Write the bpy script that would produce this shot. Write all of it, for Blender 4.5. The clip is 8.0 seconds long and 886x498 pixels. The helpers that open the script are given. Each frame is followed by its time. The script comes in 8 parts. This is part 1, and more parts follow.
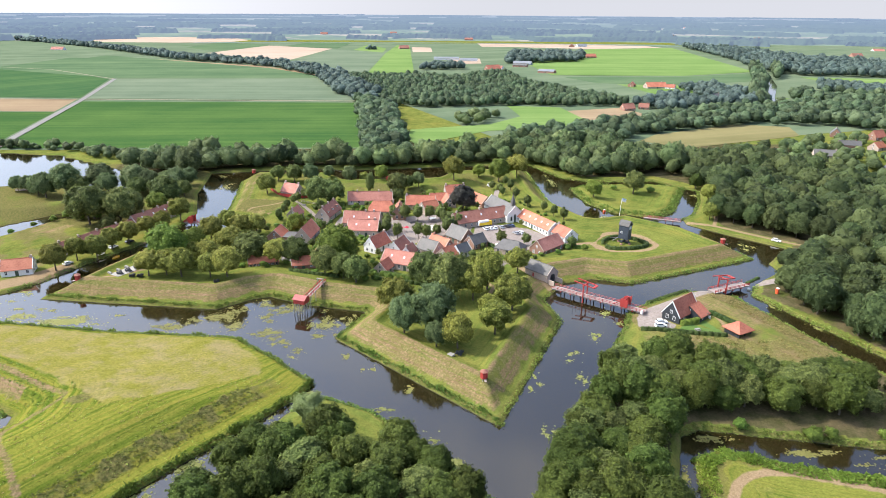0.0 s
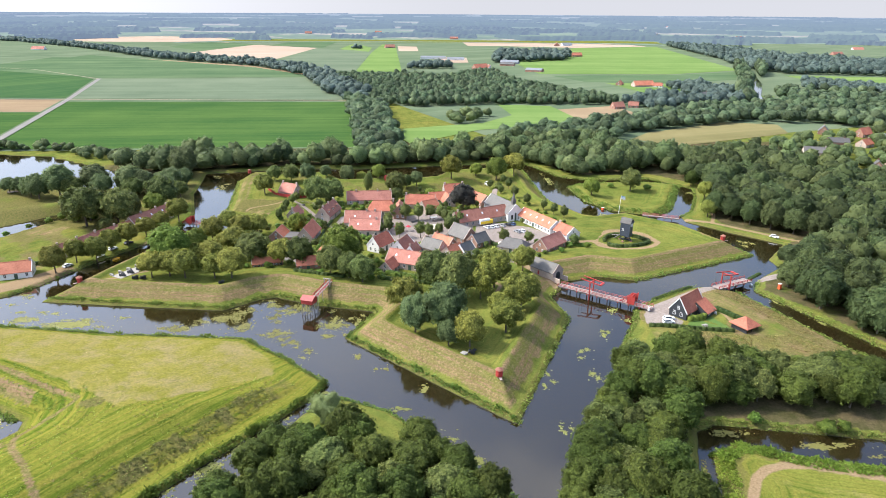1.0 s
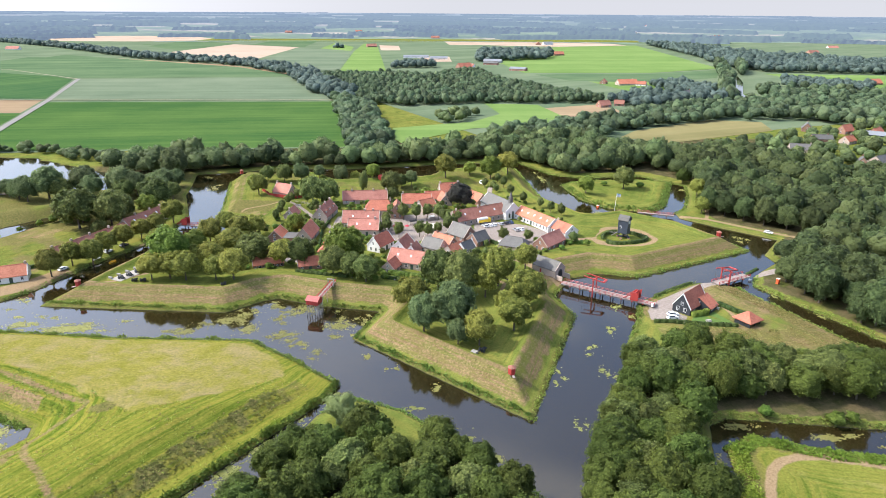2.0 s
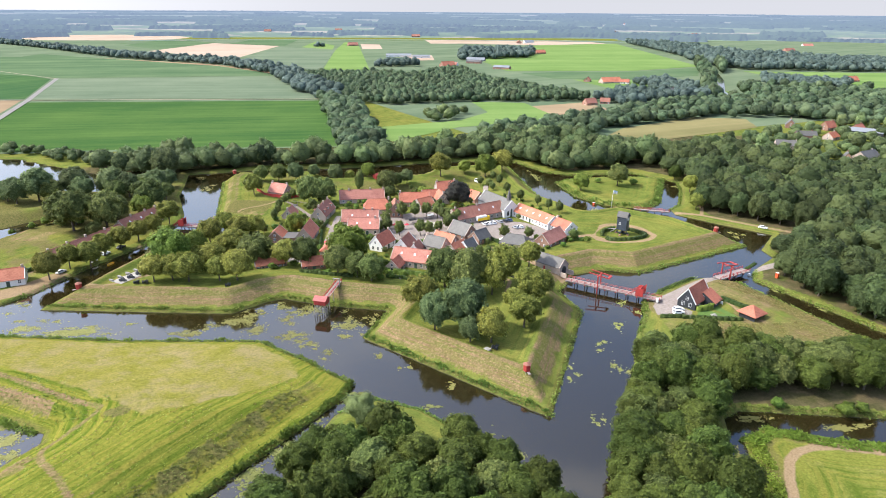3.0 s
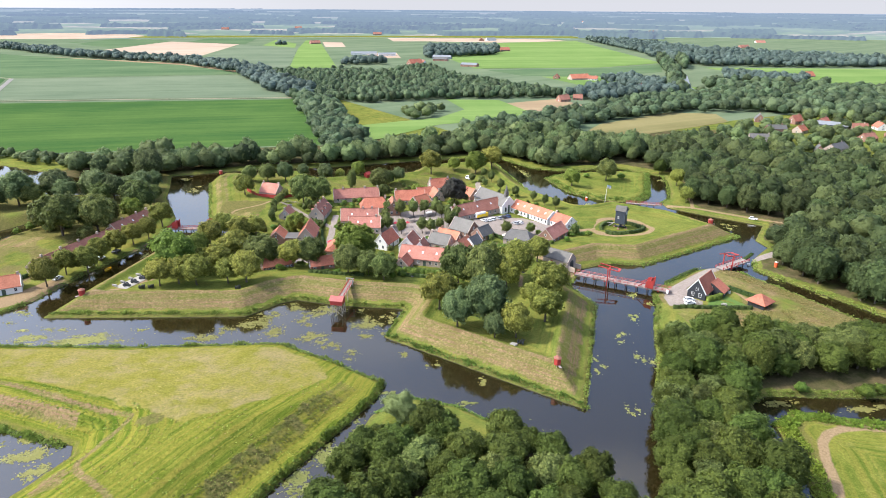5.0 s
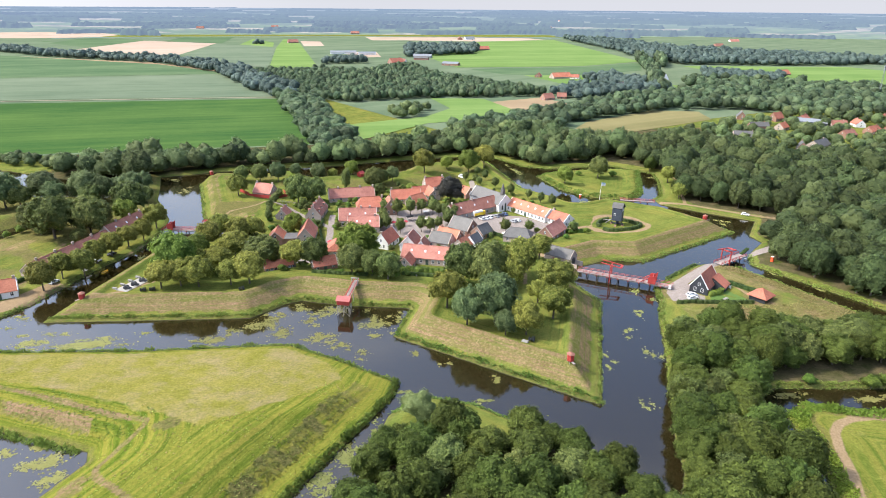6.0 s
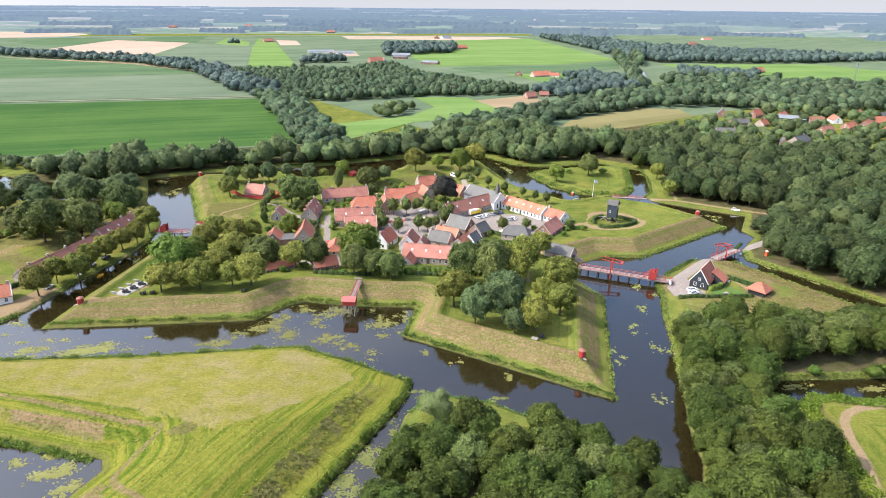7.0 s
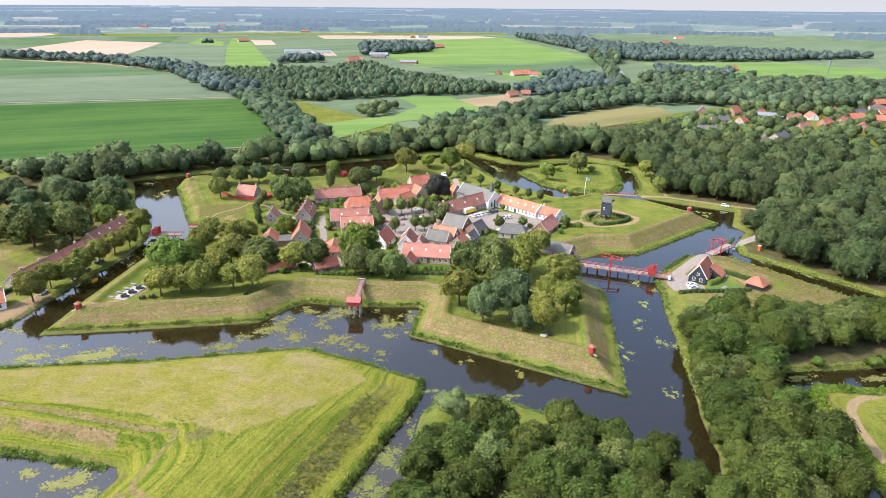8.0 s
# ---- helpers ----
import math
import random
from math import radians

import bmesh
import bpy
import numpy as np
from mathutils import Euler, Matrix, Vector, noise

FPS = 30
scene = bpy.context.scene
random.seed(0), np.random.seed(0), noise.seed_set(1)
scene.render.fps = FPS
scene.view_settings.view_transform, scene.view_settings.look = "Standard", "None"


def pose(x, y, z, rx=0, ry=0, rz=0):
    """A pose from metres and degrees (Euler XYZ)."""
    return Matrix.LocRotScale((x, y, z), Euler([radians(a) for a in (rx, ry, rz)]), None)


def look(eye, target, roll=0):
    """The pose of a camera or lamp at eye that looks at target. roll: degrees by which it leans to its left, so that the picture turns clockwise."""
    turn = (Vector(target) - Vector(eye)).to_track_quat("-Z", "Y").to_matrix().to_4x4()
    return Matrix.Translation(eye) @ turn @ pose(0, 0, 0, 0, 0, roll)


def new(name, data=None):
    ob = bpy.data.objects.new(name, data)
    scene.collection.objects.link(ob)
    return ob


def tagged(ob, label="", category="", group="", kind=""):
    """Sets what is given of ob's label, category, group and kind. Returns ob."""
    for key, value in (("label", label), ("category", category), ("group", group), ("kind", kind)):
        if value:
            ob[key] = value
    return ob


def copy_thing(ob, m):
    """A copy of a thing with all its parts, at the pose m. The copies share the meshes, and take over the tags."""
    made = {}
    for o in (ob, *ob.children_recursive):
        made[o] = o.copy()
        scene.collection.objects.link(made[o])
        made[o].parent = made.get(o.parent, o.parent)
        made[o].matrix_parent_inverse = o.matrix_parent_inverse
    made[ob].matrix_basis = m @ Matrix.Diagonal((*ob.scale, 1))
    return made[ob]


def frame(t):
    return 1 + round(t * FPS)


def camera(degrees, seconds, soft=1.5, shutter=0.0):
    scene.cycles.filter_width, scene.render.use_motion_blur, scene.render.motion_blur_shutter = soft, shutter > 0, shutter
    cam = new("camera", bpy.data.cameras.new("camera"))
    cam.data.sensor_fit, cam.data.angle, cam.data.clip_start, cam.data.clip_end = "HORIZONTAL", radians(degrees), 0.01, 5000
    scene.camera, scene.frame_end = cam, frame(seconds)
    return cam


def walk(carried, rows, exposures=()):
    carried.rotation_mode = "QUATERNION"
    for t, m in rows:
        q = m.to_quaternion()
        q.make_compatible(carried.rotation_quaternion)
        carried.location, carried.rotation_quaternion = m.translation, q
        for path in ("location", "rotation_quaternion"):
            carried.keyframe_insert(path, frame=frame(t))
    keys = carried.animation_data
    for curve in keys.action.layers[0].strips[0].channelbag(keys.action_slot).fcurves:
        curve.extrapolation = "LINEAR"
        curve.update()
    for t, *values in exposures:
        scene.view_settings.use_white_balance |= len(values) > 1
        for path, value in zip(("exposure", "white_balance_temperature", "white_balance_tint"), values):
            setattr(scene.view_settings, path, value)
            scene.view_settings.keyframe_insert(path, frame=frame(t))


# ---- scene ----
cam = camera(68.6, 8.0, soft=0.6)
PATH = [
    (0, (-2.234, -0.687, 108.705), (-2.222, 1.192, 108.018), 0.4),
    (0.5, (-6.396, -0.637, 108.68), (-6.364, 1.241, 107.993), 0.4),
    (1, (-11.027, -0.576, 108.524), (-10.968, 1.301, 107.835), 0.4),
    (1.5, (-15.323, -0.451, 108.452), (-15.236, 1.425, 107.762), 0.4),
    (3, (-30.221, 0.35, 108.204), (-30.044, 2.217, 107.51), 0.4),
    (3.5, (-35.028, 0.782, 108.105), (-34.823, 2.646, 107.409), 0.4),
    (4, (-40.281, 1.52, 107.896), (-40.046, 3.38, 107.199), 0.4),
    (4.5, (-45.302, 2.226, 107.747), (-45.038, 4.082, 107.049), 0.4),
    (6, (-61.033, 4.745, 107.313), (-60.67, 6.583, 106.612), 0.5),
    (6.5, (-65.955, 5.868, 107.18), (-65.559, 7.699, 106.478), 0.5),
    (7, (-71.28, 7.055, 107.119), (-70.847, 8.876, 106.416), 0.5),
    (7.5, (-76.228, 8.242, 107.018), (-75.76, 10.055, 106.314), 0.5),
    (8, (-81.408, 9.767, 106.83), (-80.903, 11.569, 106.126), 0.5),
]
walk(cam, [(t, look(eye, target, roll)) for t, eye, target, roll in PATH], [(0.0, 0.45), (8.0, 0.45)])

# ---- daylight: a hazy summer sky with broken cloud, sun from the west ----
SUN_TO = Vector((-1.0, 0.12, 1.0)).normalized()
world = bpy.data.worlds.new("sky")
scene.world = world
world.use_nodes = True
wn, wl = world.node_tree.nodes, world.node_tree.links
wn.clear()
w_out = wn.new("ShaderNodeOutputWorld")
w_bg = wn.new("ShaderNodeBackground")
w_sky = wn.new("ShaderNodeTexSky")
w_sky.sky_type = "NISHITA"
w_sky.sun_disc = False
w_sky.sun_elevation = math.asin(SUN_TO.z)
w_sky.sun_rotation = math.atan2(SUN_TO.x, SUN_TO.y)
w_sky.air_density, w_sky.dust_density, w_sky.ozone_density = 1.0, 2.5, 1.0
w_co = wn.new("ShaderNodeTexCoord")
w_map = wn.new("ShaderNodeMapping")
w_map.inputs["Scale"].default_value = (1.0, 1.0, 2.6)
w_noise = wn.new("ShaderNodeTexNoise")
w_noise.inputs["Scale"].default_value = 2.3
w_noise.inputs["Detail"].default_value = 7.0
w_noise.inputs["Roughness"].default_value = 0.55
w_ramp = wn.new("ShaderNodeValToRGB")
w_ramp.color_ramp.elements[0].position, w_ramp.color_ramp.elements[1].position = 0.48, 0.72
w_mix = wn.new("ShaderNodeMixRGB")
w_mix.inputs[2].default_value = (9.6, 10.0, 11.0, 1)
wl.new(w_co.outputs["Generated"], w_map.inputs[0])
wl.new(w_map.outputs[0], w_noise.inputs["Vector"])
wl.new(w_noise.outputs["Fac"], w_ramp.inputs[0])
wl.new(w_ramp.outputs[0], w_mix.inputs[0])
w_blue = wn.new("ShaderNodeMixRGB")
w_blue.blend_type = "MULTIPLY"
w_blue.inputs[0].default_value = 1.0
w_blue.inputs[2].default_value = (1.85, 2.1, 2.45, 1)
wl.new(w_sky.outputs[0], w_blue.inputs[1])
wl.new(w_blue.outputs[0], w_mix.inputs[1])
w_sep = wn.new("ShaderNodeSeparateXYZ")
w_haze = wn.new("ShaderNodeMapRange")
w_haze.inputs["From Min"].default_value, w_haze.inputs["From Max"].default_value = 0.06, 0.42
w_haze.inputs["To Min"].default_value, w_haze.inputs["To Max"].default_value = 1.0, 0.0
w_mix2 = wn.new("ShaderNodeMixRGB")
w_low = wn.new("ShaderNodeMapRange")
w_low.inputs["From Min"].default_value, w_low.inputs["From Max"].default_value = 0.03, 0.16
w_tone = wn.new("ShaderNodeMixRGB")
w_tone.inputs[1].default_value, w_tone.inputs[2].default_value = (4.7, 4.8, 5.25, 1), (5.8, 6.9, 9.0, 1)
wl.new(w_sep.outputs[2], w_low.inputs[0])
wl.new(w_low.outputs[0], w_tone.inputs[0])
wl.new(w_tone.outputs[0], w_mix2.inputs[2])
wl.new(w_co.outputs["Generated"], w_sep.inputs[0])
wl.new(w_sep.outputs[2], w_haze.inputs[0])
wl.new(w_haze.outputs[0], w_mix2.inputs[0])
wl.new(w_mix.outputs[0], w_mix2.inputs[1])
w_dot = wn.new("ShaderNodeVectorMath")
w_dot.operation = "DOT_PRODUCT"
w_dot.inputs[1].default_value = SUN_TO
wl.new(w_co.outputs["Generated"], w_dot.inputs[0])
w_pos = wn.new("ShaderNodeMath")
w_pos.operation = "MAXIMUM"
w_pos.inputs[1].default_value = 0.0
wl.new(w_dot.outputs["Value"], w_pos.inputs[0])
w_pow = wn.new("ShaderNodeMath")
w_pow.operation = "POWER"
w_pow.inputs[1].default_value = 1.8
wl.new(w_pos.outputs[0], w_pow.inputs[0])
w_add = wn.new("ShaderNodeMixRGB")
w_add.blend_type = "ADD"
w_glow = wn.new("ShaderNodeMixRGB")
w_glow.inputs[1].default_value = (0, 0, 0, 1)
w_glow.inputs[2].default_value = (11.0, 11.0, 11.6, 1)
wl.new(w_pow.outputs[0], w_glow.inputs[0])
w_add.inputs[0].default_value = 1.0
wl.new(w_mix2.outputs[0], w_add.inputs[1])
wl.new(w_glow.outputs[0], w_add.inputs[2])
wl.new(w_add.outputs[0], w_bg.inputs[0])
w_bg.inputs[1].default_value = 0.115
wl.new(w_bg.outputs[0], w_out.inputs[0])
sun = new("sun", bpy.data.lights.new("sun", "SUN"))
sun.data.energy, sun.data.angle, sun.data.color = 5.0, radians(1.0), (1.0, 0.93, 0.80)
sun.matrix_world = look(SUN_TO * 900, (0, 0, 0))

# ---- materials ----
def nodes_of(name):
    m = bpy.data.materials.new(name)
    m.use_nodes = True
    n, l = m.node_tree.nodes, m.node_tree.links
    return m, n, l, n["Principled BSDF"]


def noise_node(n, l, scale, detail=4.0, rough=0.6, vec=None):
    t = n.new("ShaderNodeTexNoise")
    t.inputs["Scale"].default_value, t.inputs["Detail"].default_value, t.inputs["Roughness"].default_value = scale, detail, rough
    if vec is None:
        g = n.new("ShaderNodeNewGeometry")
        vec = g.outputs["Position"]
    l.new(vec, t.inputs["Vector"])
    return t.outputs["Fac"]


def ramp(n, l, fac, lo, hi):
    r = n.new("ShaderNodeMapRange")
    r.inputs["From Min"].default_value, r.inputs["From Max"].default_value = lo, hi
    l.new(fac, r.inputs["Value"])
    return r.outputs["Result"]


def mix(n, l, fac, a, b, kind="MIX"):
    x = n.new("ShaderNodeMixRGB")
    x.blend_type = kind
    for i, v in ((0, fac), (1, a), (2, b)):
        if isinstance(v, (int, float)):
            x.inputs[i].default_value = v
        elif isinstance(v, tuple):
            x.inputs[i].default_value = (*v, 1)
        else:
            l.new(v, x.inputs[i])
    return x.outputs[0]


def math_node(n, l, op, a, b=0.0):
    x = n.new("ShaderNodeMath")
    x.operation = op
    for i, v in ((0, a), (1, b)):
        if isinstance(v, (int, float)):
            x.inputs[i].default_value = v
        else:
            l.new(v, x.inputs[i])
    return x.outputs[0]


def bump(n, l, p, height, strength, dist=0.1):
    b = n.new("ShaderNodeBump")
    b.inputs["Strength"].default_value, b.inputs["Distance"].default_value = strength, dist
    l.new(height, b.inputs["Height"])
    l.new(b.outputs[0], p.inputs["Normal"])


def turned(n, l, vec, angle, scale):
    """The place turned about z, then scaled along its new axes."""
    for rot, sc in (((0, 0, radians(angle)), (1, 1, 1)), ((0, 0, 0), scale)):
        mp = n.new("ShaderNodeMapping")
        mp.inputs["Rotation"].default_value, mp.inputs["Scale"].default_value = rot, sc
        l.new(vec, mp.inputs[0])
        vec = mp.outputs[0]
    return vec


def mat(name, c1, c2, fine=2.0, large=0.15, rough=0.8, bmp=0.3, dist=0.05, rnd=0.0, metal=0.0, spec=0.3):
    """Two colours, mixed by a fine and a large noise; rnd varies whole objects."""
    m, n, l, p = nodes_of(name)
    a, b = noise_node(n, l, fine), noise_node(n, l, large, 3)
    f = math_node(n, l, "ADD", math_node(n, l, "MULTIPLY", ramp(n, l, a, 0.3, 0.7), 0.55), math_node(n, l, "MULTIPLY", ramp(n, l, b, 0.3, 0.7), 0.45))
    c = mix(n, l, f, c1, c2)
    if rnd:
        o = n.new("ShaderNodeObjectInfo")
        h = n.new("ShaderNodeHueSaturation")
        l.new(c, h.inputs["Color"])
        l.new(ramp(n, l, o.outputs["Random"], 0, 1), h.inputs["Value"])
        r = h.inputs["Value"].links[0].from_node
        r.inputs["To Min"].default_value, r.inputs["To Max"].default_value = 1 - rnd, 1 + rnd
        c = h.outputs[0]
    l.new(c, p.inputs["Base Color"])
    p.inputs["Roughness"].default_value, p.inputs["Metallic"].default_value = rough, metal
    p.inputs["Specular IOR Level"].default_value = spec
    if bmp:
        bump(n, l, p, a, bmp, dist)
    return m


def leaf_mat(name, dark, light, shine=0.10, rnd=0.24):
    """Foliage: every leaf clump and every tree a little different, with leaf-sized relief."""
    m, n, l, p = nodes_of(name)
    g = n.new("ShaderNodeNewGeometry")
    o = n.new("ShaderNodeObjectInfo")
    big = noise_node(n, l, 0.16, 3)
    fine = noise_node(n, l, 1.7, 6, 0.78)
    f = math_node(n, l, "ADD", math_node(n, l, "MULTIPLY", g.outputs["Random Per Island"], 0.62), math_node(n, l, "MULTIPLY", ramp(n, l, big, 0.3, 0.7), 0.10))
    f = math_node(n, l, "ADD", f, math_node(n, l, "MULTIPLY", ramp(n, l, fine, 0.38, 0.62), 0.28))
    c = mix(n, l, f, dark, light)
    h = n.new("ShaderNodeHueSaturation")
    l.new(c, h.inputs["Color"])
    r = n.new("ShaderNodeMapRange")
    r.inputs["To Min"].default_value, r.inputs["To Max"].default_value = 1 - rnd, 1 + rnd
    ta = n.new("ShaderNodeAttribute")
    ta.attribute_name = "tint"
    each = math_node(n, l, "FRACT", math_node(n, l, "ADD", o.outputs["Random"], ta.outputs["Fac"]))
    l.new(each, r.inputs["Value"])
    l.new(r.outputs[0], h.inputs["Value"])
    r2 = n.new("ShaderNodeMapRange")
    r2.inputs["To Min"].default_value, r2.inputs["To Max"].default_value = 0.490, 0.522
    l.new(math_node(n, l, "FRACT", math_node(n, l, "MULTIPLY", each, 7.3)), r2.inputs["Value"])
    l.new(r2.outputs[0], h.inputs["Hue"])
    l.new(h.outputs[0], p.inputs["Base Color"])
    p.inputs["Roughness"].default_value = 0.5
    p.inputs["Specular IOR Level"].default_value = shine
    bump(n, l, p, fine, 0.9, 0.5)
    tr = n.new("ShaderNodeBsdfTranslucent")
    l.new(h.outputs[0], tr.inputs["Color"])
    ms = n.new("ShaderNodeMixShader")
    ms.inputs[0].default_value = 0.36
    l.new(p.outputs[0], ms.inputs[1])
    l.new(tr.outputs[0], ms.inputs[2])
    l.new(ms.outputs[0], n["Material Output"].inputs["Surface"])
    return m


M_LEAF = leaf_mat("leaf_oak", (0.080, 0.096, 0.020), (0.390, 0.386, 0.088))
M_LEAF_DARK = leaf_mat("leaf_dark", (0.048, 0.070, 0.022), (0.225, 0.258, 0.078))
M_LEAF_BLUE = leaf_mat("leaf_poplar", (0.054, 0.084, 0.036), (0.215, 0.258, 0.105))
M_LEAF_LIGHT = leaf_mat("leaf_light", (0.070, 0.108, 0.018), (0.265, 0.330, 0.066))
M_LEAF_WILLOW = leaf_mat("leaf_willow", (0.100, 0.140, 0.050), (0.260, 0.310, 0.125))
M_LEAF_COPPER = leaf_mat("leaf_copper", (0.034, 0.036, 0.032), (0.085, 0.082, 0.070))
# belt trees: lifted and blued a little, haze painted into the colour
M_LEAF_MID = leaf_mat("leaf_wood", (0.040, 0.065, 0.030), (0.170, 0.212, 0.082), 0.10, 0.36)
M_LEAF_NEAR = leaf_mat("leaf_near", (0.025, 0.040, 0.009), (0.148, 0.188, 0.042), 0.10, 0.28)
M_LEAF_FOREST = leaf_mat("leaf_forest", (0.026, 0.042, 0.018), (0.122, 0.152, 0.056), 0.10, 0.34)
# middle-distance belts: part of the haze is tinted into this leaf colour
M_LEAF_MIDHAZE = leaf_mat("leaf_mid_haze", (0.044, 0.074, 0.042), (0.146, 0.192, 0.096), 0.10, 0.34)
M_BRAMBLE = leaf_mat("bramble", (0.090, 0.130, 0.018), (0.270, 0.340, 0.055))
M_DRY = leaf_mat("dry_grass", (0.130, 0.100, 0.035), (0.300, 0.235, 0.100))
# woods of the plain: haze put into the leaf colour, pale and bluish
M_LEAF_HAZED = leaf_mat("leaf_plain_haze", (0.062, 0.096, 0.082), (0.138, 0.182, 0.152))
M_HERB = leaf_mat("rank_herbs", (0.060, 0.066, 0.018), (0.165, 0.155, 0.048))
M_BARK = mat("bark", (0.05, 0.04, 0.03), (0.13, 0.11, 0.085), 6, 0.5, 0.9, 0.6)
M_REED = leaf_mat("reed", (0.125, 0.185, 0.034), (0.300, 0.370, 0.085))
M_SHRUB = leaf_mat("shrub", (0.064, 0.112, 0.020), (0.220, 0.300, 0.062))
M_HEDGE = leaf_mat("hedge", (0.040, 0.070, 0.018), (0.105, 0.145, 0.045))
M_LILY = leaf_mat("lily", (0.165, 0.172, 0.036), (0.340, 0.325, 0.105), 0.30)
M_TILE = mat("clay_tile", (0.185, 0.055, 0.034), (0.430, 0.155, 0.098), 1.6, 0.25, 0.75, 0.4, 0.05, 0.13)
M_TILE_PINK = mat("clay_tile_old", (0.190, 0.068, 0.050), (0.430, 0.190, 0.148), 1.8, 0.22, 0.8, 0.4, 0.05, 0.12)
M_TILE_DARK = mat("clay_tile_brown", (0.160, 0.060, 0.042), (0.330, 0.148, 0.108), 1.8, 0.22, 0.8, 0.4, 0.05, 0.1)
M_TILE_ORANGE = mat("clay_tile_new", (0.235, 0.070, 0.038), (0.470, 0.175, 0.105), 1.6, 0.2, 0.7, 0.35, 0.05, 0.1)
M_SLATE = mat("slate", (0.062, 0.060, 0.058), (0.125, 0.119, 0.114), 2.2, 0.3, 0.6, 0.3, 0.04, 0.12)
M_BRICK = mat("brick", (0.172, 0.090, 0.065), (0.310, 0.185, 0.138), 3, 0.3, 0.85, 0.3, 0.03, 0.12)
M_BRICK_PALE = mat("brick_pale", (0.292, 0.232, 0.194), (0.430, 0.353, 0.301), 3, 0.3, 0.85, 0.3, 0.03, 0.1)
M_WHITE = mat("limewash", (0.585, 0.576, 0.559), (0.688, 0.679, 0.662), 2, 0.3, 0.8, 0.15, 0.02)
M_TRIM = mat("white_paint", (0.602, 0.602, 0.602), (0.688, 0.688, 0.688), 4, 0.4, 0.5, 0.1, 0.01)
M_TAR = mat("tarred_boards", (0.016, 0.019, 0.024), (0.040, 0.046, 0.056), 3, 0.4, 0.55, 0.2, 0.02)
M_MILL = mat("mill_boards", (0.022, 0.030, 0.045), (0.055, 0.065, 0.085), 3, 0.4, 0.5, 0.25, 0.02)
M_GREYWOOD = mat("grey_wood", (0.172, 0.159, 0.146), (0.310, 0.292, 0.275), 3, 0.5, 0.8, 0.3, 0.02)
M_RED = mat("red_paint", (0.25, 0.026, 0.024), (0.38, 0.052, 0.045), 3, 0.5, 0.5, 0.1, 0.01)
M_PINKWOOD = mat("faded_red_wood", (0.260, 0.060, 0.055), (0.400, 0.130, 0.120), 3, 0.5, 0.7, 0.15, 0.01)
M_DECK = mat("deck_boards", (0.215, 0.165, 0.150), (0.310, 0.255, 0.235), 2.5, 0.4, 0.85, 0.2, 0.02)
M_STONE = mat("stone", (0.310, 0.292, 0.267), (0.447, 0.430, 0.396), 3, 0.4, 0.85, 0.3, 0.02)
M_IRON = mat("dark_iron", (0.02, 0.02, 0.022), (0.05, 0.05, 0.052), 5, 0.5, 0.5, 0.2, 0.01)
M_RUBBER = mat("rubber", (0.018, 0.018, 0.018), (0.03, 0.03, 0.03), 5, 0.5, 0.8, 0.1, 0.01)
M_YELLOW = mat("yellow_paint", (0.70, 0.45, 0.02), (0.80, 0.55, 0.04), 3, 0.5, 0.4, 0)
M_CANVAS = mat("canvas", (0.533, 0.482, 0.404), (0.636, 0.593, 0.516), 3, 0.5, 0.9, 0.1)
M_CANVAS_RED = mat("canvas_red", (0.36, 0.03, 0.05), (0.48, 0.06, 0.08), 3, 0.5, 0.9, 0.1)
M_BLUE = mat("blue_canvas", (0.06, 0.13, 0.35), (0.12, 0.22, 0.5), 3, 0.5, 0.7, 0.1)
# roof windows: the sky's reflection is painted in as a pale base colour
M_ROOFLIGHT_SKY = mat("roof_light", (0.50, 0.53, 0.56), (0.62, 0.65, 0.68), 2, 0.3, 0.15, 0.02)
M_ORANGE = mat("orange_plastic", (0.52, 0.075, 0.03), (0.60, 0.11, 0.04), 3, 0.5, 0.4, 0)


def glass_mat():
    m, n, l, p = nodes_of("window_glass")
    p.inputs["Base Color"].default_value = (0.02, 0.024, 0.03, 1)
    p.inputs["Roughness"].default_value = 0.08
    p.inputs["Specular IOR Level"].default_value = 0.6
    return m


M_GLASS = glass_mat()


def paint_mat(name, c, rough=0.25):
    m, n, l, p = nodes_of(name)
    f = noise_node(n, l, 1.5)
    l.new(mix(n, l, f, tuple(v * 0.9 for v in c), c), p.inputs["Base Color"])
    p.inputs["Roughness"].default_value = rough
    p.inputs["Coat Weight"].default_value = 0.5
    return m


M_CARS = [paint_mat("car_paint_" + k, c) for k, c in (("white", (0.75, 0.76, 0.77)), ("grey", (0.30, 0.31, 0.33)), ("black", (0.03, 0.03, 0.035)), ("silver", (0.55, 0.56, 0.57)), ("blue", (0.05, 0.08, 0.16)))]


def water_mat():
    m, n, l, p = nodes_of("moat_water")
    big = noise_node(n, l, 0.03, 3)
    l.new(mix(n, l, big, (0.013, 0.0095, 0.0035), (0.019, 0.014, 0.005)), p.inputs["Base Color"])
    p.inputs["IOR"].default_value = 1.74
    rr = n.new("ShaderNodeMapRange")
    rr.inputs["To Min"].default_value, rr.inputs["To Max"].default_value = 0.02, 0.09
    l.new(noise_node(n, l, 0.05, 2), rr.inputs["Value"])
    l.new(rr.outputs[0], p.inputs["Roughness"])
    f = math_node(n, l, "ADD", noise_node(n, l, 1.3, 3), math_node(n, l, "MULTIPLY", noise_node(n, l, 0.25, 2), 2.0))
    bump(n, l, p, f, 0.05, 0.12)
    return m


M_WATER = water_mat()


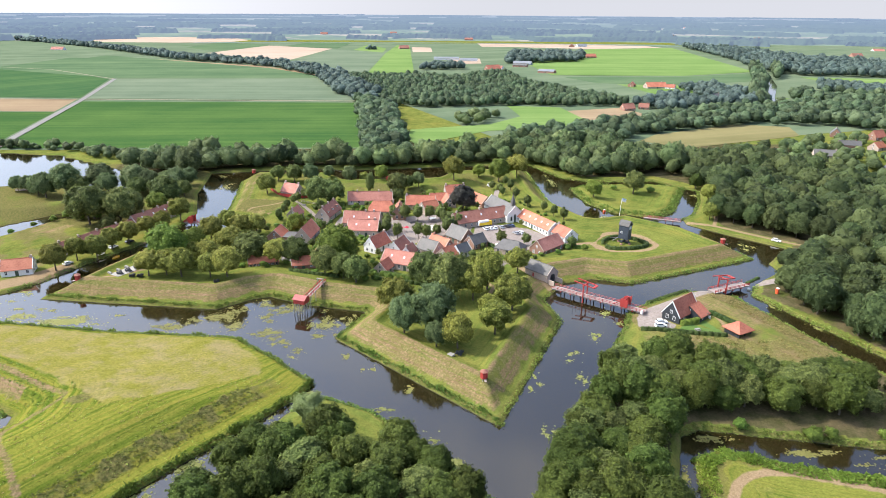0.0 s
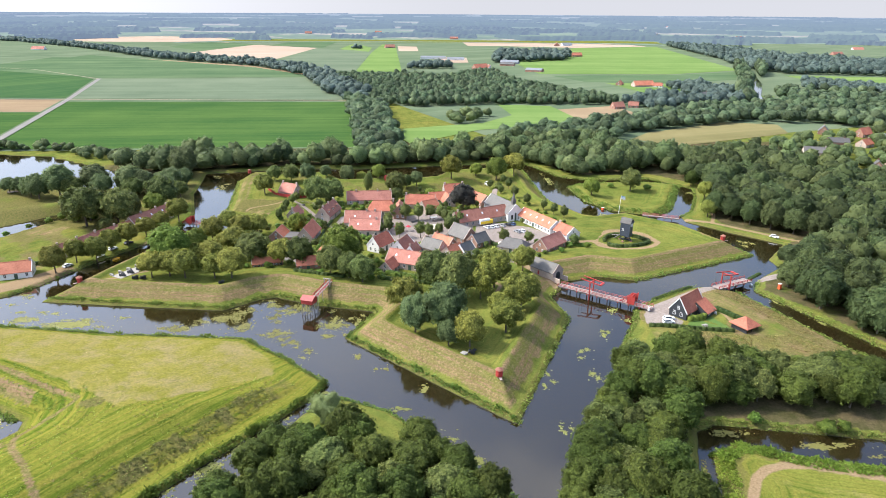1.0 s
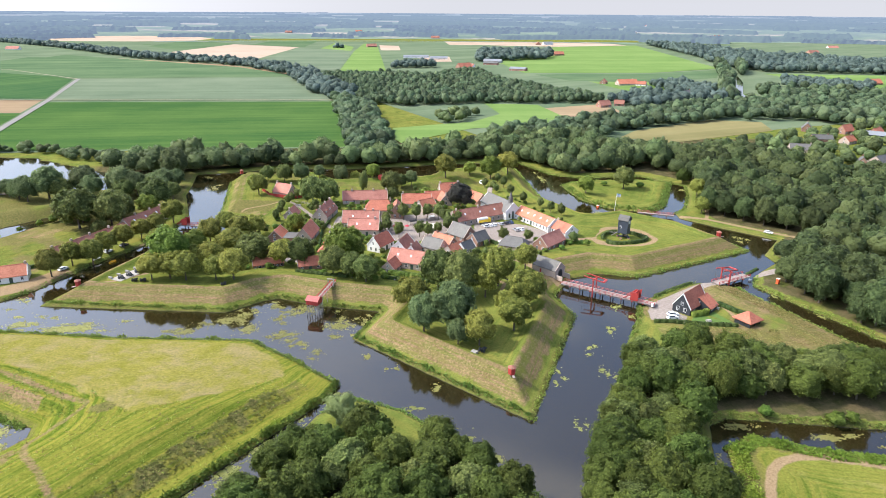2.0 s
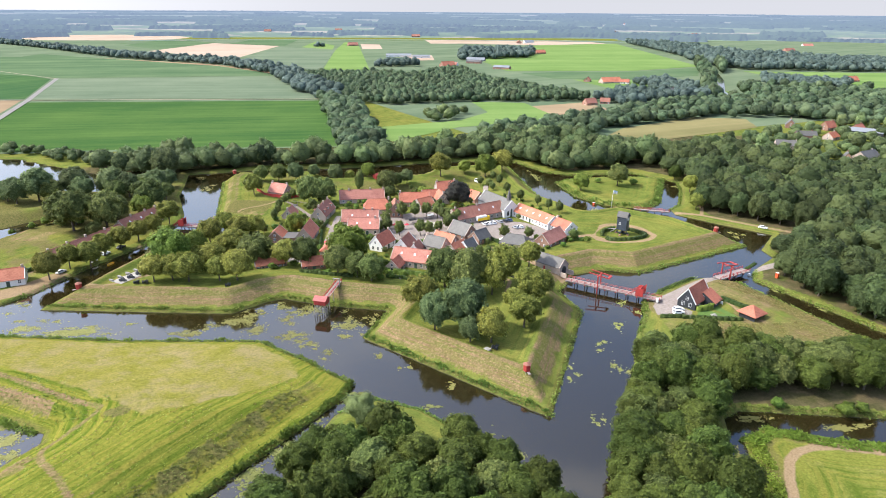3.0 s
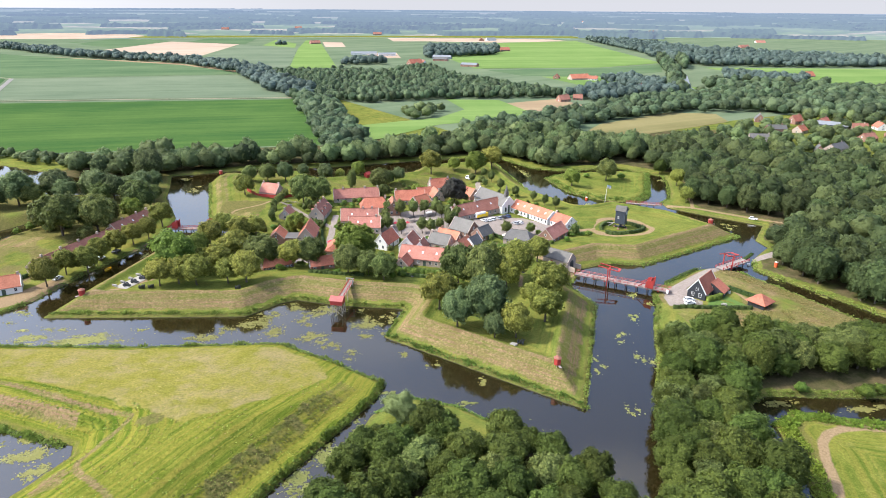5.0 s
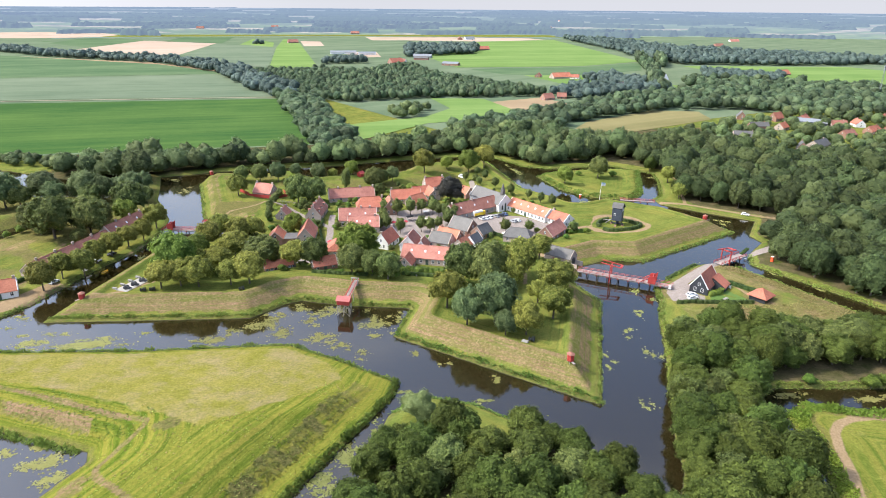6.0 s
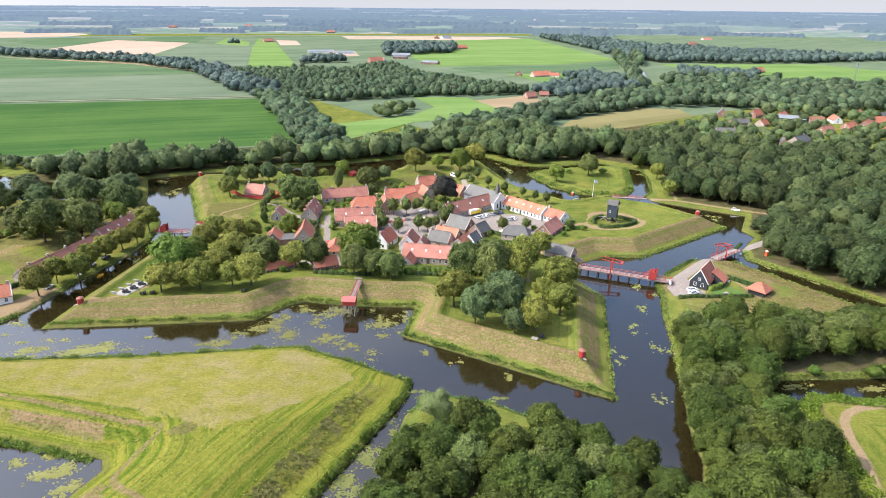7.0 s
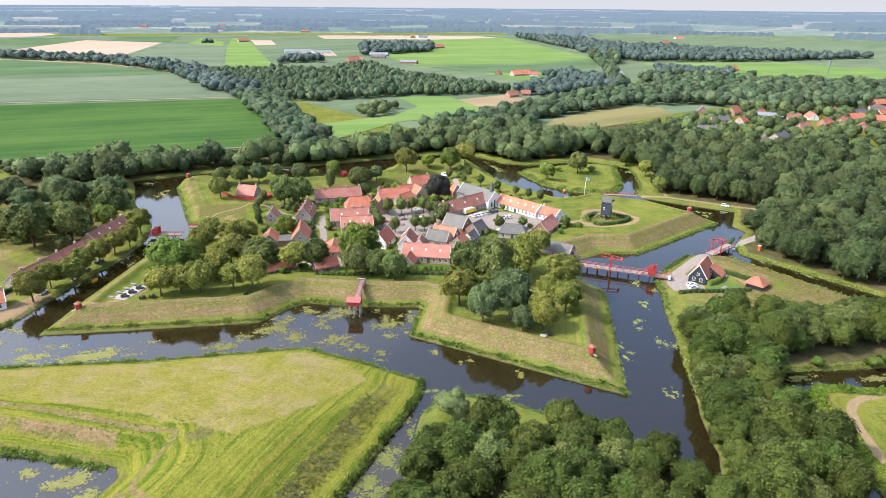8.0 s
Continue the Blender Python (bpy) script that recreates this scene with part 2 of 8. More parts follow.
def ground_mat():
    """Turf, hay, trodden paths, rank growth and woodland floor with some tree shade in its colour, by the plan's zones.
    """
    m, n, l, p = nodes_of("ground_cover")
    g = n.new("ShaderNodeNewGeometry")
    za = n.new("ShaderNodeAttribute")
    za.attribute_name = "zone"
    sep = n.new("ShaderNodeSeparateColor")
    l.new(za.outputs["Color"], sep.inputs[0])
    zb = n.new("ShaderNodeAttribute")
    zb.attribute_name = "zone_b"
    sepb = n.new("ShaderNodeSeparateColor")
    l.new(zb.outputs["Color"], sepb.inputs[0])
    fine, mid, big = noise_node(n, l, 1.1, 6, 0.7), noise_node(n, l, 0.17, 5, 0.65), noise_node(n, l, 0.035, 4)
    # mown contour lines: nearly level bands round the banks
    mp = n.new("ShaderNodeMapping")
    mp.inputs["Scale"].default_value = (0.05, 0.05, 3.2)
    l.new(g.outputs["Position"], mp.inputs[0])
    lines = noise_node(n, l, 1.0, 3, 0.6, mp.outputs[0])
    grass = mix(n, l, ramp(n, l, mid, 0.3, 0.7), (0.053, 0.080, 0.017), (0.122, 0.144, 0.034))
    grass = mix(n, l, math_node(n, l, "MULTIPLY", ramp(n, l, big, 0.42, 0.68), 0.55), grass, (0.164, 0.166, 0.042))
    grass = mix(n, l, math_node(n, l, "MULTIPLY", math_node(n, l, "MULTIPLY", ramp(n, l, lines, 0.50, 0.72), math_node(n, l, "SUBTRACT", 1.0, za.outputs["Alpha"])), 0.50), grass, (0.205, 0.164, 0.044))
    # swathes that run along the edges of the banks
    ba = n.new("ShaderNodeAttribute")
    ba.attribute_name = "bank"
    sw = n.new("ShaderNodeCombineXYZ")
    l.new(math_node(n, l, "ADD", math_node(n, l, "MULTIPLY", ba.outputs["Fac"], 0.62), math_node(n, l, "MULTIPLY", mid, 0.95)), sw.inputs[0])
    l.new(math_node(n, l, "MULTIPLY", big, 1.6), sw.inputs[1])
    rows = noise_node(n, l, 1.0, 4, 0.62, sw.outputs[0])
    grass = mix(n, l, math_node(n, l, "MULTIPLY", math_node(n, l, "MULTIPLY", ramp(n, l, rows, 0.44, 0.64), za.outputs["Alpha"]), 0.7), grass, (0.225, 0.192, 0.038))
    grass = mix(n, l, math_node(n, l, "MULTIPLY", za.outputs["Alpha"], 0.35), grass, (0.140, 0.140, 0.013))
    grass = mix(n, l, math_node(n, l, "MULTIPLY", math_node(n, l, "MULTIPLY", ramp(n, l, rows, 0.52, 0.34), za.outputs["Alpha"]), 0.75), grass, (0.048, 0.084, 0.007))
    grass = mix(n, l, math_node(n, l, "MULTIPLY", ramp(n, l, rows, 0.50, 0.62), 0.35), grass, (0.150, 0.130, 0.034))
    grass = mix(n, l, math_node(n, l, "MULTIPLY", ramp(n, l, rows, 0.46, 0.34), 0.35), grass, (0.044, 0.072, 0.012))
    hay = mix(n, l, ramp(n, l, mid, 0.25, 0.75), (0.112, 0.072, 0.042), (0.232, 0.152, 0.100))
    hay = mix(n, l, math_node(n, l, "MULTIPLY", ramp(n, l, fine, 0.46, 0.64), 0.6), hay, (0.125, 0.118, 0.036))
    hay = mix(n, l, math_node(n, l, "MULTIPLY", ramp(n, l, lines, 0.42, 0.62), 0.6), hay, (0.115, 0.122, 0.030))
    hay = mix(n, l, math_node(n, l, "MULTIPLY", ramp(n, l, rows, 0.50, 0.60), 0.75), hay, (0.100, 0.114, 0.028))
    hay = mix(n, l, math_node(n, l, "MULTIPLY", ramp(n, l, noise_node(n, l, 0.75, 6, 0.8), 0.50, 0.66), 0.5), hay, (0.225, 0.156, 0.106))
    hay = mix(n, l, math_node(n, l, "MULTIPLY", ramp(n, l, noise_node(n, l, 0.5, 6, 0.8), 0.52, 0.66), 0.65), hay, (0.082, 0.088, 0.024))
    straw = mix(n, l, ramp(n, l, mid, 0.3, 0.7), (0.146, 0.140, 0.026), (0.206, 0.172, 0.058))
    straw = mix(n, l, math_node(n, l, "MULTIPLY", ramp(n, l, noise_node(n, l, 0.09, 6, 0.7), 0.46, 0.64), 0.7), straw, (0.232, 0.176, 0.112))
    straw = mix(n, l, math_node(n, l, "MULTIPLY", ramp(n, l, noise_node(n, l, 0.7, 5, 0.75), 0.52, 0.68), 0.38), straw, (0.110, 0.116, 0.020))
    path = mix(n, l, fine, (0.172, 0.120, 0.070), (0.262, 0.190, 0.120))
    rank = mix(n, l, ramp(n, l, fine, 0.3, 0.7), (0.054, 0.066, 0.018), (0.156, 0.128, 0.052))
    # brown woodland floor, darkened to hold the trees' shade too
    litter_shade = mix(n, l, ramp(n, l, mid, 0.3, 0.7), (0.034, 0.042, 0.014), (0.108, 0.084, 0.050))
    paving = mix(n, l, ramp(n, l, fine, 0.3, 0.7), (0.195, 0.163, 0.150), (0.245, 0.210, 0.196))
    mud = mix(n, l, fine, (0.035, 0.033, 0.022), (0.06, 0.055, 0.035))

    def edge(z):
        # ragged limits between zones
        return ramp(n, l, math_node(n, l, "ADD", z, math_node(n, l, "MULTIPLY", math_node(n, l, "SUBTRACT", mid, 0.5), 1.0)), 0.32, 0.68)

    c = mix(n, l, edge(sep.outputs[0]), grass, hay)
    c = mix(n, l, math_node(n, l, "MULTIPLY", edge(sepb.outputs[0]), 0.82), c, straw)
    c = mix(n, l, edge(sep.outputs[2]), c, rank)
    c = mix(n, l, edge(sepb.outputs[2]), c, litter_shade)
    c = mix(n, l, ramp(n, l, sep.outputs[1], 0.3, 0.75), c, path)
    c = mix(n, l, ramp(n, l, sepb.outputs[1], 0.35, 0.65), c, paving)
    sx = n.new("ShaderNodeSeparateXYZ")
    l.new(g.outputs["Position"], sx.inputs[0])
    c = mix(n, l, ramp(n, l, math_node(n, l, "ADD", sx.outputs[2], math_node(n, l, "MULTIPLY", mid, 0.3)), 0.40, 0.20), c, mud)
    # tussocks and thin spots
    tuft = noise_node(n, l, 1.5, 8, 0.82)
    c = mix(n, l, 1.0, c, mix(n, l, ramp(n, l, tuft, 0.34, 0.66), (0.60, 0.64, 0.60), (1.32, 1.29, 1.26)), "MULTIPLY")
    l.new(c, p.inputs["Base Color"])
    p.inputs["Roughness"].default_value = 0.95
    p.inputs["Specular IOR Level"].default_value = 0.0
    h = math_node(n, l, "ADD", fine, math_node(n, l, "MULTIPLY", mid, 1.5))
    bump(n, l, p, h, 0.55, 0.4)
    return m


M_GROUND = ground_mat()


def crop_mat(name, a, b, angle, rows=0.5, big=0.012, tram=0.35):
    """A field: drilled rows along one direction, tramlines and patches."""
    m, n, l, p = nodes_of(name)
    g = n.new("ShaderNodeNewGeometry")
    strip = noise_node(n, l, rows * 1.6, 4, 0.65, turned(n, l, g.outputs["Position"], -angle, (0.006, 0.14, 1)))
    patch = noise_node(n, l, big, 5, 0.6)
    fine = noise_node(n, l, 0.3, 4)
    f = math_node(n, l, "ADD", math_node(n, l, "MULTIPLY", ramp(n, l, strip, 0.35, 0.65), tram), math_node(n, l, "MULTIPLY", ramp(n, l, patch, 0.3, 0.72), 0.75 - tram * 0.5))
    f = math_node(n, l, "ADD", f, math_node(n, l, "MULTIPLY", math_node(n, l, "SUBTRACT", fine, 0.5), 0.5))
    band = noise_node(n, l, 1.0, 3, 0.7, turned(n, l, g.outputs["Position"], -angle, (0.0008, 0.018, 1)))
    f = math_node(n, l, "ADD", f, math_node(n, l, "MULTIPLY", math_node(n, l, "SUBTRACT", ramp(n, l, band, 0.40, 0.60), 0.5), 0.55))
    l.new(mix(n, l, f, a, b), p.inputs["Base Color"])
    p.inputs["Roughness"].default_value = 0.95
    p.inputs["Specular IOR Level"].default_value = 0.0
    p.inputs["Sheen Weight"].default_value, p.inputs["Sheen Roughness"].default_value = 0.02, 0.45
    return m


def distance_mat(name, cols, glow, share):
    """The plain near the horizon, a backdrop: the haze of miles of air is painted on as a glow."""
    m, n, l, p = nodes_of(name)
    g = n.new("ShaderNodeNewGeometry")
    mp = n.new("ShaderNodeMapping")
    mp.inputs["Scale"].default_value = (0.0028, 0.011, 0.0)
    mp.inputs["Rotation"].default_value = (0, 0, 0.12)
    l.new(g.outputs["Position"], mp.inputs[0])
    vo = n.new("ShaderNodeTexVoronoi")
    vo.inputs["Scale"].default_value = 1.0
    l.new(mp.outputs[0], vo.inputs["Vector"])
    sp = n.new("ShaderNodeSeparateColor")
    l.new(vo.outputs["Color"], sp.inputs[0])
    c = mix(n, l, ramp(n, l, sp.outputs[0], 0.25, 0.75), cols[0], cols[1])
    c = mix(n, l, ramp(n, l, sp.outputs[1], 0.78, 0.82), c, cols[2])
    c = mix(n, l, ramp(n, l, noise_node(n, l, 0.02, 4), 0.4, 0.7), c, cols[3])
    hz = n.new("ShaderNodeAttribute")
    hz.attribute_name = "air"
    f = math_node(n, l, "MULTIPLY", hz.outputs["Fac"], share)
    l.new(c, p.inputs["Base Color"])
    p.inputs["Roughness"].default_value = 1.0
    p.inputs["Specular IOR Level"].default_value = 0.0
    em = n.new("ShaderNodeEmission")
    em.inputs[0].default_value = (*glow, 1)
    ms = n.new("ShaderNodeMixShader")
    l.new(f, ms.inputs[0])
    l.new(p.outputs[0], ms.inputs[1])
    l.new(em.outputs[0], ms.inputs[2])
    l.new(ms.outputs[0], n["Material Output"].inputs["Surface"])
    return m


# haze colours, mixed into the far materials as emission
AIR_GLOW = (0.335, 0.415, 0.580)
M_PLAIN = distance_mat("far_plain", [(0.082, 0.131, 0.049), (0.139, 0.189, 0.074), (0.344, 0.287, 0.205), (0.057, 0.082, 0.049)], AIR_GLOW, 1.0)
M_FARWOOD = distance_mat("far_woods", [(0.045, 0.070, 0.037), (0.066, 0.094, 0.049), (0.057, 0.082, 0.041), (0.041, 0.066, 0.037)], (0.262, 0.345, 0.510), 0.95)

# ---- the plan, in metres: water level is z = 0 ----
FORT = [(15, 152), (44, 218), (40, 237), (51, 254), (64, 259), (81, 254), (146, 284), (129, 321), (100, 347), (82, 340), (75, 355), (67, 370), (64, 388),
        (61, 460), (0, 446), (-8, 428), (-60, 421), (-72, 440), (-132, 449), (-135, 426), (-122, 350), (-106, 345), (-112, 315), (-136, 308), (-140, 297),
        (-152, 264), (-161, 236), (-88, 227), (-76, 237), (-70, 239), (-53, 231), (-30, 225), (-39, 204)]
RAVELIN = [(-230, 224), (-165, 215), (-120, 208), (-74, 204), (-56, 189), (-41, 174), (-44, 166), (-72, 130), (-92, 100), (-110, 80), (-158, 98), (-129.5, 139.8), (-122, 151.5),
           (-123, 156), (-138, 164), (-152, 171), (-215, 200)]
TREE_ISLE = [(-36, 166), (-21, 159), (-4, 141), (9, 125), (13.5, 116), (15, 108), (15, 20), (-70, 20), (-76, 100), (-56, 134), (-46, 158)]
EAST_ISLE = [(71, 227), (66, 213), (58, 198), (49, 178), (36, 150), (29, 137), (23.5, 122), (18, 114), (15, 110), (15, 20), (32, 20), (44, 92), (52, 114), (56, 126), (64, 148), (70, 151), (114, 143),
             (160, 139), (160, 150), (142, 178), (134, 196), (128, 214), (118, 241), (110, 247), (101, 246)]
MEADOW = [(64, 138), (73, 143), (88, 136), (109, 131), (240, 108), (240, 20), (38, 20), (50, 96), (56, 112), (61, 125)]
FAR_ISLE = [(83, 411), (87, 377), (98, 358), (121, 347), (135, 362), (158, 412), (138, 421), (97, 419)]
MOAT = [(172, 20), (172, 135), (150, 186), (142, 206), (134, 224), (126, 242), (133, 254), (150, 268), (150, 278), (168, 299), (148, 319), (133, 337), (134, 345),
        (144, 354), (159, 385), (166, 407), (144, 434), (101, 431), (84, 441), (66, 482), (0, 474), (-60, 462), (-100, 464), (-163, 449), (-158, 422), (-154, 395),
        (-140, 354), (-139, 335), (-145, 307), (-159, 280), (-170, 253), (-177, 242), (-215, 215), (-300, 190), (-300, 20)]
POND_WEST = [(-262, 296), (-230, 334), (-207, 362), (-200, 359), (-212, 336), (-224, 312), (-234, 280), (-246, 262)]
POND_NORTH = [(-420, 520), (-305, 508), (-236, 462), (-166, 422), (-180, 402), (-225, 412), (-268, 415), (-300, 405), (-420, 420)]
LANDS = [FORT, RAVELIN, TREE_ISLE, EAST_ISLE, MEADOW, FAR_ISLE]
EYE_AT = (-40.0, 5.0)


def seg_dist(X, Y, a, b):
    ax, ay, bx, by = *a, *b
    dx, dy = bx - ax, by - ay
    t = np.clip(((X - ax) * dx + (Y - ay) * dy) / (dx * dx + dy * dy), 0, 1)
    return np.hypot(X - ax - t * dx, Y - ay - t * dy)


def line_dist(X, Y, pts):
    d = np.full(X.shape, 1e9)
    for a, b in zip(pts, pts[1:]):
        d = np.minimum(d, seg_dist(X, Y, a, b))
    return d


def sdf(X, Y, poly):
    """Distance to a polygon's edge, positive inside."""
    d, inside = np.full(X.shape, 1e9), np.zeros(X.shape, bool)
    for (ax, ay), (bx, by) in zip(poly, poly[1:] + poly[:1]):
        d = np.minimum(d, seg_dist(X, Y, (ax, ay), (bx, by)))
        if ay != by:
            inside ^= ((ay > Y) != (by > Y)) & (X < (bx - ax) * (Y - ay) / (by - ay) + ax)
    return np.where(inside, d, -d)


def wobble(X, Y, s, seed=0.0):
    """Cheap smooth noise on arrays, about -1 to 1."""
    return (np.sin(X / s + 1.3 * np.sin(Y / s * 0.7 + seed)) * np.cos(Y / s * 1.1 + 1.7 * np.sin(X / s * 0.6 + seed * 2)) + 0.5 * np.sin(X / s * 2.3 + Y / s * 1.9 + seed * 3)) / 1.5


GATE_ROAD = [(76, 222), (45, 245), (36, 264), (22, 285)]


def land(X, Y):
    """Height of the ground and the zones of its cover."""
    near = (np.abs(X) < 450) & (Y > -50) & (Y < 620)
    wig = 0.5 * wobble(X, Y, 3.1) + 0.35 * wobble(X, Y, 1.2, 2.0)
    s_fort = sdf(X, Y, FORT)
    s_rav = sdf(X, Y, RAVELIN)
    s_isle = sdf(X, Y, FAR_ISLE)
    s_east = sdf(X, Y, EAST_ISLE)
    s_tree = sdf(X, Y, TREE_ISLE)
    s_mead = sdf(X, Y, MEADOW)
    s_out = -sdf(X, Y, MOAT)
    s = np.maximum.reduce([s_fort, s_rav, s_isle, s_east, s_tree, s_mead, s_out])
    s = np.minimum(s, -sdf(X, Y, POND_WEST))
    s = np.minimum(s, -sdf(X, Y, POND_NORTH))
    s = np.where(near, s + 0.35 * wig, 50.0)
    z = np.interp(s, [-6, -1.5, 0, 1.0, 2.5, 6], [-1.6, -0.9, 0.05, 0.8, 1.1, 1.3])
    # ramparts of the fort
    f = np.interp(s_fort + 0.25 * wig, [0, 1.0, 3.0, 10.2, 11.6, 13.8, 25, 34], [0.05, 0.8, 1.15, 6.0, 6.0, 4.7, 4.4, 2.4])
    f = np.where(s_fort > 24, np.maximum(f - 0.2, 2.2) + 0.1 * wobble(X, Y, 14), f)
    f = np.where((X < -84) & (Y > 336), np.minimum(f, 3.6), f)
    gate = line_dist(X, Y, GATE_ROAD)
    f = np.where(gate < 8, np.minimum(f, np.interp(gate, [0, 2.6, 7.5, 8], [2.4, 2.4, 6.3, 7])), f)
    z = np.where(s_fort > 0.5, f, z)
    # the glacis: steep to the canal and the inlet, long slope to the moat
    d_se = line_dist(X, Y, [(-41, 174), (-44, 166), (-72, 130), (-92, 100)])
    d_sw = line_dist(X, Y, [(-158, 98), (-129.5, 139.8), (-122, 151.5), (-123, 156), (-138, 164), (-152, 171), (-215, 200)])
    d_nw = line_dist(X, Y, [(-230, 224), (-165, 215), (-120, 208), (-74, 204), (-56, 189), (-41, 174)])
    r = np.minimum(np.interp(d_se + 0.3 * wig, [0, 1, 6, 12, 20, 24], [0.05, 0.8, 1.3, 3.6, 6.2, 6.4]), np.interp(d_sw + 0.3 * wig, [0, 1, 3, 7.5, 10.5, 18], [0.05, 0.8, 1.1, 3.8, 4.2, 6.4]))
    r = np.minimum(r, np.interp(d_nw, [0, 1, 4, 20, 46], [0.05, 0.8, 1.4, 3.4, 6.5]))
    z = np.where(s_rav > 0.5, r, z)
    z = np.where(s_isle > 0.5, np.interp(s_isle, [0, 1.5, 5, 8, 12], [0.05, 0.9, 2.6, 2.5, 1.5]), z)
    # the east island's old glacis
    d_can = line_dist(X, Y, [(142, 178), (134, 196), (128, 214), (118, 241)])
    east = np.minimum(np.interp(d_can, [0, 1, 4, 14, 30], [0.05, 0.8, 1.4, 3.0, 1.9]), np.interp(s_east, [0, 1, 3, 12], [0.05, 0.8, 1.2, 3.2]))
    z = np.where(s_east > 0.5, np.where((X > 78) & (Y > 180), east, np.interp(s_east, [0, 1, 3, 12], [0.05, 0.8, 1.2, 1.9])), z)
    # old ramparts west of the houses
    for line, top in (([(-300, 330), (-235, 352), (-205, 372)], 4.0), ([(-215, 285), (-190, 318), (-175, 335)], 2.6), ([(133, 300), (205, 330)], 1.3)):
        q = line_dist(X, Y, line)
        z = np.where((s_out > 2) & (q < 16) & (s > 0.5), np.maximum(z, np.interp(q, [0, 3, 13], [top, top, 1.3]) * np.clip(s / 6, 0, 1)), z)
    z = z + np.where(s > 2, 0.07 * wobble(X, Y, 5.0, 1.0) + 0.04 * wobble(X, Y, 1.9, 4.0), 0)
    return z, s, s_fort, s_rav, s_east, s_tree, s_mead, s_out, s_isle, d_se, d_sw, d_nw


def far_map(X, Y):
    """Distance is foreshortened past 2.6 km, so that the plain fits inside the view's depth and still meets the true horizon."""
    dx, dy = X - EYE_AT[0], Y - EYE_AT[1]
    s = np.hypot(dx, dy)
    k = np.log(22000 / 2600) / 2250
    r = np.where(s > 2600, 2600 + np.log(np.maximum(s, 2600) / 2600) / k, s)
    z = np.where(s > 2600, 107 - r * 107 / np.maximum(s, 1), 0)
    f = r / np.maximum(s, 1e-6)
    return EYE_AT[0] + dx * f, EYE_AT[1] + dy * f, z, f


def ground_at(x, y):
    return float(land(np.array([float(x)]), np.array([float(y)]))[0][0])


def mesh_object(name, verts, faces, material, smooth=False):
    me = bpy.data.meshes.new(name)
    me.from_pydata(verts, [], faces)
    me.materials.append(material)
    if smooth:
        me.polygons.foreach_set("use_smooth", [True] * len(me.polygons))
    me.update()
    return new(name, me)


def grid_faces(nx, ny):
    i = np.arange(nx * ny).reshape(ny, nx)
    return np.stack([i[:-1, :-1], i[:-1, 1:], i[1:, 1:], i[1:, :-1]], -1).reshape(-1, 4)


def spread(lo, hi, step, reach_lo, reach_hi, grow=1.13):
    core = list(np.arange(lo, hi, step))
    a, d = core[-1], step
    up = []
    while a < reach_hi:
        d *= grow
        a += d
        up.append(a)
    a, d = core[0], step
    down = []
    while a > reach_lo:
        d *= grow
        a -= d
        down.append(a)
    return np.array(down[::-1] + core + up)


PATHS = [  # polyline, half width: trodden and gravel paths
    ([(-230, 214), (-190, 200), (-156.7, 187), (-140, 178.2), (-125.2, 169.5), (-112, 162), (-108.7, 159.7), (-109.5, 157.5), (-113.7, 151.2), (-117, 144.5), (-116.5, 141), (-113, 136.1), (-106.1, 129.1), (-98, 119)], 0.85),
    ([(54, 99), (62.5, 112), (66.5, 121), (70.5, 127.5), (74.5, 130.6), (80, 132), (86, 131.6), (96, 128.6), (106, 125.3), (150, 113)], 1.3),
    ([(100.7, 223), (101.8, 213.5), (102, 208)], 0.8),
    ([(72, 300), (78, 292), (80, 286)], 1.5), ([(60, 297), (72, 300)], 1.6),
    ([(-145.5, 246), (-136, 250), (-128, 258), (-131, 272)], 0.9),
    ([(-128, 244.5), (-112, 241.5), (-90, 238.5), (-76, 247), (-70, 250), (-52, 243), (-28, 236)], 0.45),
    ([(-27, 214), (-18, 203), (-5, 189), (8, 177), (12.5, 171.5), (19, 182), (26, 198)], 0.4),
    ([(-110, 352), (-96, 362), (-90, 371)], 0.7),
    ([(134, 338), (146, 331), (154, 323), (166.5, 310), (176.5, 301), (200, 283)], 1.4), ([(146, 332), (149.5, 339), (162, 367), (183, 413)], 1.0),
    ([(20, 285), (36, 264), (45, 245)], 2.2),
    ([(-170, 252), (-160, 272), (-148, 298), (-137, 330), (-134, 336)], 1.6), ([(-225, 222), (-192, 240), (-176, 254), (-168, 266)], 5.0),
    ([(14, 250), (20, 240), (17, 231)], 0.8),
]
STRAW = [(-230, 222), (-165, 212), (-120, 205), (-75, 200), (-62, 187), (-57, 178), (-72, 165), (-94, 153), (-119, 170), (-142, 184), (-160, 193), (-230, 215)]
PAVED = [[(-38, 338), (-5, 346), (16, 330), (12, 306), (-20, 297), (-40, 312)], [(18, 334), (44, 322), (62, 300), (40, 290), (14, 304)], [(70.5, 211), (72, 219), (76, 224), (83, 228), (85, 222), (80.5, 217), (84.5, 212), (82.5, 208.8)]]
LANES = [([(76, 222), (86, 229), (97, 236.5), (108, 243.5), (114, 247)], 2.7), ([(127, 251), (142, 255.5), (160, 262)], 2.5), ([(-55, 340), (-58, 300), (-54, 268)], 1.6), ([(-20, 300), (-27, 270), (-20, 254)], 1.4), ([(8, 308), (2, 285), (8, 262)], 1.6), ([(-10, 345), (-16, 385)], 1.6),
         ([(15, 330), (30, 370), (34, 395)], 1.6), ([(-40, 320), (-58, 322), (-88, 372)], 1.4), ([(36, 290), (26, 268), (22, 262)], 1.8), ([(-76, 292), (-72, 276), (-60, 272)], 2.0)]


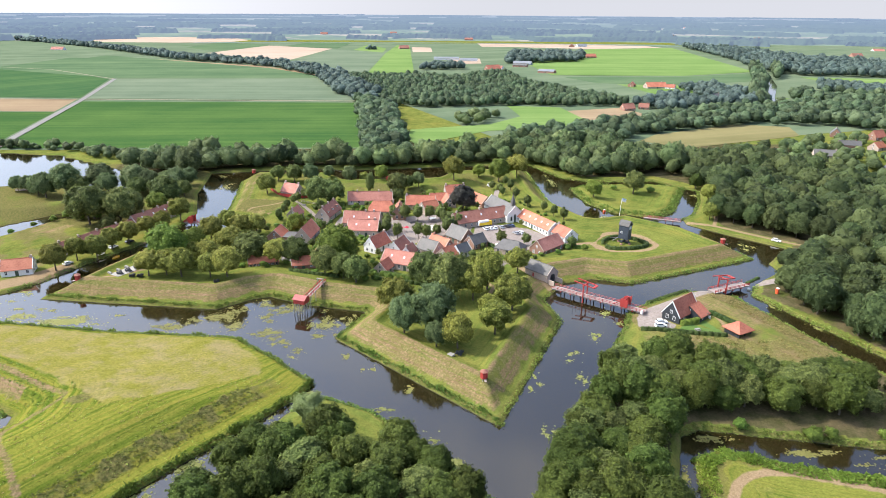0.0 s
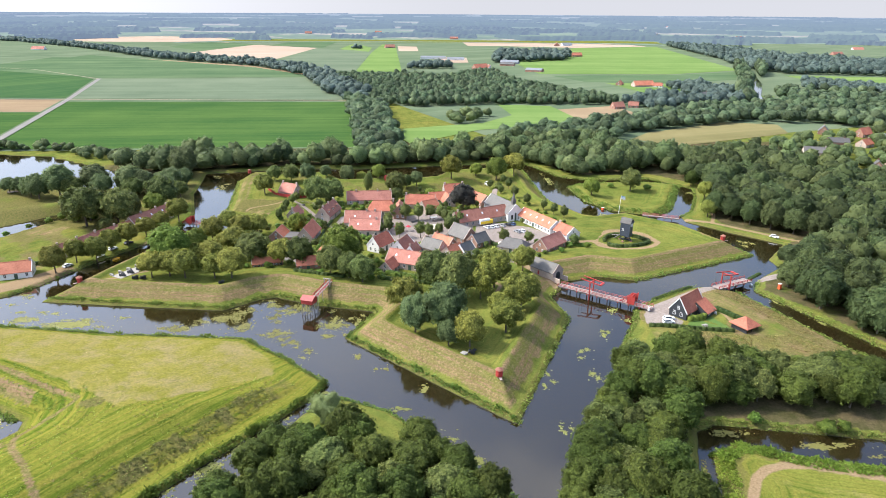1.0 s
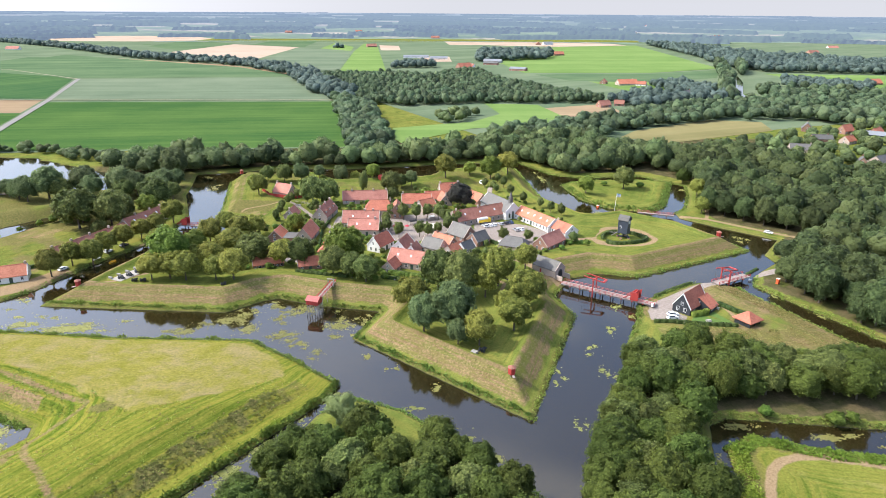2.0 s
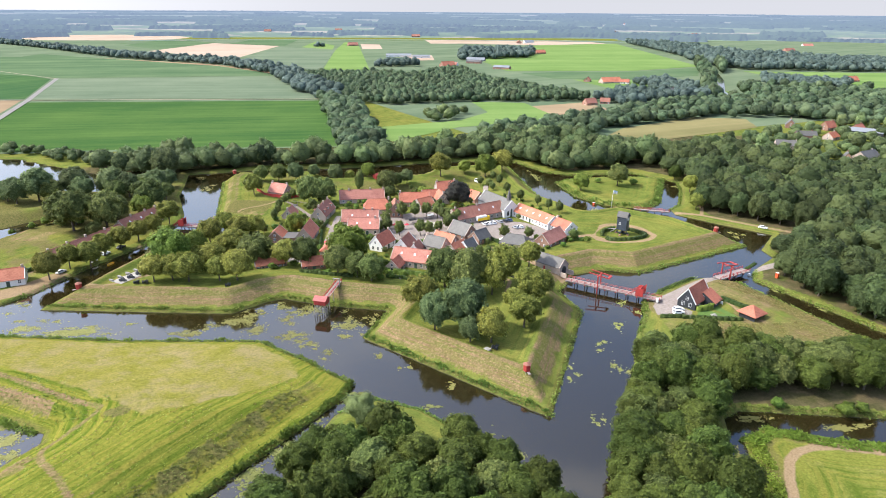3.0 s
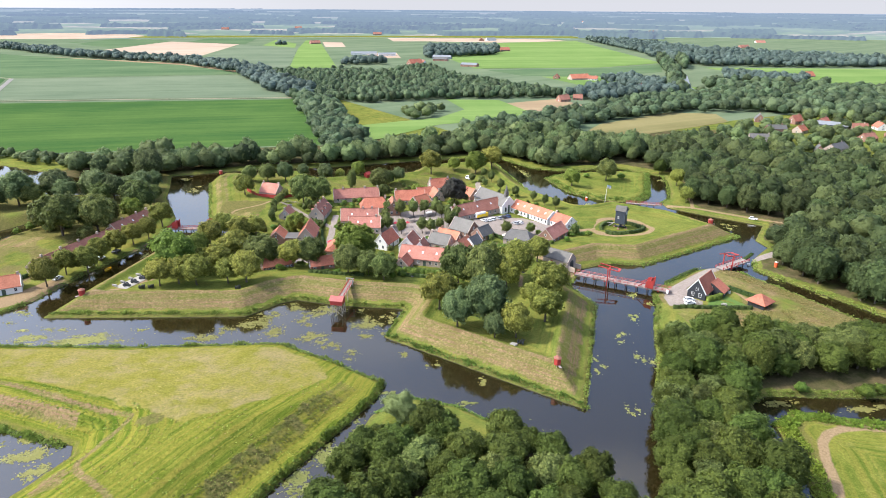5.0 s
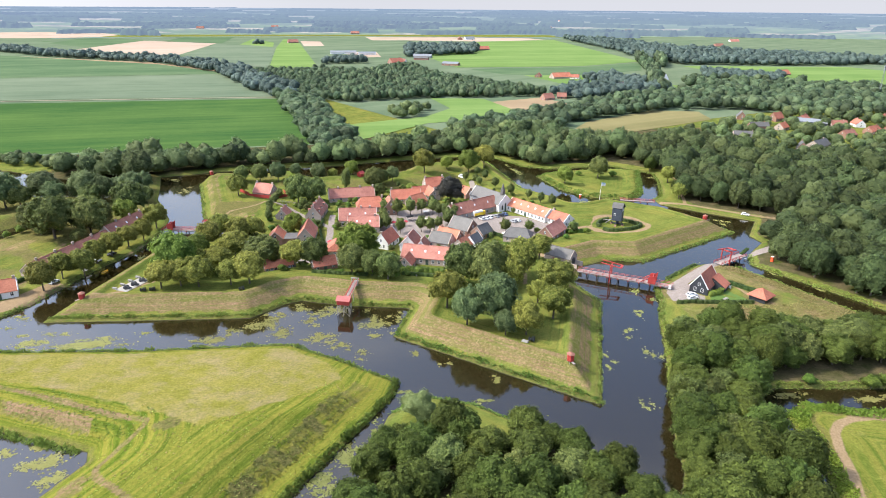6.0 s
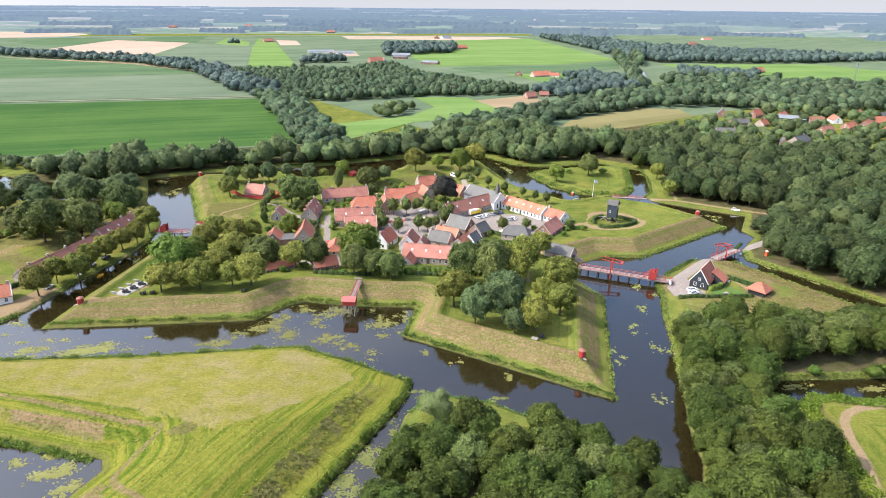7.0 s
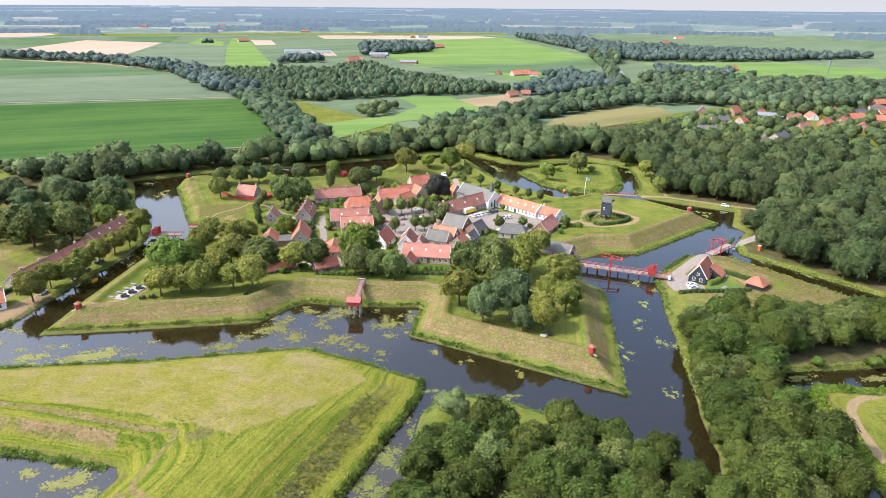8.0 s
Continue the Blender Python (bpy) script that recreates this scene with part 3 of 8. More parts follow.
def build_ground():
    xs = spread(-205, 165, 1.05, -5200, 5200)
    ys = np.concatenate([spread(112, 350, 1.05, -700, 352, 1.16)[:-1], spread(352, 470, 1.7, 351, 5200, 1.13)[1:]])
    ys = np.unique(np.round(ys, 3))
    X, Y = np.meshgrid(xs, ys)
    z, s, s_fort, s_rav, s_east, s_tree, s_mead, s_out, s_isle, d_se, d_sw, d_nw = land(X, Y)
    w1, w2 = wobble(X, Y, 7.0), wobble(X, Y, 2.3, 3.0)
    hay = np.interp(s_fort + 0.6 * w2, [3.2, 4.0, 10.8, 11.6], [0, 1, 1, 0])
    right_face = seg_dist(X, Y, (15, 152), (44, 218)) < 11.5
    hay *= np.where(right_face, 0.66 + 0.25 * w2, 1.0) * np.where(s_fort > 0, 1, 0) * np.where(Y > 345, 0.55, 1.0)
    hay *= np.where((X > 60) & (Y > 300), 0.6, 1.0)
    hay = np.maximum(hay, np.where((s_rav > 0) & (d_sw > 4.0) & (d_sw < 8.4) & (X < -124) & (Y > 155), 0.72 + 0.3 * w1, 0))
    hay = np.maximum(hay, np.where(np.hypot((X + 121) / 3.5, (Y - 138) / 5) < 1 + 0.3 * w2, 0.7, 0))
    rough = np.where((s_east > 2.0) & (Y > 176) & (X > 70), 1.0, 0) * np.where(sdf(X, Y, [(82, 209), (99, 208), (103, 222), (94, 228), (84, 222)]) > 0, 0, 1)
    hay = np.maximum(hay, rough * np.clip(0.62 + 0.40 * w1, 0, 0.95))
    hay = np.maximum(hay, np.where(sdf(X, Y, [(-212, 315), (-214, 331), (-194, 326), (-193, 309)]) > 0.5 * w2, 0.9, 0))
    hay = np.maximum(hay, np.where((s_out > 2) & (X < -178) & (X > -330) & (Y > 262) & (Y < 350), 0.42 + 0.5 * w1, 0))
    hay = np.maximum(hay, np.where(sdf(X, Y, [(-117.5, 353), (-116.3, 371.7), (-92.6, 369.3), (-94.2, 350)]) > 0.4 * w2, 0.62 + 0.35 * np.sin((Y - 0.1 * X) * 1.9), 0))
    straw = np.clip(0.5 + (sdf(X, Y, STRAW) + 0.8 * w2) / 3, 0, 1) * np.where((s_rav > 0) & (d_nw > 3), 1, 0)
    straw = np.maximum(straw, np.where((s_mead > 0) & (s_mead > 12), 0.35 + 0.2 * w1, 0))
    rank = np.where((s_rav > 0) & (d_se > 6.5 + 0.6 * w2) & (d_se < 12.5 + w2) & (d_nw > 9), 0.50 + 0.34 * w2 + 0.2 * w1, 0)
    rank = np.maximum(rank, rough * np.clip(0.36 + 0.45 * w2, 0, 0.8))
    rank = np.maximum(rank, np.where((s_rav > 0), np.where(np.hypot((X + 103.5) / 4.5, (Y - 156) / 2.5) < 1 + 0.3 * w2, 0.6, 0), 0))
    rank = np.maximum(rank, np.interp(s, [0.0, 0.4, 2.0, 2.9], [0.2, 0.62, 0.40, 0.0]) * np.where(np.abs(X) < 400, 1, 0))
    rank = np.maximum(rank, np.where(sdf(X, Y, [(-117.5, 353), (-116.3, 371.7), (-92.6, 369.3), (-94.2, 347.5)]) > 0, 0.75 + 0.2 * w2, 0))
    rank = np.maximum(rank, np.where((s_out > 2) & (X < -150) & (X > -330) & (Y > 318) & (Y < 475), 0.72 + 0.35 * w1, 0))
    rank = np.maximum(rank, np.where((s_out > 2) & (X < -185) & (Y > 270) & (Y <= 318), 0.38 + 0.4 * w1, 0))
    rank = np.maximum(rank, np.where((s_fort > 14) & (Y > 388), 0.40 + 0.35 * w1 + 0.2 * w2, 0))
    rank = np.maximum(rank, np.where((s_mead > 0) & (s_mead < 7 + w2), 0.55, 0))
    rank = np.where(sdf(X, Y, [(-212, 315), (-214, 331), (-194, 326), (-193, 309)]) > 0.5 * w2, 0.0, rank)
    path = np.zeros_like(X)
    for pts, half in PATHS:
        d = line_dist(X, Y, pts)
        if half == 0.85:
            hay = np.maximum(hay, np.clip((half + 0.45 - d) / 0.9, 0, 1) * (0.98 + 0.1 * w2))
        else:
            path = np.maximum(path, np.clip((half + 0.45 - d) / 0.9, 0, 1) * (0.42 if half < 0.6 else 1.0))
    ring = np.hypot(X - 88.2, Y - 297.5)
    path = np.maximum(path, np.clip((1.9 - np.abs(ring - 14.6)) / 0.9, 0, 1) * np.where((X - 88.2) * 0.75 + (Y - 297.5) * -0.45 > -12, 1, 0))
    paved = np.zeros_like(X)
    for poly in PAVED:
        paved = np.maximum(paved, np.clip(sdf(X, Y, poly) + 0.5, 0, 1))
    for pts, half in LANES:
        paved = np.maximum(paved, np.clip((half + 0.45 - line_dist(X, Y, pts)) / 0.9, 0, 1))
    litter_shade = np.where(((s_tree > 2) & (Y < 136)) | ((s_east > 2.5) & (Y < 192) & ((X < 62) | (Y < 182))), 0.85, 0)
    litter_shade = np.maximum(litter_shade, np.where((s_out > 9) & ((X > 150) | (Y > 440)) & (Y < 560) & (X > -240) & (X < 300), 0.8, 0))
    # outer verge: woodland floor, and painted shade of the forest edge
    litter_shade = np.maximum(litter_shade, np.where((s_out > 3.2) & (X > 126) & (Y < 300), 0.74 + 0.25 * w1, 0))
    fx, fy, fz, _ = far_map(X, Y)
    reach = np.hypot(fx - EYE_AT[0], fy - EYE_AT[1]) < 4960
    verts = np.stack([fx, fy, z + fz], -1).reshape(-1, 3)
    faces = grid_faces(len(xs), len(ys))
    faces = faces[reach.reshape(-1)[faces].all(1)]
    ob = mesh_object("ground", verts.tolist(), faces.tolist(), M_GROUND, True)
    for nm, chans in (("zone", (hay, path, rank)), ("zone_b", (straw, paved, litter_shade))):
        at = ob.data.color_attributes.new(nm, "FLOAT_COLOR", "POINT")
        col = np.ones((X.size, 4), np.float32)
        for i, ch in enumerate(chans):
            col[:, i] = np.clip(ch, 0, 1).reshape(-1)
        if nm == "zone":
            col[:, 3] = np.where(s_rav > 0, 1.0, np.where(s_mead > 0, 0.45, 0.0)).reshape(-1)
        at.data.foreach_set("color", col.reshape(-1))
    bank = np.where(s_rav > 0, np.where(d_se < d_sw + 6, d_se, d_sw + 60), np.where(s_fort > 0, s_fort + 120, s + 200))
    at = ob.data.attributes.new("bank", "FLOAT", "POINT")
    at.data.foreach_set("value", np.clip(bank, -10, 300).astype(np.float32).reshape(-1))
    return tagged(ob, "rolling turf ramparts, mown hay slopes and flat farmland plain", "ground", kind="structure")


ground = build_ground()


def flat_poly(name, pts, z, material, label, category, far=False, step=60.0):
    """A flat sheet over a convex or simple outline; its long edges are divided so that it follows the far ground."""
    bm = bmesh.new()
    ring = []
    for a, b in zip(pts, pts[1:] + pts[:1]):
        k = max(1, int(math.hypot(b[0] - a[0], b[1] - a[1]) / step)) if far else 1
        ring += [(a[0] + (b[0] - a[0]) * i / k, a[1] + (b[1] - a[1]) * i / k) for i in range(k)]
    vs = []
    for x, y in ring:
        px, py, pz, _ = far_map(np.array(x), np.array(y))
        vs.append(bm.verts.new((float(px), float(py), float(pz) + z)))
    f = bm.faces.new(vs)
    bmesh.ops.triangulate(bm, faces=[f])
    bmesh.ops.recalc_face_normals(bm, faces=bm.faces)
    me = bpy.data.meshes.new(name)
    bm.to_mesh(me)
    bm.free()
    me.materials.append(material)
    if me.polygons[0].normal.z < 0:
        me.flip_normals()
    return tagged(new(name, me), label, category, kind="structure")


flat_poly("water", [(-440, -40), (260, -40), (260, 530), (-440, 530)], 0.0, M_WATER, "still dark moat water round the bastions", "water")

# ---- fields of the plain ----
C_GREEN = crop_mat("crop_green", (0.028, 0.068, 0.017), (0.066, 0.114, 0.027), 4)
# extra blue in this grass colour stands for haze over the plain
C_BASE = crop_mat("plain_grass_haze", (0.074, 0.106, 0.060), (0.120, 0.148, 0.090), 30, 0.3)
# this crop green is blued for haze as well
C_LEAF = crop_mat("crop_leaf_haze", (0.050, 0.090, 0.042), (0.092, 0.132, 0.066), 10)
C_GREY = crop_mat("crop_grey_green", (0.080, 0.110, 0.068), (0.124, 0.150, 0.098), 4)
C_DARK = crop_mat("crop_dark_green", (0.030, 0.071, 0.026), (0.056, 0.103, 0.034), 60)
C_LIGHT = crop_mat("crop_light_green", (0.088, 0.148, 0.038), (0.140, 0.200, 0.062), 0)
C_TAN = crop_mat("stubble", (0.275, 0.205, 0.150), (0.350, 0.275, 0.215), 30)
C_SOIL = crop_mat("bare_soil", (0.188, 0.133, 0.083), (0.258, 0.196, 0.118), 4)
C_OLIVE = crop_mat("dry_meadow", (0.122, 0.111, 0.046), (0.177, 0.154, 0.071), 20)
FIELDS = [  # near the moat and the farm road
    (C_GREEN, [(-361, 527), (-446, 818), (-101, 822), (-40, 540)], "lush green potato field with drilled rows"),
    (C_GREY, [(-454, 850), (-530, 1091), (-180, 1123), (-100, 846)], "grey-green grain field with tramlines"),
    (C_DARK, [(-1150, 1420), (-720, 1261), (-540, 1088), (-464, 851), (-900, 860)], "dark green beet field"),
    (C_SOIL, [(-800, 830), (-462, 842), (-431, 732), (-700, 731)], "bare brown earth field"),
    (C_GREEN, [(-700, 722), (-428, 728), (-376, 540), (-560, 520)], "green grass field beside the farm road"),
    (C_LEAF, [(-1160, 1440), (-950, 1760), (-340, 1330), (-190, 1140), (-536, 1105)], "wide green crop field"),
    (C_SOIL, [(-660, 1560), (-364, 1380), (-205, 1200), (-230, 1172), (-290, 1190), (-400, 1300)], "strip of bare earth along the trees"),
    (C_OLIVE, [(176, 575), (205, 543), (335, 605), (350, 655), (303, 670), (200, 607)], "dry yellow-brown meadow between woods"),
    (C_LIGHT, [(-32, 580), (-22, 552), (44, 622), (155, 652), (152, 700), (142, 788), (79, 800), (86, 715), (50, 663), (-30, 627)], "light green meadow between woods"),
    (C_SOIL, [(150, 690), (145, 760), (215, 790), (235, 720)], "bare earth plot beside a farm"),
]
FIELDS += [  # beyond the tree belt
    (C_TAN, [(-1500, 2650), (-1363, 2726), (-1109, 2905), (-700, 2704), (-677, 2346), (-822, 2382), (-809, 2166), (-950, 2070), (-1300, 2350)], "pale stubble field"),
    (C_LEAF, [(-1020, 2190), (-930, 2260), (-840, 2240), (-790, 2140), (-880, 2080)], "green crop strip in stubble"),
    (C_LEAF, [(-803, 2102), (-822, 2382), (-677, 2346), (-554, 2237), (-583, 1820)], "green crop field"),
    (C_GREY, [(-688, 2385), (-678, 2654), (-527, 2611), (-485, 2238), (-554, 2237)], "grey-green crop field"),
    (C_LEAF, [(-497, 2168), (-475, 2431), (-318, 2479), (-311, 2043)], "green crop field"),
    (C_TAN, [(-620, 1790), (-555, 2202), (-327, 2043), (-349, 1560), (-468, 1640)], "pale harvested stubble field"),
    (C_GREY, [(-330, 1540), (-323, 2013), (-153, 1851), (-139, 1250), (-215, 1300)], "grey-green grain field"),
    (C_LIGHT, [(-136, 1240), (-150, 1851), (-147, 2279), (-103, 2243), (-50, 1240)], "bright green meadow strip"),
    (C_LIGHT, [(-256, 1984), (-245, 2315), (-166, 2074), (-160, 1865)], "yellow-green meadow"),
    (C_TAN, [(-92, 2172), (-31, 2139), (-24, 1901), (-79, 1901)], "pale stubble plot beside a farm"),
]
FIELDS += [  # the eastern plain
    (C_TAN, [(7, 1660), (94, 1640), (89, 1481), (38, 1467)], "pale yard behind a farm"),
    (C_TAN, [(132, 2447), (264, 2500), (787, 2334), (755, 2230), (463, 2125), (234, 2210), (134, 2209)], "pale stubble strip behind the meadow"),
    (C_TAN, [(347, 3124), (617, 3071), (587, 2816), (308, 2803)], "pale stubble field"),
    (C_LIGHT, [(185, 1560), (463, 2108), (755, 2216), (615, 1310), (440, 1215), (200, 1210)], "bright green meadow"),
    (C_LEAF, [(215, 1180), (440, 1204), (600, 1280), (520, 1120), (342, 1045), (250, 1080)], "green pasture strip"),
    (C_LIGHT, [(280, 1060), (383, 1052), (445, 975), (398, 900), (300, 930)], "small green paddock beside a farm"),
    (C_GREY, [(1019, 2338), (2239, 2712), (1384, 1683), (1086, 1837), (1116, 2012)], "wide grey-green field"),
    (C_GREY, [(1384, 1683), (2239, 2712), (2600, 2500), (2000, 1800), (1500, 1380), (1130, 1370), (1000, 1530), (1050, 1760)], "wide blue-green beet field"),
    (C_TAN, [(1150, 1975), (1322, 1949), (1444, 1755), (1347, 1660), (1180, 1790)], "pale stubble field in the green"),
    (C_LIGHT, [(645, 1200), (950, 1150), (1090, 1080), (930, 850), (800, 840), (700, 900), (640, 1040)], "pale green meadow by the forest"),
    (C_TAN, [(1060, 1045), (1240, 1120), (1120, 930), (985, 940)], "pale stubble field behind the meadow"),
    (C_LIGHT, [(372, 830), (440, 900), (470, 890), (410, 820)], "small bright paddock"),
]
for k, (m_f, pts, lab) in enumerate(FIELDS):
    flat_poly("field", pts, 1.5 + 0.004 * k + 0.10 * (k % 3), m_f, lab, "field", far=True)
flat_poly("field", [(-1500, 1130), (-1900, 2480), (2400, 2480), (1500, 900), (700, 620), (420, 640), (200, 560), (60, 560), (-60, 840), (-530, 1100)], 1.46, C_BASE, "patchwork of grassland and crops on the plain", "field", far=True)
flat_poly("field", [(-1100, 720), (-560, 515), (-352, 520), (-40, 536), (-60, 838), (-525, 1098), (-1160, 1428)], 1.455, C_BASE, "grassy field margins", "field", far=True)
M_FARROAD = mat("farm_road", (0.166, 0.157, 0.145), (0.215, 0.207, 0.194), 0.5, 0.05, 0.9, 0, spec=0.0)
M_TRACK = mat("farm_track", (0.192, 0.172, 0.118), (0.259, 0.231, 0.172), 0.5, 0.05, 0.95, 0, spec=0.0)


def ribbon(name, pts, half, z, material, label, category="road"):
    vs, fs = [], []
    for i, (x, y) in enumerate(pts):
        a, b = pts[max(i - 1, 0)], pts[min(i + 1, len(pts) - 1)]
        d = Vector((b[0] - a[0], b[1] - a[1])).normalized()
        for sgn in (1, -1):
            px, py, pz, _ = far_map(np.array(x - d.y * half * sgn), np.array(y + d.x * half * sgn))
            vs.append((float(px), float(py), float(pz) + z))
        if i:
            k = 2 * i
            fs.append((k - 2, k - 1, k + 1, k))
    return tagged(mesh_object(name, vs, fs, material), label, category, kind="structure")


ribbon("road", [(-330, 430), (-369, 540), (-452, 833), (-534, 1095)], 3.2, 1.95, M_FARROAD, "straight pale concrete farm road")
ribbon("track", [(-900, 838), (-455, 836), (-98, 834)], 2.2, 1.93, M_TRACK, "pale dirt track between fields")
ribbon("track", [(-1170, 1430), (-730, 1262), (-530, 1090)], 1.6, 1.9, M_TRACK, "field edge track")
ribbon("canal", [(405, 770), (446, 894), (523, 1046), (625, 1290)], 5.0, 1.98, M_WATER, "straight canal through the woods", "water")


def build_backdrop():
    """The plain from 2.6 km to the horizon, with its haze painted on as a glow."""
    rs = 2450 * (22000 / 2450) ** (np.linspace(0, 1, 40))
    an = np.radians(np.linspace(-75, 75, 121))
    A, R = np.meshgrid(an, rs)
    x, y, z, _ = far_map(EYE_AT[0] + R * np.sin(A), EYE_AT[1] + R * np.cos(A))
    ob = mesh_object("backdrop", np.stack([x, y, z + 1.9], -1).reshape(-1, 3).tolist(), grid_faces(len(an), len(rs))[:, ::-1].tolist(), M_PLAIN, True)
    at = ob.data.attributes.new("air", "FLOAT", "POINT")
    # share of haze glow, growing with distance
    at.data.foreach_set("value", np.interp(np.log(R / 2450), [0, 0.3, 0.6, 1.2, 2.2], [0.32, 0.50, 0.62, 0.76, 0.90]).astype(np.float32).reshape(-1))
    return tagged(ob, "far plain of fields and woods to the horizon with painted haze", "backdrop", kind="structure")


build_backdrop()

# ---- trees ----
FOOTPRINTS = []
def ball(rng, r, squash=0.85, nu=7, nv=5, rough=0.18):
    """A lumpy closed body as arrays."""
    vs, fs = [(0, 0, r * squash)], []
    for j in range(1, nv):
        th = math.pi * j / nv
        for i in range(nu):
            ph = 2 * math.pi * (i + 0.5 * (j % 2)) / nu
            q = r * (1 + rough * (rng.random() * 2 - 1))
            vs.append((q * math.sin(th) * math.cos(ph), q * math.sin(th) * math.sin(ph), q * math.cos(th) * squash))
    vs.append((0, 0, -r * squash))
    for i in range(nu):
        fs.append((0, 1 + i, 1 + (i + 1) % nu))
        b = 1 + (nv - 2) * nu
        fs.append((len(vs) - 1, b + (i + 1) % nu, b + i))
    for j in range(nv - 2):
        for i in range(nu):
            a, b = 1 + j * nu + i, 1 + j * nu + (i + 1) % nu
            fs += [(a, a + nu, b + nu), (a, b + nu, b)]
    return np.array(vs), np.array(fs)


def crown_arrays(seed, R, H, lobes, count, size, low=0.25, droop=0.0, res=(22, 15), core=0.66):
    """A crown about R wide to each side, from low*H up to H over the ground: a closed body of merged billows under a coat of leaf clumps."""
    rng = np.random.default_rng(seed)
    mid, half = H * (1 + low) / 2, H * (1 - low) / 2
    lean = rng.normal(0, 0.06, 2) * R
    cs, rs = [(0, 0, 0)], [R * core]
    for i in range(lobes):
        th = i * 2.39996 + rng.random() * 0.9
        u = (i + 0.5) / lobes * 1.75 - 0.75
        ring = math.sqrt(max(0.0, 1 - u * u)) if u > 0 else 1 - 0.30 * u * u
        r = R * rng.uniform(0.17, 0.30)
        q = rng.uniform(0.80, 1.08) * (R - r)
        cs.append((ring * math.cos(th) * q, ring * math.sin(th) * q, u * q))
        rs.append(r)
    cs, rs = np.array(cs), np.array(rs)

    def reach(d):
        b = d @ cs.T
        t = b * b - (cs ** 2).sum(1) + rs ** 2
        return np.where(t > 0, b + np.sqrt(np.maximum(t, 0)), 0).max(1)

    def place(d, r):
        p = d * r[:, None]
        p[:, :2] += lean * (p[:, 2:] / R)
        return p * np.array([1, 1, half / R]) + np.array([0, 0, mid])

    bv, bf = ball(rng, 1.0, 1.0, res[0], res[1], 0.0)
    bd = bv / np.linalg.norm(bv, axis=1)[:, None]
    body = place(bd, reach(bd) * (0.95 + 0.05 * rng.random(len(bd))))
    d = rng.normal(size=(count, 3))
    d[:, 2] += 0.25
    d /= np.linalg.norm(d, axis=1)[:, None]
    p = place(d, reach(d) * (0.94 + 0.18 * rng.random(count) ** 1.7))
    nrm = d + rng.normal(scale=0.40, size=(count, 3)) + np.array([0, 0, 0.2])
    nrm /= np.linalg.norm(nrm, axis=1)[:, None]
    u = np.cross(nrm, rng.normal(size=(count, 3)))
    u /= np.linalg.norm(u, axis=1)[:, None]
    v = np.cross(nrm, u)
    sz = size * (0.55 + 0.9 * rng.random(count))[:, None]
    if droop:
        v = v * 0.5 + np.array([0, 0, -droop])
    leaf = np.stack([p - u * sz * 0.5 - v * sz * 0.3, p + u * sz * 0.5 - v * sz * 0.25, p + v * sz * 0.55 - nrm * sz * 0.12], 1).reshape(-1, 3)
    return np.concatenate([leaf, body]), np.concatenate([np.arange(3 * count).reshape(-1, 3), bf + 3 * count])


def mesh_arrays(name, v, f, material, tint=None):
    me = bpy.data.meshes.new(name)
    me.vertices.add(len(v))
    me.vertices.foreach_set("co", np.asarray(v, np.float32).reshape(-1))
    me.loops.add(f.size)
    me.loops.foreach_set("vertex_index", np.asarray(f, np.int32).reshape(-1))
    me.polygons.add(len(f))
    me.polygons.foreach_set("loop_start", np.arange(0, f.size, 3, dtype=np.int32))
    me.polygons.foreach_set("loop_total", np.full(len(f), 3, np.int32))
    me.polygons.foreach_set("use_smooth", np.ones(len(f), bool))
    me.materials.append(material)
    me.update(calc_edges=True)
    at = me.attributes.new("tint", "FLOAT", "POINT")
    at.data.foreach_set("value", np.full(len(v), 0.5, np.float32) if tint is None else np.asarray(tint, np.float32))
    return me


def tube(bm, pts, radii, sides=7):
    rings = []
    for i, (p, r) in enumerate(zip(pts, radii)):
        a, b = Vector(pts[max(i - 1, 0)]), Vector(pts[min(i + 1, len(pts) - 1)])
        q = (b - a).to_track_quat("Z", "Y")
        rings.append([bm.verts.new(Vector(p) + q @ Vector((r * math.cos(k * 2 * math.pi / sides), r * math.sin(k * 2 * math.pi / sides), 0))) for k in range(sides)])
    for a, b in zip(rings, rings[1:]):
        for k in range(sides):
            bm.faces.new((a[k], a[(k + 1) % sides], b[(k + 1) % sides], b[k]))
    bm.faces.new(rings[-1])


def part(name, bm, material, parent, label="", smooth=False):
    me = bpy.data.meshes.new(name)
    bmesh.ops.recalc_face_normals(bm, faces=bm.faces)
    bm.to_mesh(me)
    bm.free()
    for m in material if isinstance(material, (list, tuple)) else [material]:
        me.materials.append(m)
    if smooth:
        me.polygons.foreach_set("use_smooth", [True] * len(me.polygons))
    ob = new(name, me)
    ob.parent = parent
    return tagged(ob, label)


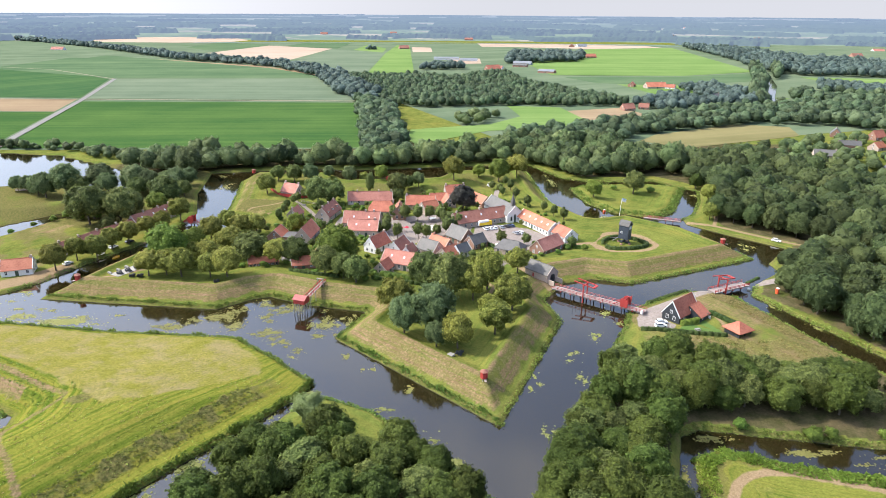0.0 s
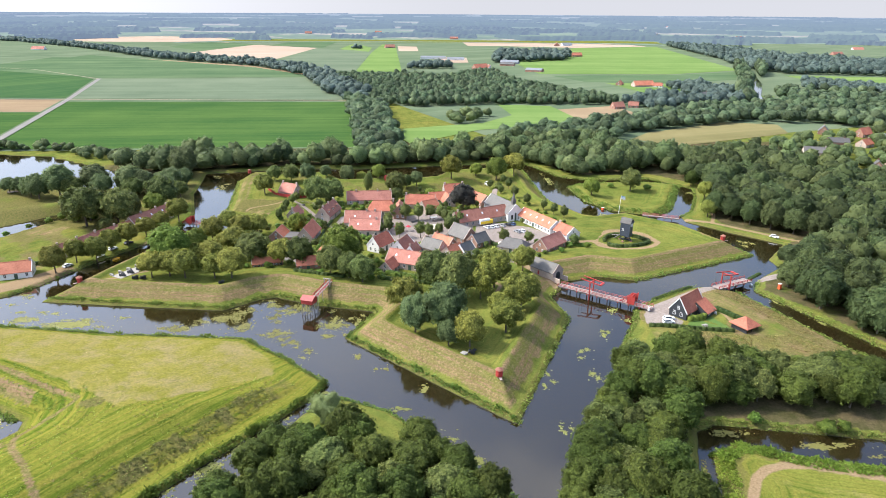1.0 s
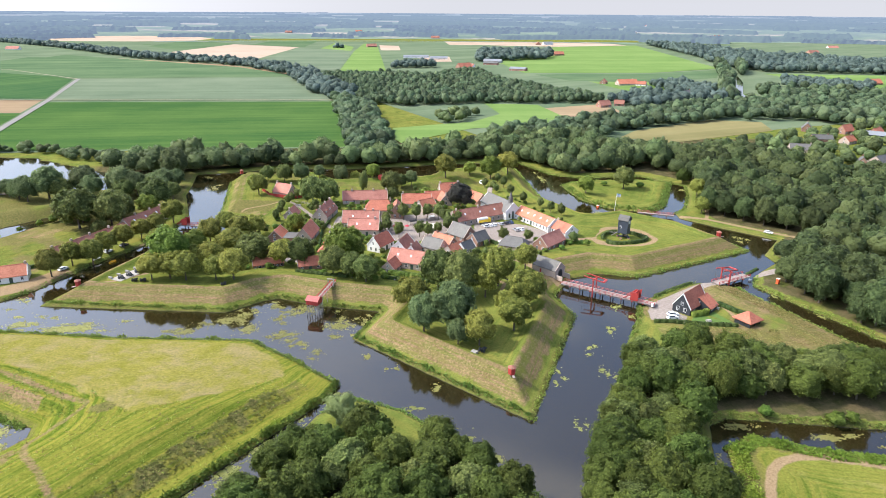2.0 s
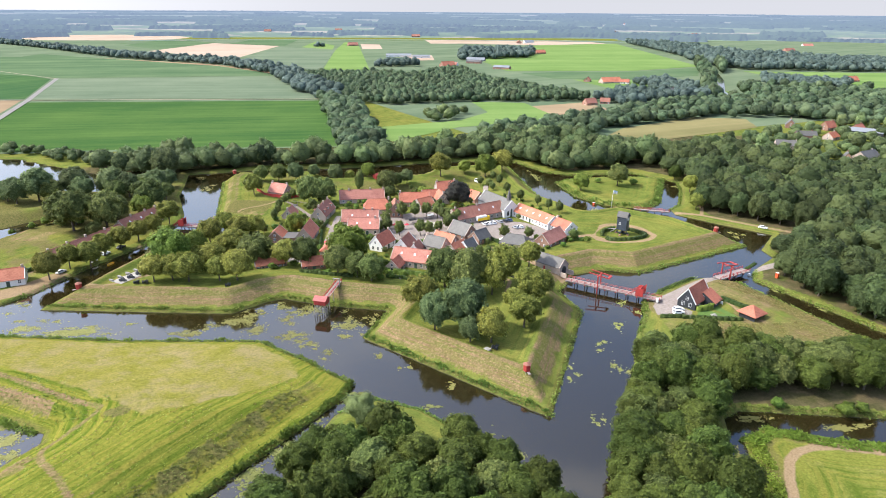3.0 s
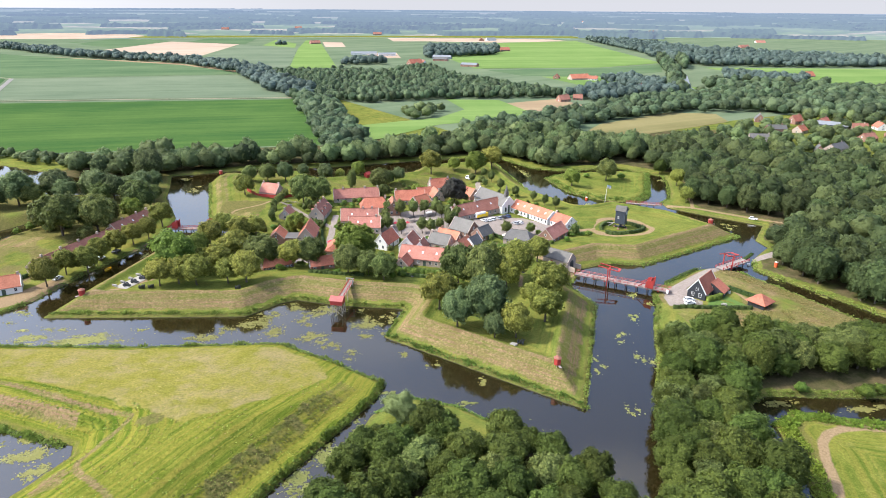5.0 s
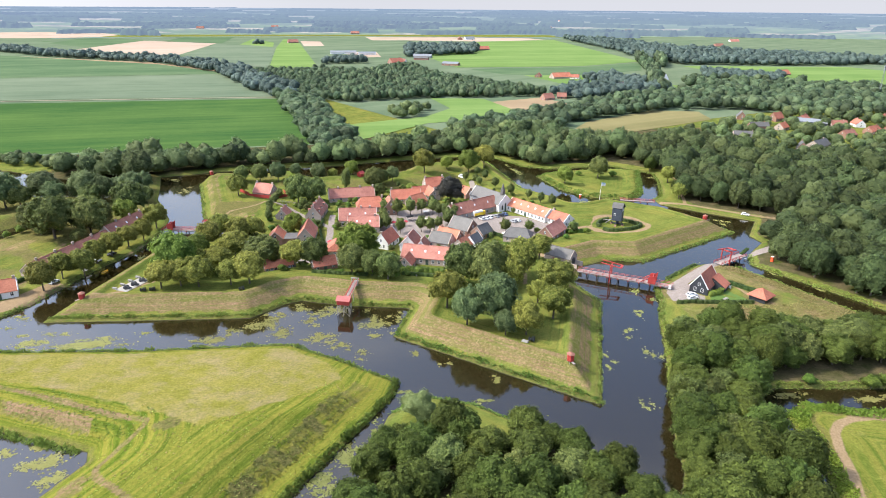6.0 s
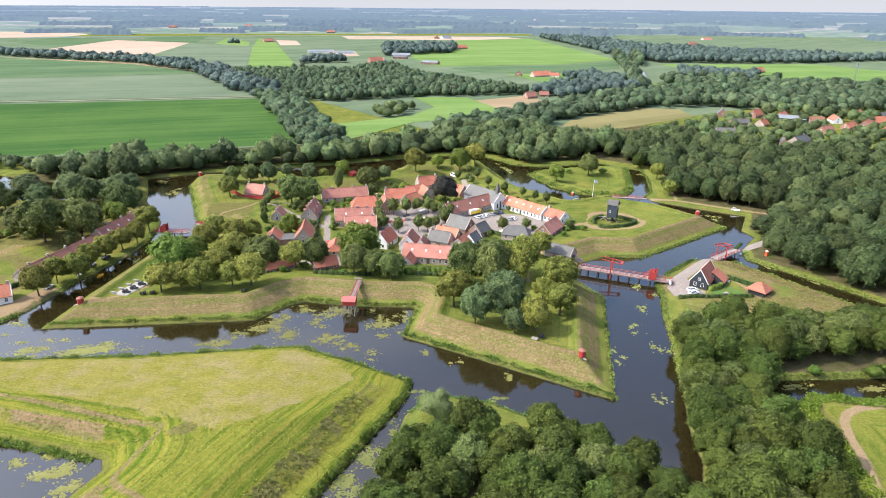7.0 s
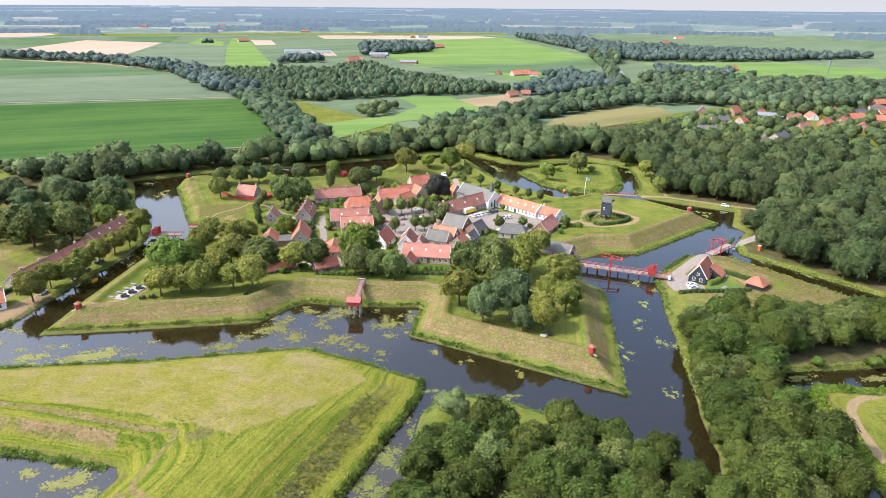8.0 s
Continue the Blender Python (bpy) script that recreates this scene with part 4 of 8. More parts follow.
def make_tree(kind_name, seed, R, H, material, lobes, count, size, label, low=0.22, droop=0.0):
    """Trunk with limbs, and a crown of lobes of leaf clumps."""
    rng = random.Random(seed)
    root = tagged(new(kind_name), label, "tree")
    bm = bmesh.new()
    h = H * (low + 0.28)
    tube(bm, [(0, 0, -0.5), (0.05, 0, 0.3), (0.1, 0.05, h * 0.5), (0, 0.1, h), (0.1, 0, H * 0.8)], [R * 0.085, R * 0.06, R * 0.05, R * 0.04, R * 0.012])
    for k in range(5):
        a = k * 1.26 + rng.random()
        z0 = h * (0.45 + 0.1 * k)
        tube(bm, [(0, 0, z0), (R * 0.28 * math.cos(a), R * 0.28 * math.sin(a), z0 + R * 0.3), (R * 0.6 * math.cos(a), R * 0.6 * math.sin(a), z0 + R * 0.55)], [R * 0.03, R * 0.02, R * 0.007], 5)
    part("trunk", bm, M_BARK, root, smooth=True)
    v, f = crown_arrays(seed, R, H, lobes, count, size, low, droop, (22, 15) if R > 3 else (13, 9))
    crown = new("crown", mesh_arrays("crown", v, f, material))
    crown.parent = root
    return root


LAB_OAK = "broad-crowned green deciduous tree in full summer leaf"
KINDS = {
    0: [make_tree("tree", 10 + i, 6.0, 12.5, M_LEAF, 34, 3000, 0.66, LAB_OAK, low=0.2) for i in range(5)],
    1: [make_tree("tree", 30 + i, 6.0, 12.0, M_LEAF_DARK, 34, 3000, 0.64, "dense dark green lime tree in full leaf", low=0.14) for i in range(3)],
    2: [make_tree("tree", 40 + i, 6.0, 12.5, M_LEAF_BLUE, 36, 3000, 0.62, "blue-green deciduous tree with a dense rounded crown", low=0.14) for i in range(2)],
    3: [make_tree("tree", 50 + i, 6.0, 12.0, M_LEAF_LIGHT, 34, 3000, 0.64, "fresh light green deciduous tree", low=0.14) for i in range(2)],
    4: [make_tree("conifer", 60, 3.0, 13.0, M_LEAF_DARK, 18, 2200, 0.42, "narrow dark green evergreen tree", low=0.08)],
    5: [make_tree("copper_beech", 61, 6.0, 12.5, M_LEAF_COPPER, 34, 3000, 0.60, "dark bronze-leaved beech tree between houses", low=0.16)],
    6: [make_tree("willow", 62, 6.0, 10.5, M_LEAF_WILLOW, 22, 4600, 0.45, "pale silvery green willow on the bank", low=0.05, droop=0.25)],
    9: [make_tree("tree", 90 + i, 6.0, 13.0, M_LEAF_NEAR, 38, 3400, 0.62, "deep green woodland tree in full leaf", low=0.06) for i in range(6)],
    10: [make_tree("tree", 110 + i, 6.0, 12.5, M_LEAF_FOREST, 36, 2400, 0.74, "tall dark olive-green forest tree in full leaf", low=0.06) for i in range(4)],
    7: [make_tree("small_tree", 70 + i, 2.4, 5.8, M_LEAF_DARK, 12, 800, 0.36, "small round clipped lime tree", low=0.12) for i in range(2)],
    8: [make_tree("bush", 80 + i, 2.4, 3.2, M_SHRUB, 10, 460, 0.40, "rounded green garden shrub", low=0.02) for i in range(2)],
}
USED = set()
BASE = {0: 6.0, 1: 6.0, 2: 6.0, 3: 6.0, 4: 3.0, 5: 6.0, 6: 6.0, 7: 2.4, 8: 2.4, 9: 6.0, 10: 6.0}
tree_rng = random.Random(5)


def plant(x, y, r, kind, group="", tall=1.0, z=None):
    proto = tree_rng.choice(KINDS[kind])
    s = r * (1.12 if kind in (7, 8) else 1.0) / BASE[kind]
    m = pose(x, y, (ground_at(x, y) if z is None else z) - 0.05, 0, 0, tree_rng.random() * 360) @ Matrix.Diagonal((s, s, s * tall * (0.92 + 0.16 * tree_rng.random()), 1))
    if proto.name not in USED:
        USED.add(proto.name)
        proto.matrix_basis = m
        ob = proto
    else:
        keep = proto.matrix_basis.copy()
        proto.matrix_basis = Matrix.Identity(4)
        ob = copy_thing(proto, m)
        proto.matrix_basis = keep
        ob.matrix_basis = m
    return tagged(ob, group=group)


NEAR_BASTION = [(-7, 237, 7.1, 1), (2, 232, 7.9, 1), (-18, 214, 6.1, 0), (-14, 199, 5.4, 2), (-4, 199, 7.3, 2), (4, 189, 4.9, 0), (-3, 190, 3.8, 2), (17, 238, 6.4, 0),
                (31, 255, 4.9, 0), (25, 218, 6.4, 0), (17, 199, 5.5, 0), (16, 213, 3.8, 0), (11, 230, 5.5, 0)]
LEFT_BASTION = [(-120, 264, 9.0, 3), (-114, 277, 6.5, 3), (-123, 250, 5.4, 0), (-116, 251, 5.4, 0), (-109, 249, 6.2, 0), (-104, 267, 6.0, 0), (-97, 249, 5.2, 0), (-90, 249, 6.6, 0),
                (-86, 271, 8.0, 1), (-99, 282, 7.0, 0), (-111, 293, 6.0, 0), (-111, 268, 5.1, 0), (-99, 300, 6.1, 0), (-108, 309, 5.2, 0), (-92, 303, 5.0, 0)]
TOWN_TREES = [(-73, 265, 5.9, 0), (-65, 264, 6.3, 1), (-46, 265, 9.0, 3), (-50, 252, 6.1, 1), (-42, 249, 5.5, 1), (-36, 244, 5.6, 1), (-75, 313, 5.0, 3), (-73, 365, 7.8, 1),
              (-65, 366, 7.9, 1), (-107, 383, 5.9, 0), (-27, 372, 4.0, 1), (7.3, 416, 7.4, 0), (11, 350, 7.4, 5), (24, 426, 4.6, 3), (36.7, 415, 7.2, 3), (49.3, 423, 7.4, 0), (-108, 416, 5.0, 1), (-97, 414, 5.6, 1), (-86, 412, 5.8, 2), (-40, 415, 4.8, 3), (-28, 387, 7.0, 1), (-15.5, 400, 4.4, 2), (-22, 397, 4.2, 1),
              (-7, 376, 3.4, 3), (-61, 417, 5.2, 2), (-52, 419, 3.6, 0), (-44.8, 389, 3.2, 4), (-75, 418, 4.0, 2), (92, 383, 5.4, 3), (120, 396, 6.5, 1), (160.8, 379, 5.0, 0), (147.4, 342, 4.4, 0), (152, 352, 4.0, 9), (165, 411, 4.6, 9), (110, 405, 2.4, 8)]
SMALL = [(-20.7, 334.3, 3.2), (-13.9, 334.1, 3.1), (-7.4, 337.2, 3.1), (-1.8, 334.0, 3.2), (-27.2, 338.5, 2.8), (-29.6, 323.3, 2.7), (-29.0, 311.8, 2.7), (-32.9, 311.3, 2.4), (-22.9, 305.6, 2.9),
         (-12.7, 305.6, 3.0), (-8.7, 303.6, 2.8), (-3.5, 308.6, 2.6), (2.0, 310.5, 3.6), (7.5, 323.7, 3.0), (3.9, 327.1, 3.0), (0.5, 329.0, 2.8), (4.5, 315.5, 2.8), (-29.5, 317.5, 2.6),
         (-83.6, 377.9, 2.2), (-85.3, 368.5, 2.1), (-86.3, 360.7, 2.2), (-87.7, 351.0, 2.2), (-87, 328, 2.1), (-87, 341, 2.2), (35, 389, 2.3), (40, 404, 2.1), (42, 391, 2.3), (43, 371, 2.4),
         (48, 355, 2.4), (56, 346, 2.3), (60, 337, 2.3), (64, 330, 2.5), (28, 297, 2.9), (40, 296, 2.5), (61, 291, 2.5), (-70, 354, 2.4), (31, 398, 2.4), (36, 383, 2.2)]
AVENUE = [(-167, 260, 5.6), (-164, 272, 4.9), (-157, 276, 5.6), (-155, 287, 5.0), (-151, 295, 5.5), (-147, 307, 5.2), (-142, 315, 4.8), (-140, 333, 6.0)]
WEST_WOOD = [(-185, 324, 10.5, 1), (-170, 327, 9.0, 1), (-230, 385, 9.5, 0), (-160, 362, 9.5, 1), (-257, 392, 5.8, 0), (-192, 394, 8.4, 0), (-214, 396, 9.0, 0), (-173, 435, 9.5, 0),
             (-198, 340, 8, 1), (-178, 350, 8, 1), (-205, 352, 7, 0), (-172, 317, 4.3, 1), (-240, 380, 7, 0), (-182, 392, 7, 0), (-168, 398, 7, 0), (-165, 412, 6, 0),
             (-248, 386, 6, 0), (-222, 384, 7, 1), (-206, 388, 7, 0), (-198, 402, 6, 0), (-186, 384, 6, 1), (-176, 402, 6, 0), (-166, 388, 6, 0), (-158, 384, 5, 1), (-266, 395, 5, 0), (-170, 340, 7, 1), (-190, 338, 8, 1), (-160, 350, 6, 3)]
for x, y, r, k in NEAR_BASTION:
    plant(x, y, r * 1.10, k, "trees on the bastion", 1.08)
for x, y, r, k in LEFT_BASTION:
    plant(x, y, r, k, "trees on the gun bastion")
for x, y, r, k in TOWN_TREES:
    plant(x, y, r, k, "trees of the village", 1.05)
for x, y, r in SMALL:
    plant(x, y, r, 7, "clipped lime trees", 1.12)
for x, y, r in AVENUE:
    plant(x - 2.6, y + 3.5, r * 0.98, 0, "avenue along the canal", 1.1)
for x, y, r, k in WEST_WOOD:
    plant(x, y, r, {0: 2, 1: 1, 3: 3}[k], "trees west of the fort", 1.0)


def scatter(poly, gap, seed, keep=None):
    """Points over an outline, no two nearer than about the gap."""
    rng = random.Random(seed)
    x0, x1 = min(p[0] for p in poly), max(p[0] for p in poly)
    y0, y1 = min(p[1] for p in poly), max(p[1] for p in poly)
    out, cells = [], {}
    step = gap
    j = 0
    y = y0
    while y < y1:
        x = x0 + (step / 2 if j % 2 else 0)
        while x < x1:
            out.append((x + rng.uniform(-0.33, 0.33) * step, y + rng.uniform(-0.33, 0.33) * step))
            x += step
        y += step * 0.866
        j += 1
    a = np.array(out)
    inside = sdf(a[:, 0], a[:, 1], poly) > 0
    a = a[inside]
    if keep is not None:
        a = a[keep(a[:, 0], a[:, 1])]
    return a


# the wooded islands before the bastion
plant(-38, 153, 5.3, 6, "trees on the wooded island")
for x, y, r in ((-31.8, 143.2, 5.4), (-24, 132.5, 5.2), (-12.5, 138.3, 5.2), (-44.5, 143.5, 3.2), (-48.5, 137.5, 4.6), (-53, 131.5, 4.8), (-40, 137, 5.0), (-3, 129, 5.0), (4, 119.5, 5.2), (-8, 134, 4.2)):
    plant(x, y, r, 9, "trees on the wooded island", 0.95)
ISLE_WOOD = [(-44, 135), (-30, 142), (-9, 141), (-5, 130), (6, 118), (12, 106), (12, 60), (-68, 60), (-68, 104), (-52, 128)]
for x, y in scatter(ISLE_WOOD, 8.6, 3):
    if y > 96 and math.hypot(x + 26, y - 151) > 9:
        plant(x, y, tree_rng.uniform(4.2, 6.2), tree_rng.choice([9, 9, 9, 9, 1, 9]), "trees on the wooded island", tree_rng.uniform(0.72, 1.08))
EAST_WOOD = [(57, 183), (46, 174), (36, 150), (29, 137), (24, 122), (19, 112), (16, 92), (40, 92), (47, 108), (51, 120), (57, 142), (63, 156), (110, 153), (150, 149), (148, 156), (128, 166), (114, 175), (91, 177), (73, 183)]
for x, y in scatter(EAST_WOOD, 8.4, 4):
    if y > 94 and land(np.array([x]), np.array([y]))[1][0] > 1.2 and math.hypot(x - 18, y - 114) > 4.5:
        plant(x, y, tree_rng.uniform(4.6, 6.4), tree_rng.choice([9, 9, 9, 1, 9, 9]), "trees on the east island", tree_rng.uniform(0.78, 1.12))


for x, y, r in ((40.5, 152.5, 4.8), (36, 144, 5.0), (32, 136.5, 4.9), (29, 129.5, 5.2), (26, 122.5, 5.0), (23, 115, 4.6), (26, 107, 5.2), (33, 118, 5.4), (34, 127, 5.0)):
    plant(x, y, r, 9, "trees on the east island", tree_rng.uniform(0.85, 1.05))


# the edge of the forest beyond the outer canal
EDGE_WOOD = [(139, 255), (137.5, 246), (138.5, 230), (142, 211), (148, 193), (172, 193), (172, 225), (166, 258)]
for x, y in scatter(EDGE_WOOD, 8.6, 8):
    if line_dist(np.array([x]), np.array([y]), [(127, 251), (142, 255.5), (160, 262)])[0] > 5:
        plant(x + 2.0, y, tree_rng.uniform(5.2, 7.4), 10, "trees of the forest edge", tree_rng.uniform(0.95, 1.2))


for x, y, r in ((152, 345, 5.6), (158.5, 337, 6.0), (165, 328.5, 5.8), (172, 320, 6.4), (180, 312, 6.2), (188, 304, 6.4), (197, 297, 6.0), (160, 347, 6.2), (168, 338, 6.6), (162, 357, 6.4), (171, 343, 6.6), (182, 328, 6.4)):
    plant(x, y, r, 10, "trees of the forest edge", tree_rng.uniform(1.0, 1.2))


def wood_protos(n, count, size, seed, lobes, res):
    out = []
    for i in range(n):
        out.append(crown_arrays(seed + i, 6.0, 12.0, lobes, count, size, 0.06, 0.0, res, 0.75))
    return out


def wood(name, places, protos, material, label, rmin, rmax, seed, squat=0.9, sink=0.0, zs=None):
    """A closed stand of trees that nobody could count, as one mesh."""
    rng = np.random.default_rng(seed)
    vs, fs, tints, off = [], [], [], 0
    for i, (x, y) in enumerate(places):
        v, f = protos[rng.integers(len(protos))]
        px, py, pz, sc = (float(q) for q in far_map(np.array(x), np.array(y)))
        s = rng.uniform(rmin, rmax) / 6.0 * sc
        a = rng.random() * 6.283
        c, sn = math.cos(a) * s, math.sin(a) * s
        w = np.stack([v[:, 0] * c - v[:, 1] * sn + px, v[:, 0] * sn + v[:, 1] * c + py, v[:, 2] * s * squat * rng.uniform(0.76, 1.24) + pz + 1.0 - sink * sc], 1)
        vs.append(w)
        tints.append(np.full(len(v), rng.random()))
        fs.append(f + off)
        off += len(v)
    ob = new(name, mesh_arrays(name, np.concatenate(vs), np.concatenate(fs), material, np.concatenate(tints)))
    return tagged(ob, label, "woodland", kind="stuff")


MID = wood_protos(8, 380, 1.0, 200, 22, (18, 12))
FAR = wood_protos(7, 130, 1.35, 300, 9, (11, 8))


def far_lumps():
    """The farthest trees: a few lumps only."""
    rng = np.random.default_rng(7)
    out = []
    for i in range(4):
        vs, fs, off = [], [], 0
        for k in range(3):
            v, f = ball(rng, 4.2, 0.9, 5, 3, 0.3)
            v = v + np.array([rng.normal() * 2.2, rng.normal() * 2.2, 4.5 + rng.normal() * 1.6])
            vs.append(v)
            fs.append(f + off)
            off += len(v)
        out.append((np.concatenate(vs), np.concatenate(fs)))
    return out


LUMPS = far_lumps()


def dry(x, y):
    return land(x, y)[1] > 4


BELT = [(-205, 440), (-178, 440), (-133, 450), (-75, 458), (0, 472), (62, 483), (84, 444), (104, 434), (160, 455), (198, 480), (152, 516), (124, 549), (86, 560), (55, 540),
        (8, 512), (-27, 492), (-60, 485), (-154, 488), (-205, 488), (-240, 472)]
EAST_FOREST = [(157, 348), (166, 335), (177, 322), (190, 311), (202, 298), (188, 288), (172, 285), (158, 270), (140, 262), (147, 240), (146, 215), (152, 190), (176, 192), (225, 232), (300, 300), (345, 365), (320, 400), (286, 415),
               (265, 445), (260, 482), (224, 507), (196, 480), (160, 452), (170, 430), (172, 405), (166, 385), (158, 362)]
VILLAGE = [(368, 605), (397, 590), (411, 562), (344, 544), (306, 509), (367, 542), (339, 460), (321, 457), (400, 499), (439, 513), (489, 529), (465, 520), (455, 487), (525, 558), (563, 570), (420, 580), (501, 569), (510, 515), (545, 548), (585, 590), (430, 545), (610, 610), (659, 671), (455, 548),
           (325, 1010), (345, 1000), (199, 1260), (101, 1318), (218, 770), (240, 780), (361, 873), (726, 1017)]


def clear_of_houses(x, y, ahead=25.0, half=8.5):
    """Gardens and lawns lie open on the near side of each house."""
    ok = np.ones(x.shape, bool)
    for hx, hy in VILLAGE:
        d = math.hypot(hx - EYE_AT[0], hy - EYE_AT[1])
        k = ahead * (1.6 if hy > 700 else 1.0) / d
        ok &= seg_dist(x, y, (hx, hy), (hx - (hx - EYE_AT[0]) * k, hy - (hy - EYE_AT[1]) * k)) > half
    return ok


CANAL = [(405, 770), (446, 894), (523, 1046), (625, 1290), (760, 1700)]
keep_e = lambda x, y: (line_dist(x, y, [(134, 338), (146, 331), (154, 323), (166.5, 310), (176.5, 301), (200, 283)]) > 4.5) & (line_dist(x, y, [(140, 256), (160, 262), (260, 250)]) > 5) & dry(x, y) & clear_of_houses(x, y) & (sdf(x, y, EDGE_WOOD) < -4)
keep_v = lambda x, y: clear_of_houses(x, y) & (line_dist(x, y, CANAL) > 10)
keep_d = lambda x, y: line_dist(x, y, [(-1500, 2450), (-940, 1950), (-590, 1560), (-325, 1370), (-195, 1170), (-125, 930), (-85, 830)]) < 24
wood("woodland", scatter(BELT, 10.2, 11, lambda x, y: land(x, y)[1] > 2), MID, M_LEAF_MID, "dense belt of green trees behind the moat", 5.0, 8.4, 1, 1.05)
wood("woodland", scatter([(-420, 528), (-300, 517), (-238, 474), (-222, 486), (-286, 530), (-420, 543)], 8, 28), FAR, M_LEAF_MID, "low scrub between the pond and the field", 3.0, 5.0, 18)
wood("woodland", scatter(EAST_FOREST, 10.0, 12, keep_e), MID, M_LEAF_FOREST, "dense deciduous forest east of the fort", 5.2, 8.2, 2, 1.0)
wood("woodland", scatter([(-105, 823), (-62, 790), (-25, 520), (-58, 492)], 10, 13), FAR, M_LEAF_MIDHAZE, "tall belt of trees along the field edge", 6.0, 8.5, 3)
wood("woodland", scatter([(60, 565), (125, 555), (160, 575), (184, 603), (252, 634), (318, 670), (386, 700), (430, 735), (420, 785), (340, 772), (303, 755), (198, 666), (154, 646), (114, 610), (59, 588)], 11, 14), FAR, M_LEAF_MIDHAZE, "dark belt of trees beside the meadow", 6.0, 8.2, 4)
wood("woodland", scatter([(-170, 1115), (-41, 1150), (18, 1110), (75, 1180), (113, 1225), (132, 1060), (160, 970), (190, 890), (235, 830), (225, 800), (152, 800), (81, 802), (-14, 778), (-66, 800)], 9.5, 15), FAR, M_LEAF_MIDHAZE, "closed plantation of olive-green trees", 4.6, 6.4, 5, 1.1)
wood("woodland", scatter([(-1540, 2480), (-80, 2480), (-80, 815), (-1540, 815)], 14, 16, keep_d), FAR, M_LEAF_HAZED, "long dark tree belt across the fields", 7.0, 9.5, 6)
wood("woodland", scatter([(290, 415), (266, 447), (264, 482), (235, 512), (300, 560), (440, 622), (520, 575), (600, 560), (760, 480), (620, 300), (400, 300)], 14, 17, keep_v), FAR, M_LEAF_MID, "leafy gardens and trees round the village", 4.2, 7.0, 7)
wood("woodland", scatter([(330, 665), (400, 652), (440, 626), (470, 604), (560, 590), (720, 582), (900, 650), (770, 760), (655, 850), (565, 905), (490, 930), (430, 790), (390, 705)], 13.5, 27,
     lambda x, y: keep_v(x, y) & (sdf(x, y, [(372, 880), (440, 950), (470, 915), (400, 860)]) < 0)), FAR, M_LEAF_MIDHAZE, "broad woodland behind the village", 6.2, 9.2, 17)
wood("woodland", scatter([(560, 985), (610, 1075), (645, 1040), (690, 960), (640, 915), (590, 940)], 12, 37), FAR, M_LEAF_HAZED, "copse between the canal and a pale meadow", 6, 8, 37)
wood("woodland", scatter([(640, 1310), (672, 1222), (950, 1170), (1250, 1200), (1190, 1250), (1080, 1360), (970, 1500), (880, 1680), (910, 1950), (850, 2250), (800, 2250), (740, 1800)], 16, 18, lambda x, y: line_dist(x, y, CANAL) > 10), FAR, M_LEAF_HAZED, "wide forest block on the plain", 8.0, 11.0, 8)
wood("woodland", scatter([(225, 800), (290, 880), (390, 890), (425, 800), (330, 800), (262, 752)], 14, 20, keep_v), FAR, M_LEAF_HAZED, "trees round the farmsteads", 6, 9, 10)
wood("woodland", scatter([(0, 655), (20, 700), (60, 720), (62, 690), (40, 655)], 14, 21), FAR, M_LEAF_MID, "clump of trees in a pasture", 6, 8.5, 11)
wood("woodland", scatter([(352, 928), (358, 1010), (417, 1045), (440, 956), (405, 850), (370, 841)], 12, 26), FAR, M_LEAF_HAZED, "small wood beside the canal", 5, 7.5, 26)
wood("woodland", scatter([(380, 780), (680, 1330), (600, 1330), (380, 900)], 9, 36, lambda x, y: (line_dist(x, y, CANAL) > 11) & (line_dist(x, y, CANAL) < 26)), FAR, M_LEAF_MIDHAZE, "rows of tall trees on both canal banks", 6, 8.5, 36, 1.3)
wood("woodland", scatter([(143, 1479), (182, 1760), (339, 1800), (379, 1800), (326, 1560)], 15, 22), FAR, M_LEAF_HAZED, "shelter wood on the plain", 8, 11, 12)
wood("woodland", scatter([(-40, 1300), (40, 1310), (50, 1400), (-40, 1380)], 16, 23), FAR, M_LEAF_HAZED, "copse beside farm buildings", 7, 9, 13)
wood("woodland", scatter([(-215, 2010), (-190, 2010), (-190, 2050), (-215, 2050)], 18, 24), LUMPS, M_LEAF_HAZED, "copse on the plain", 8, 11, 14)


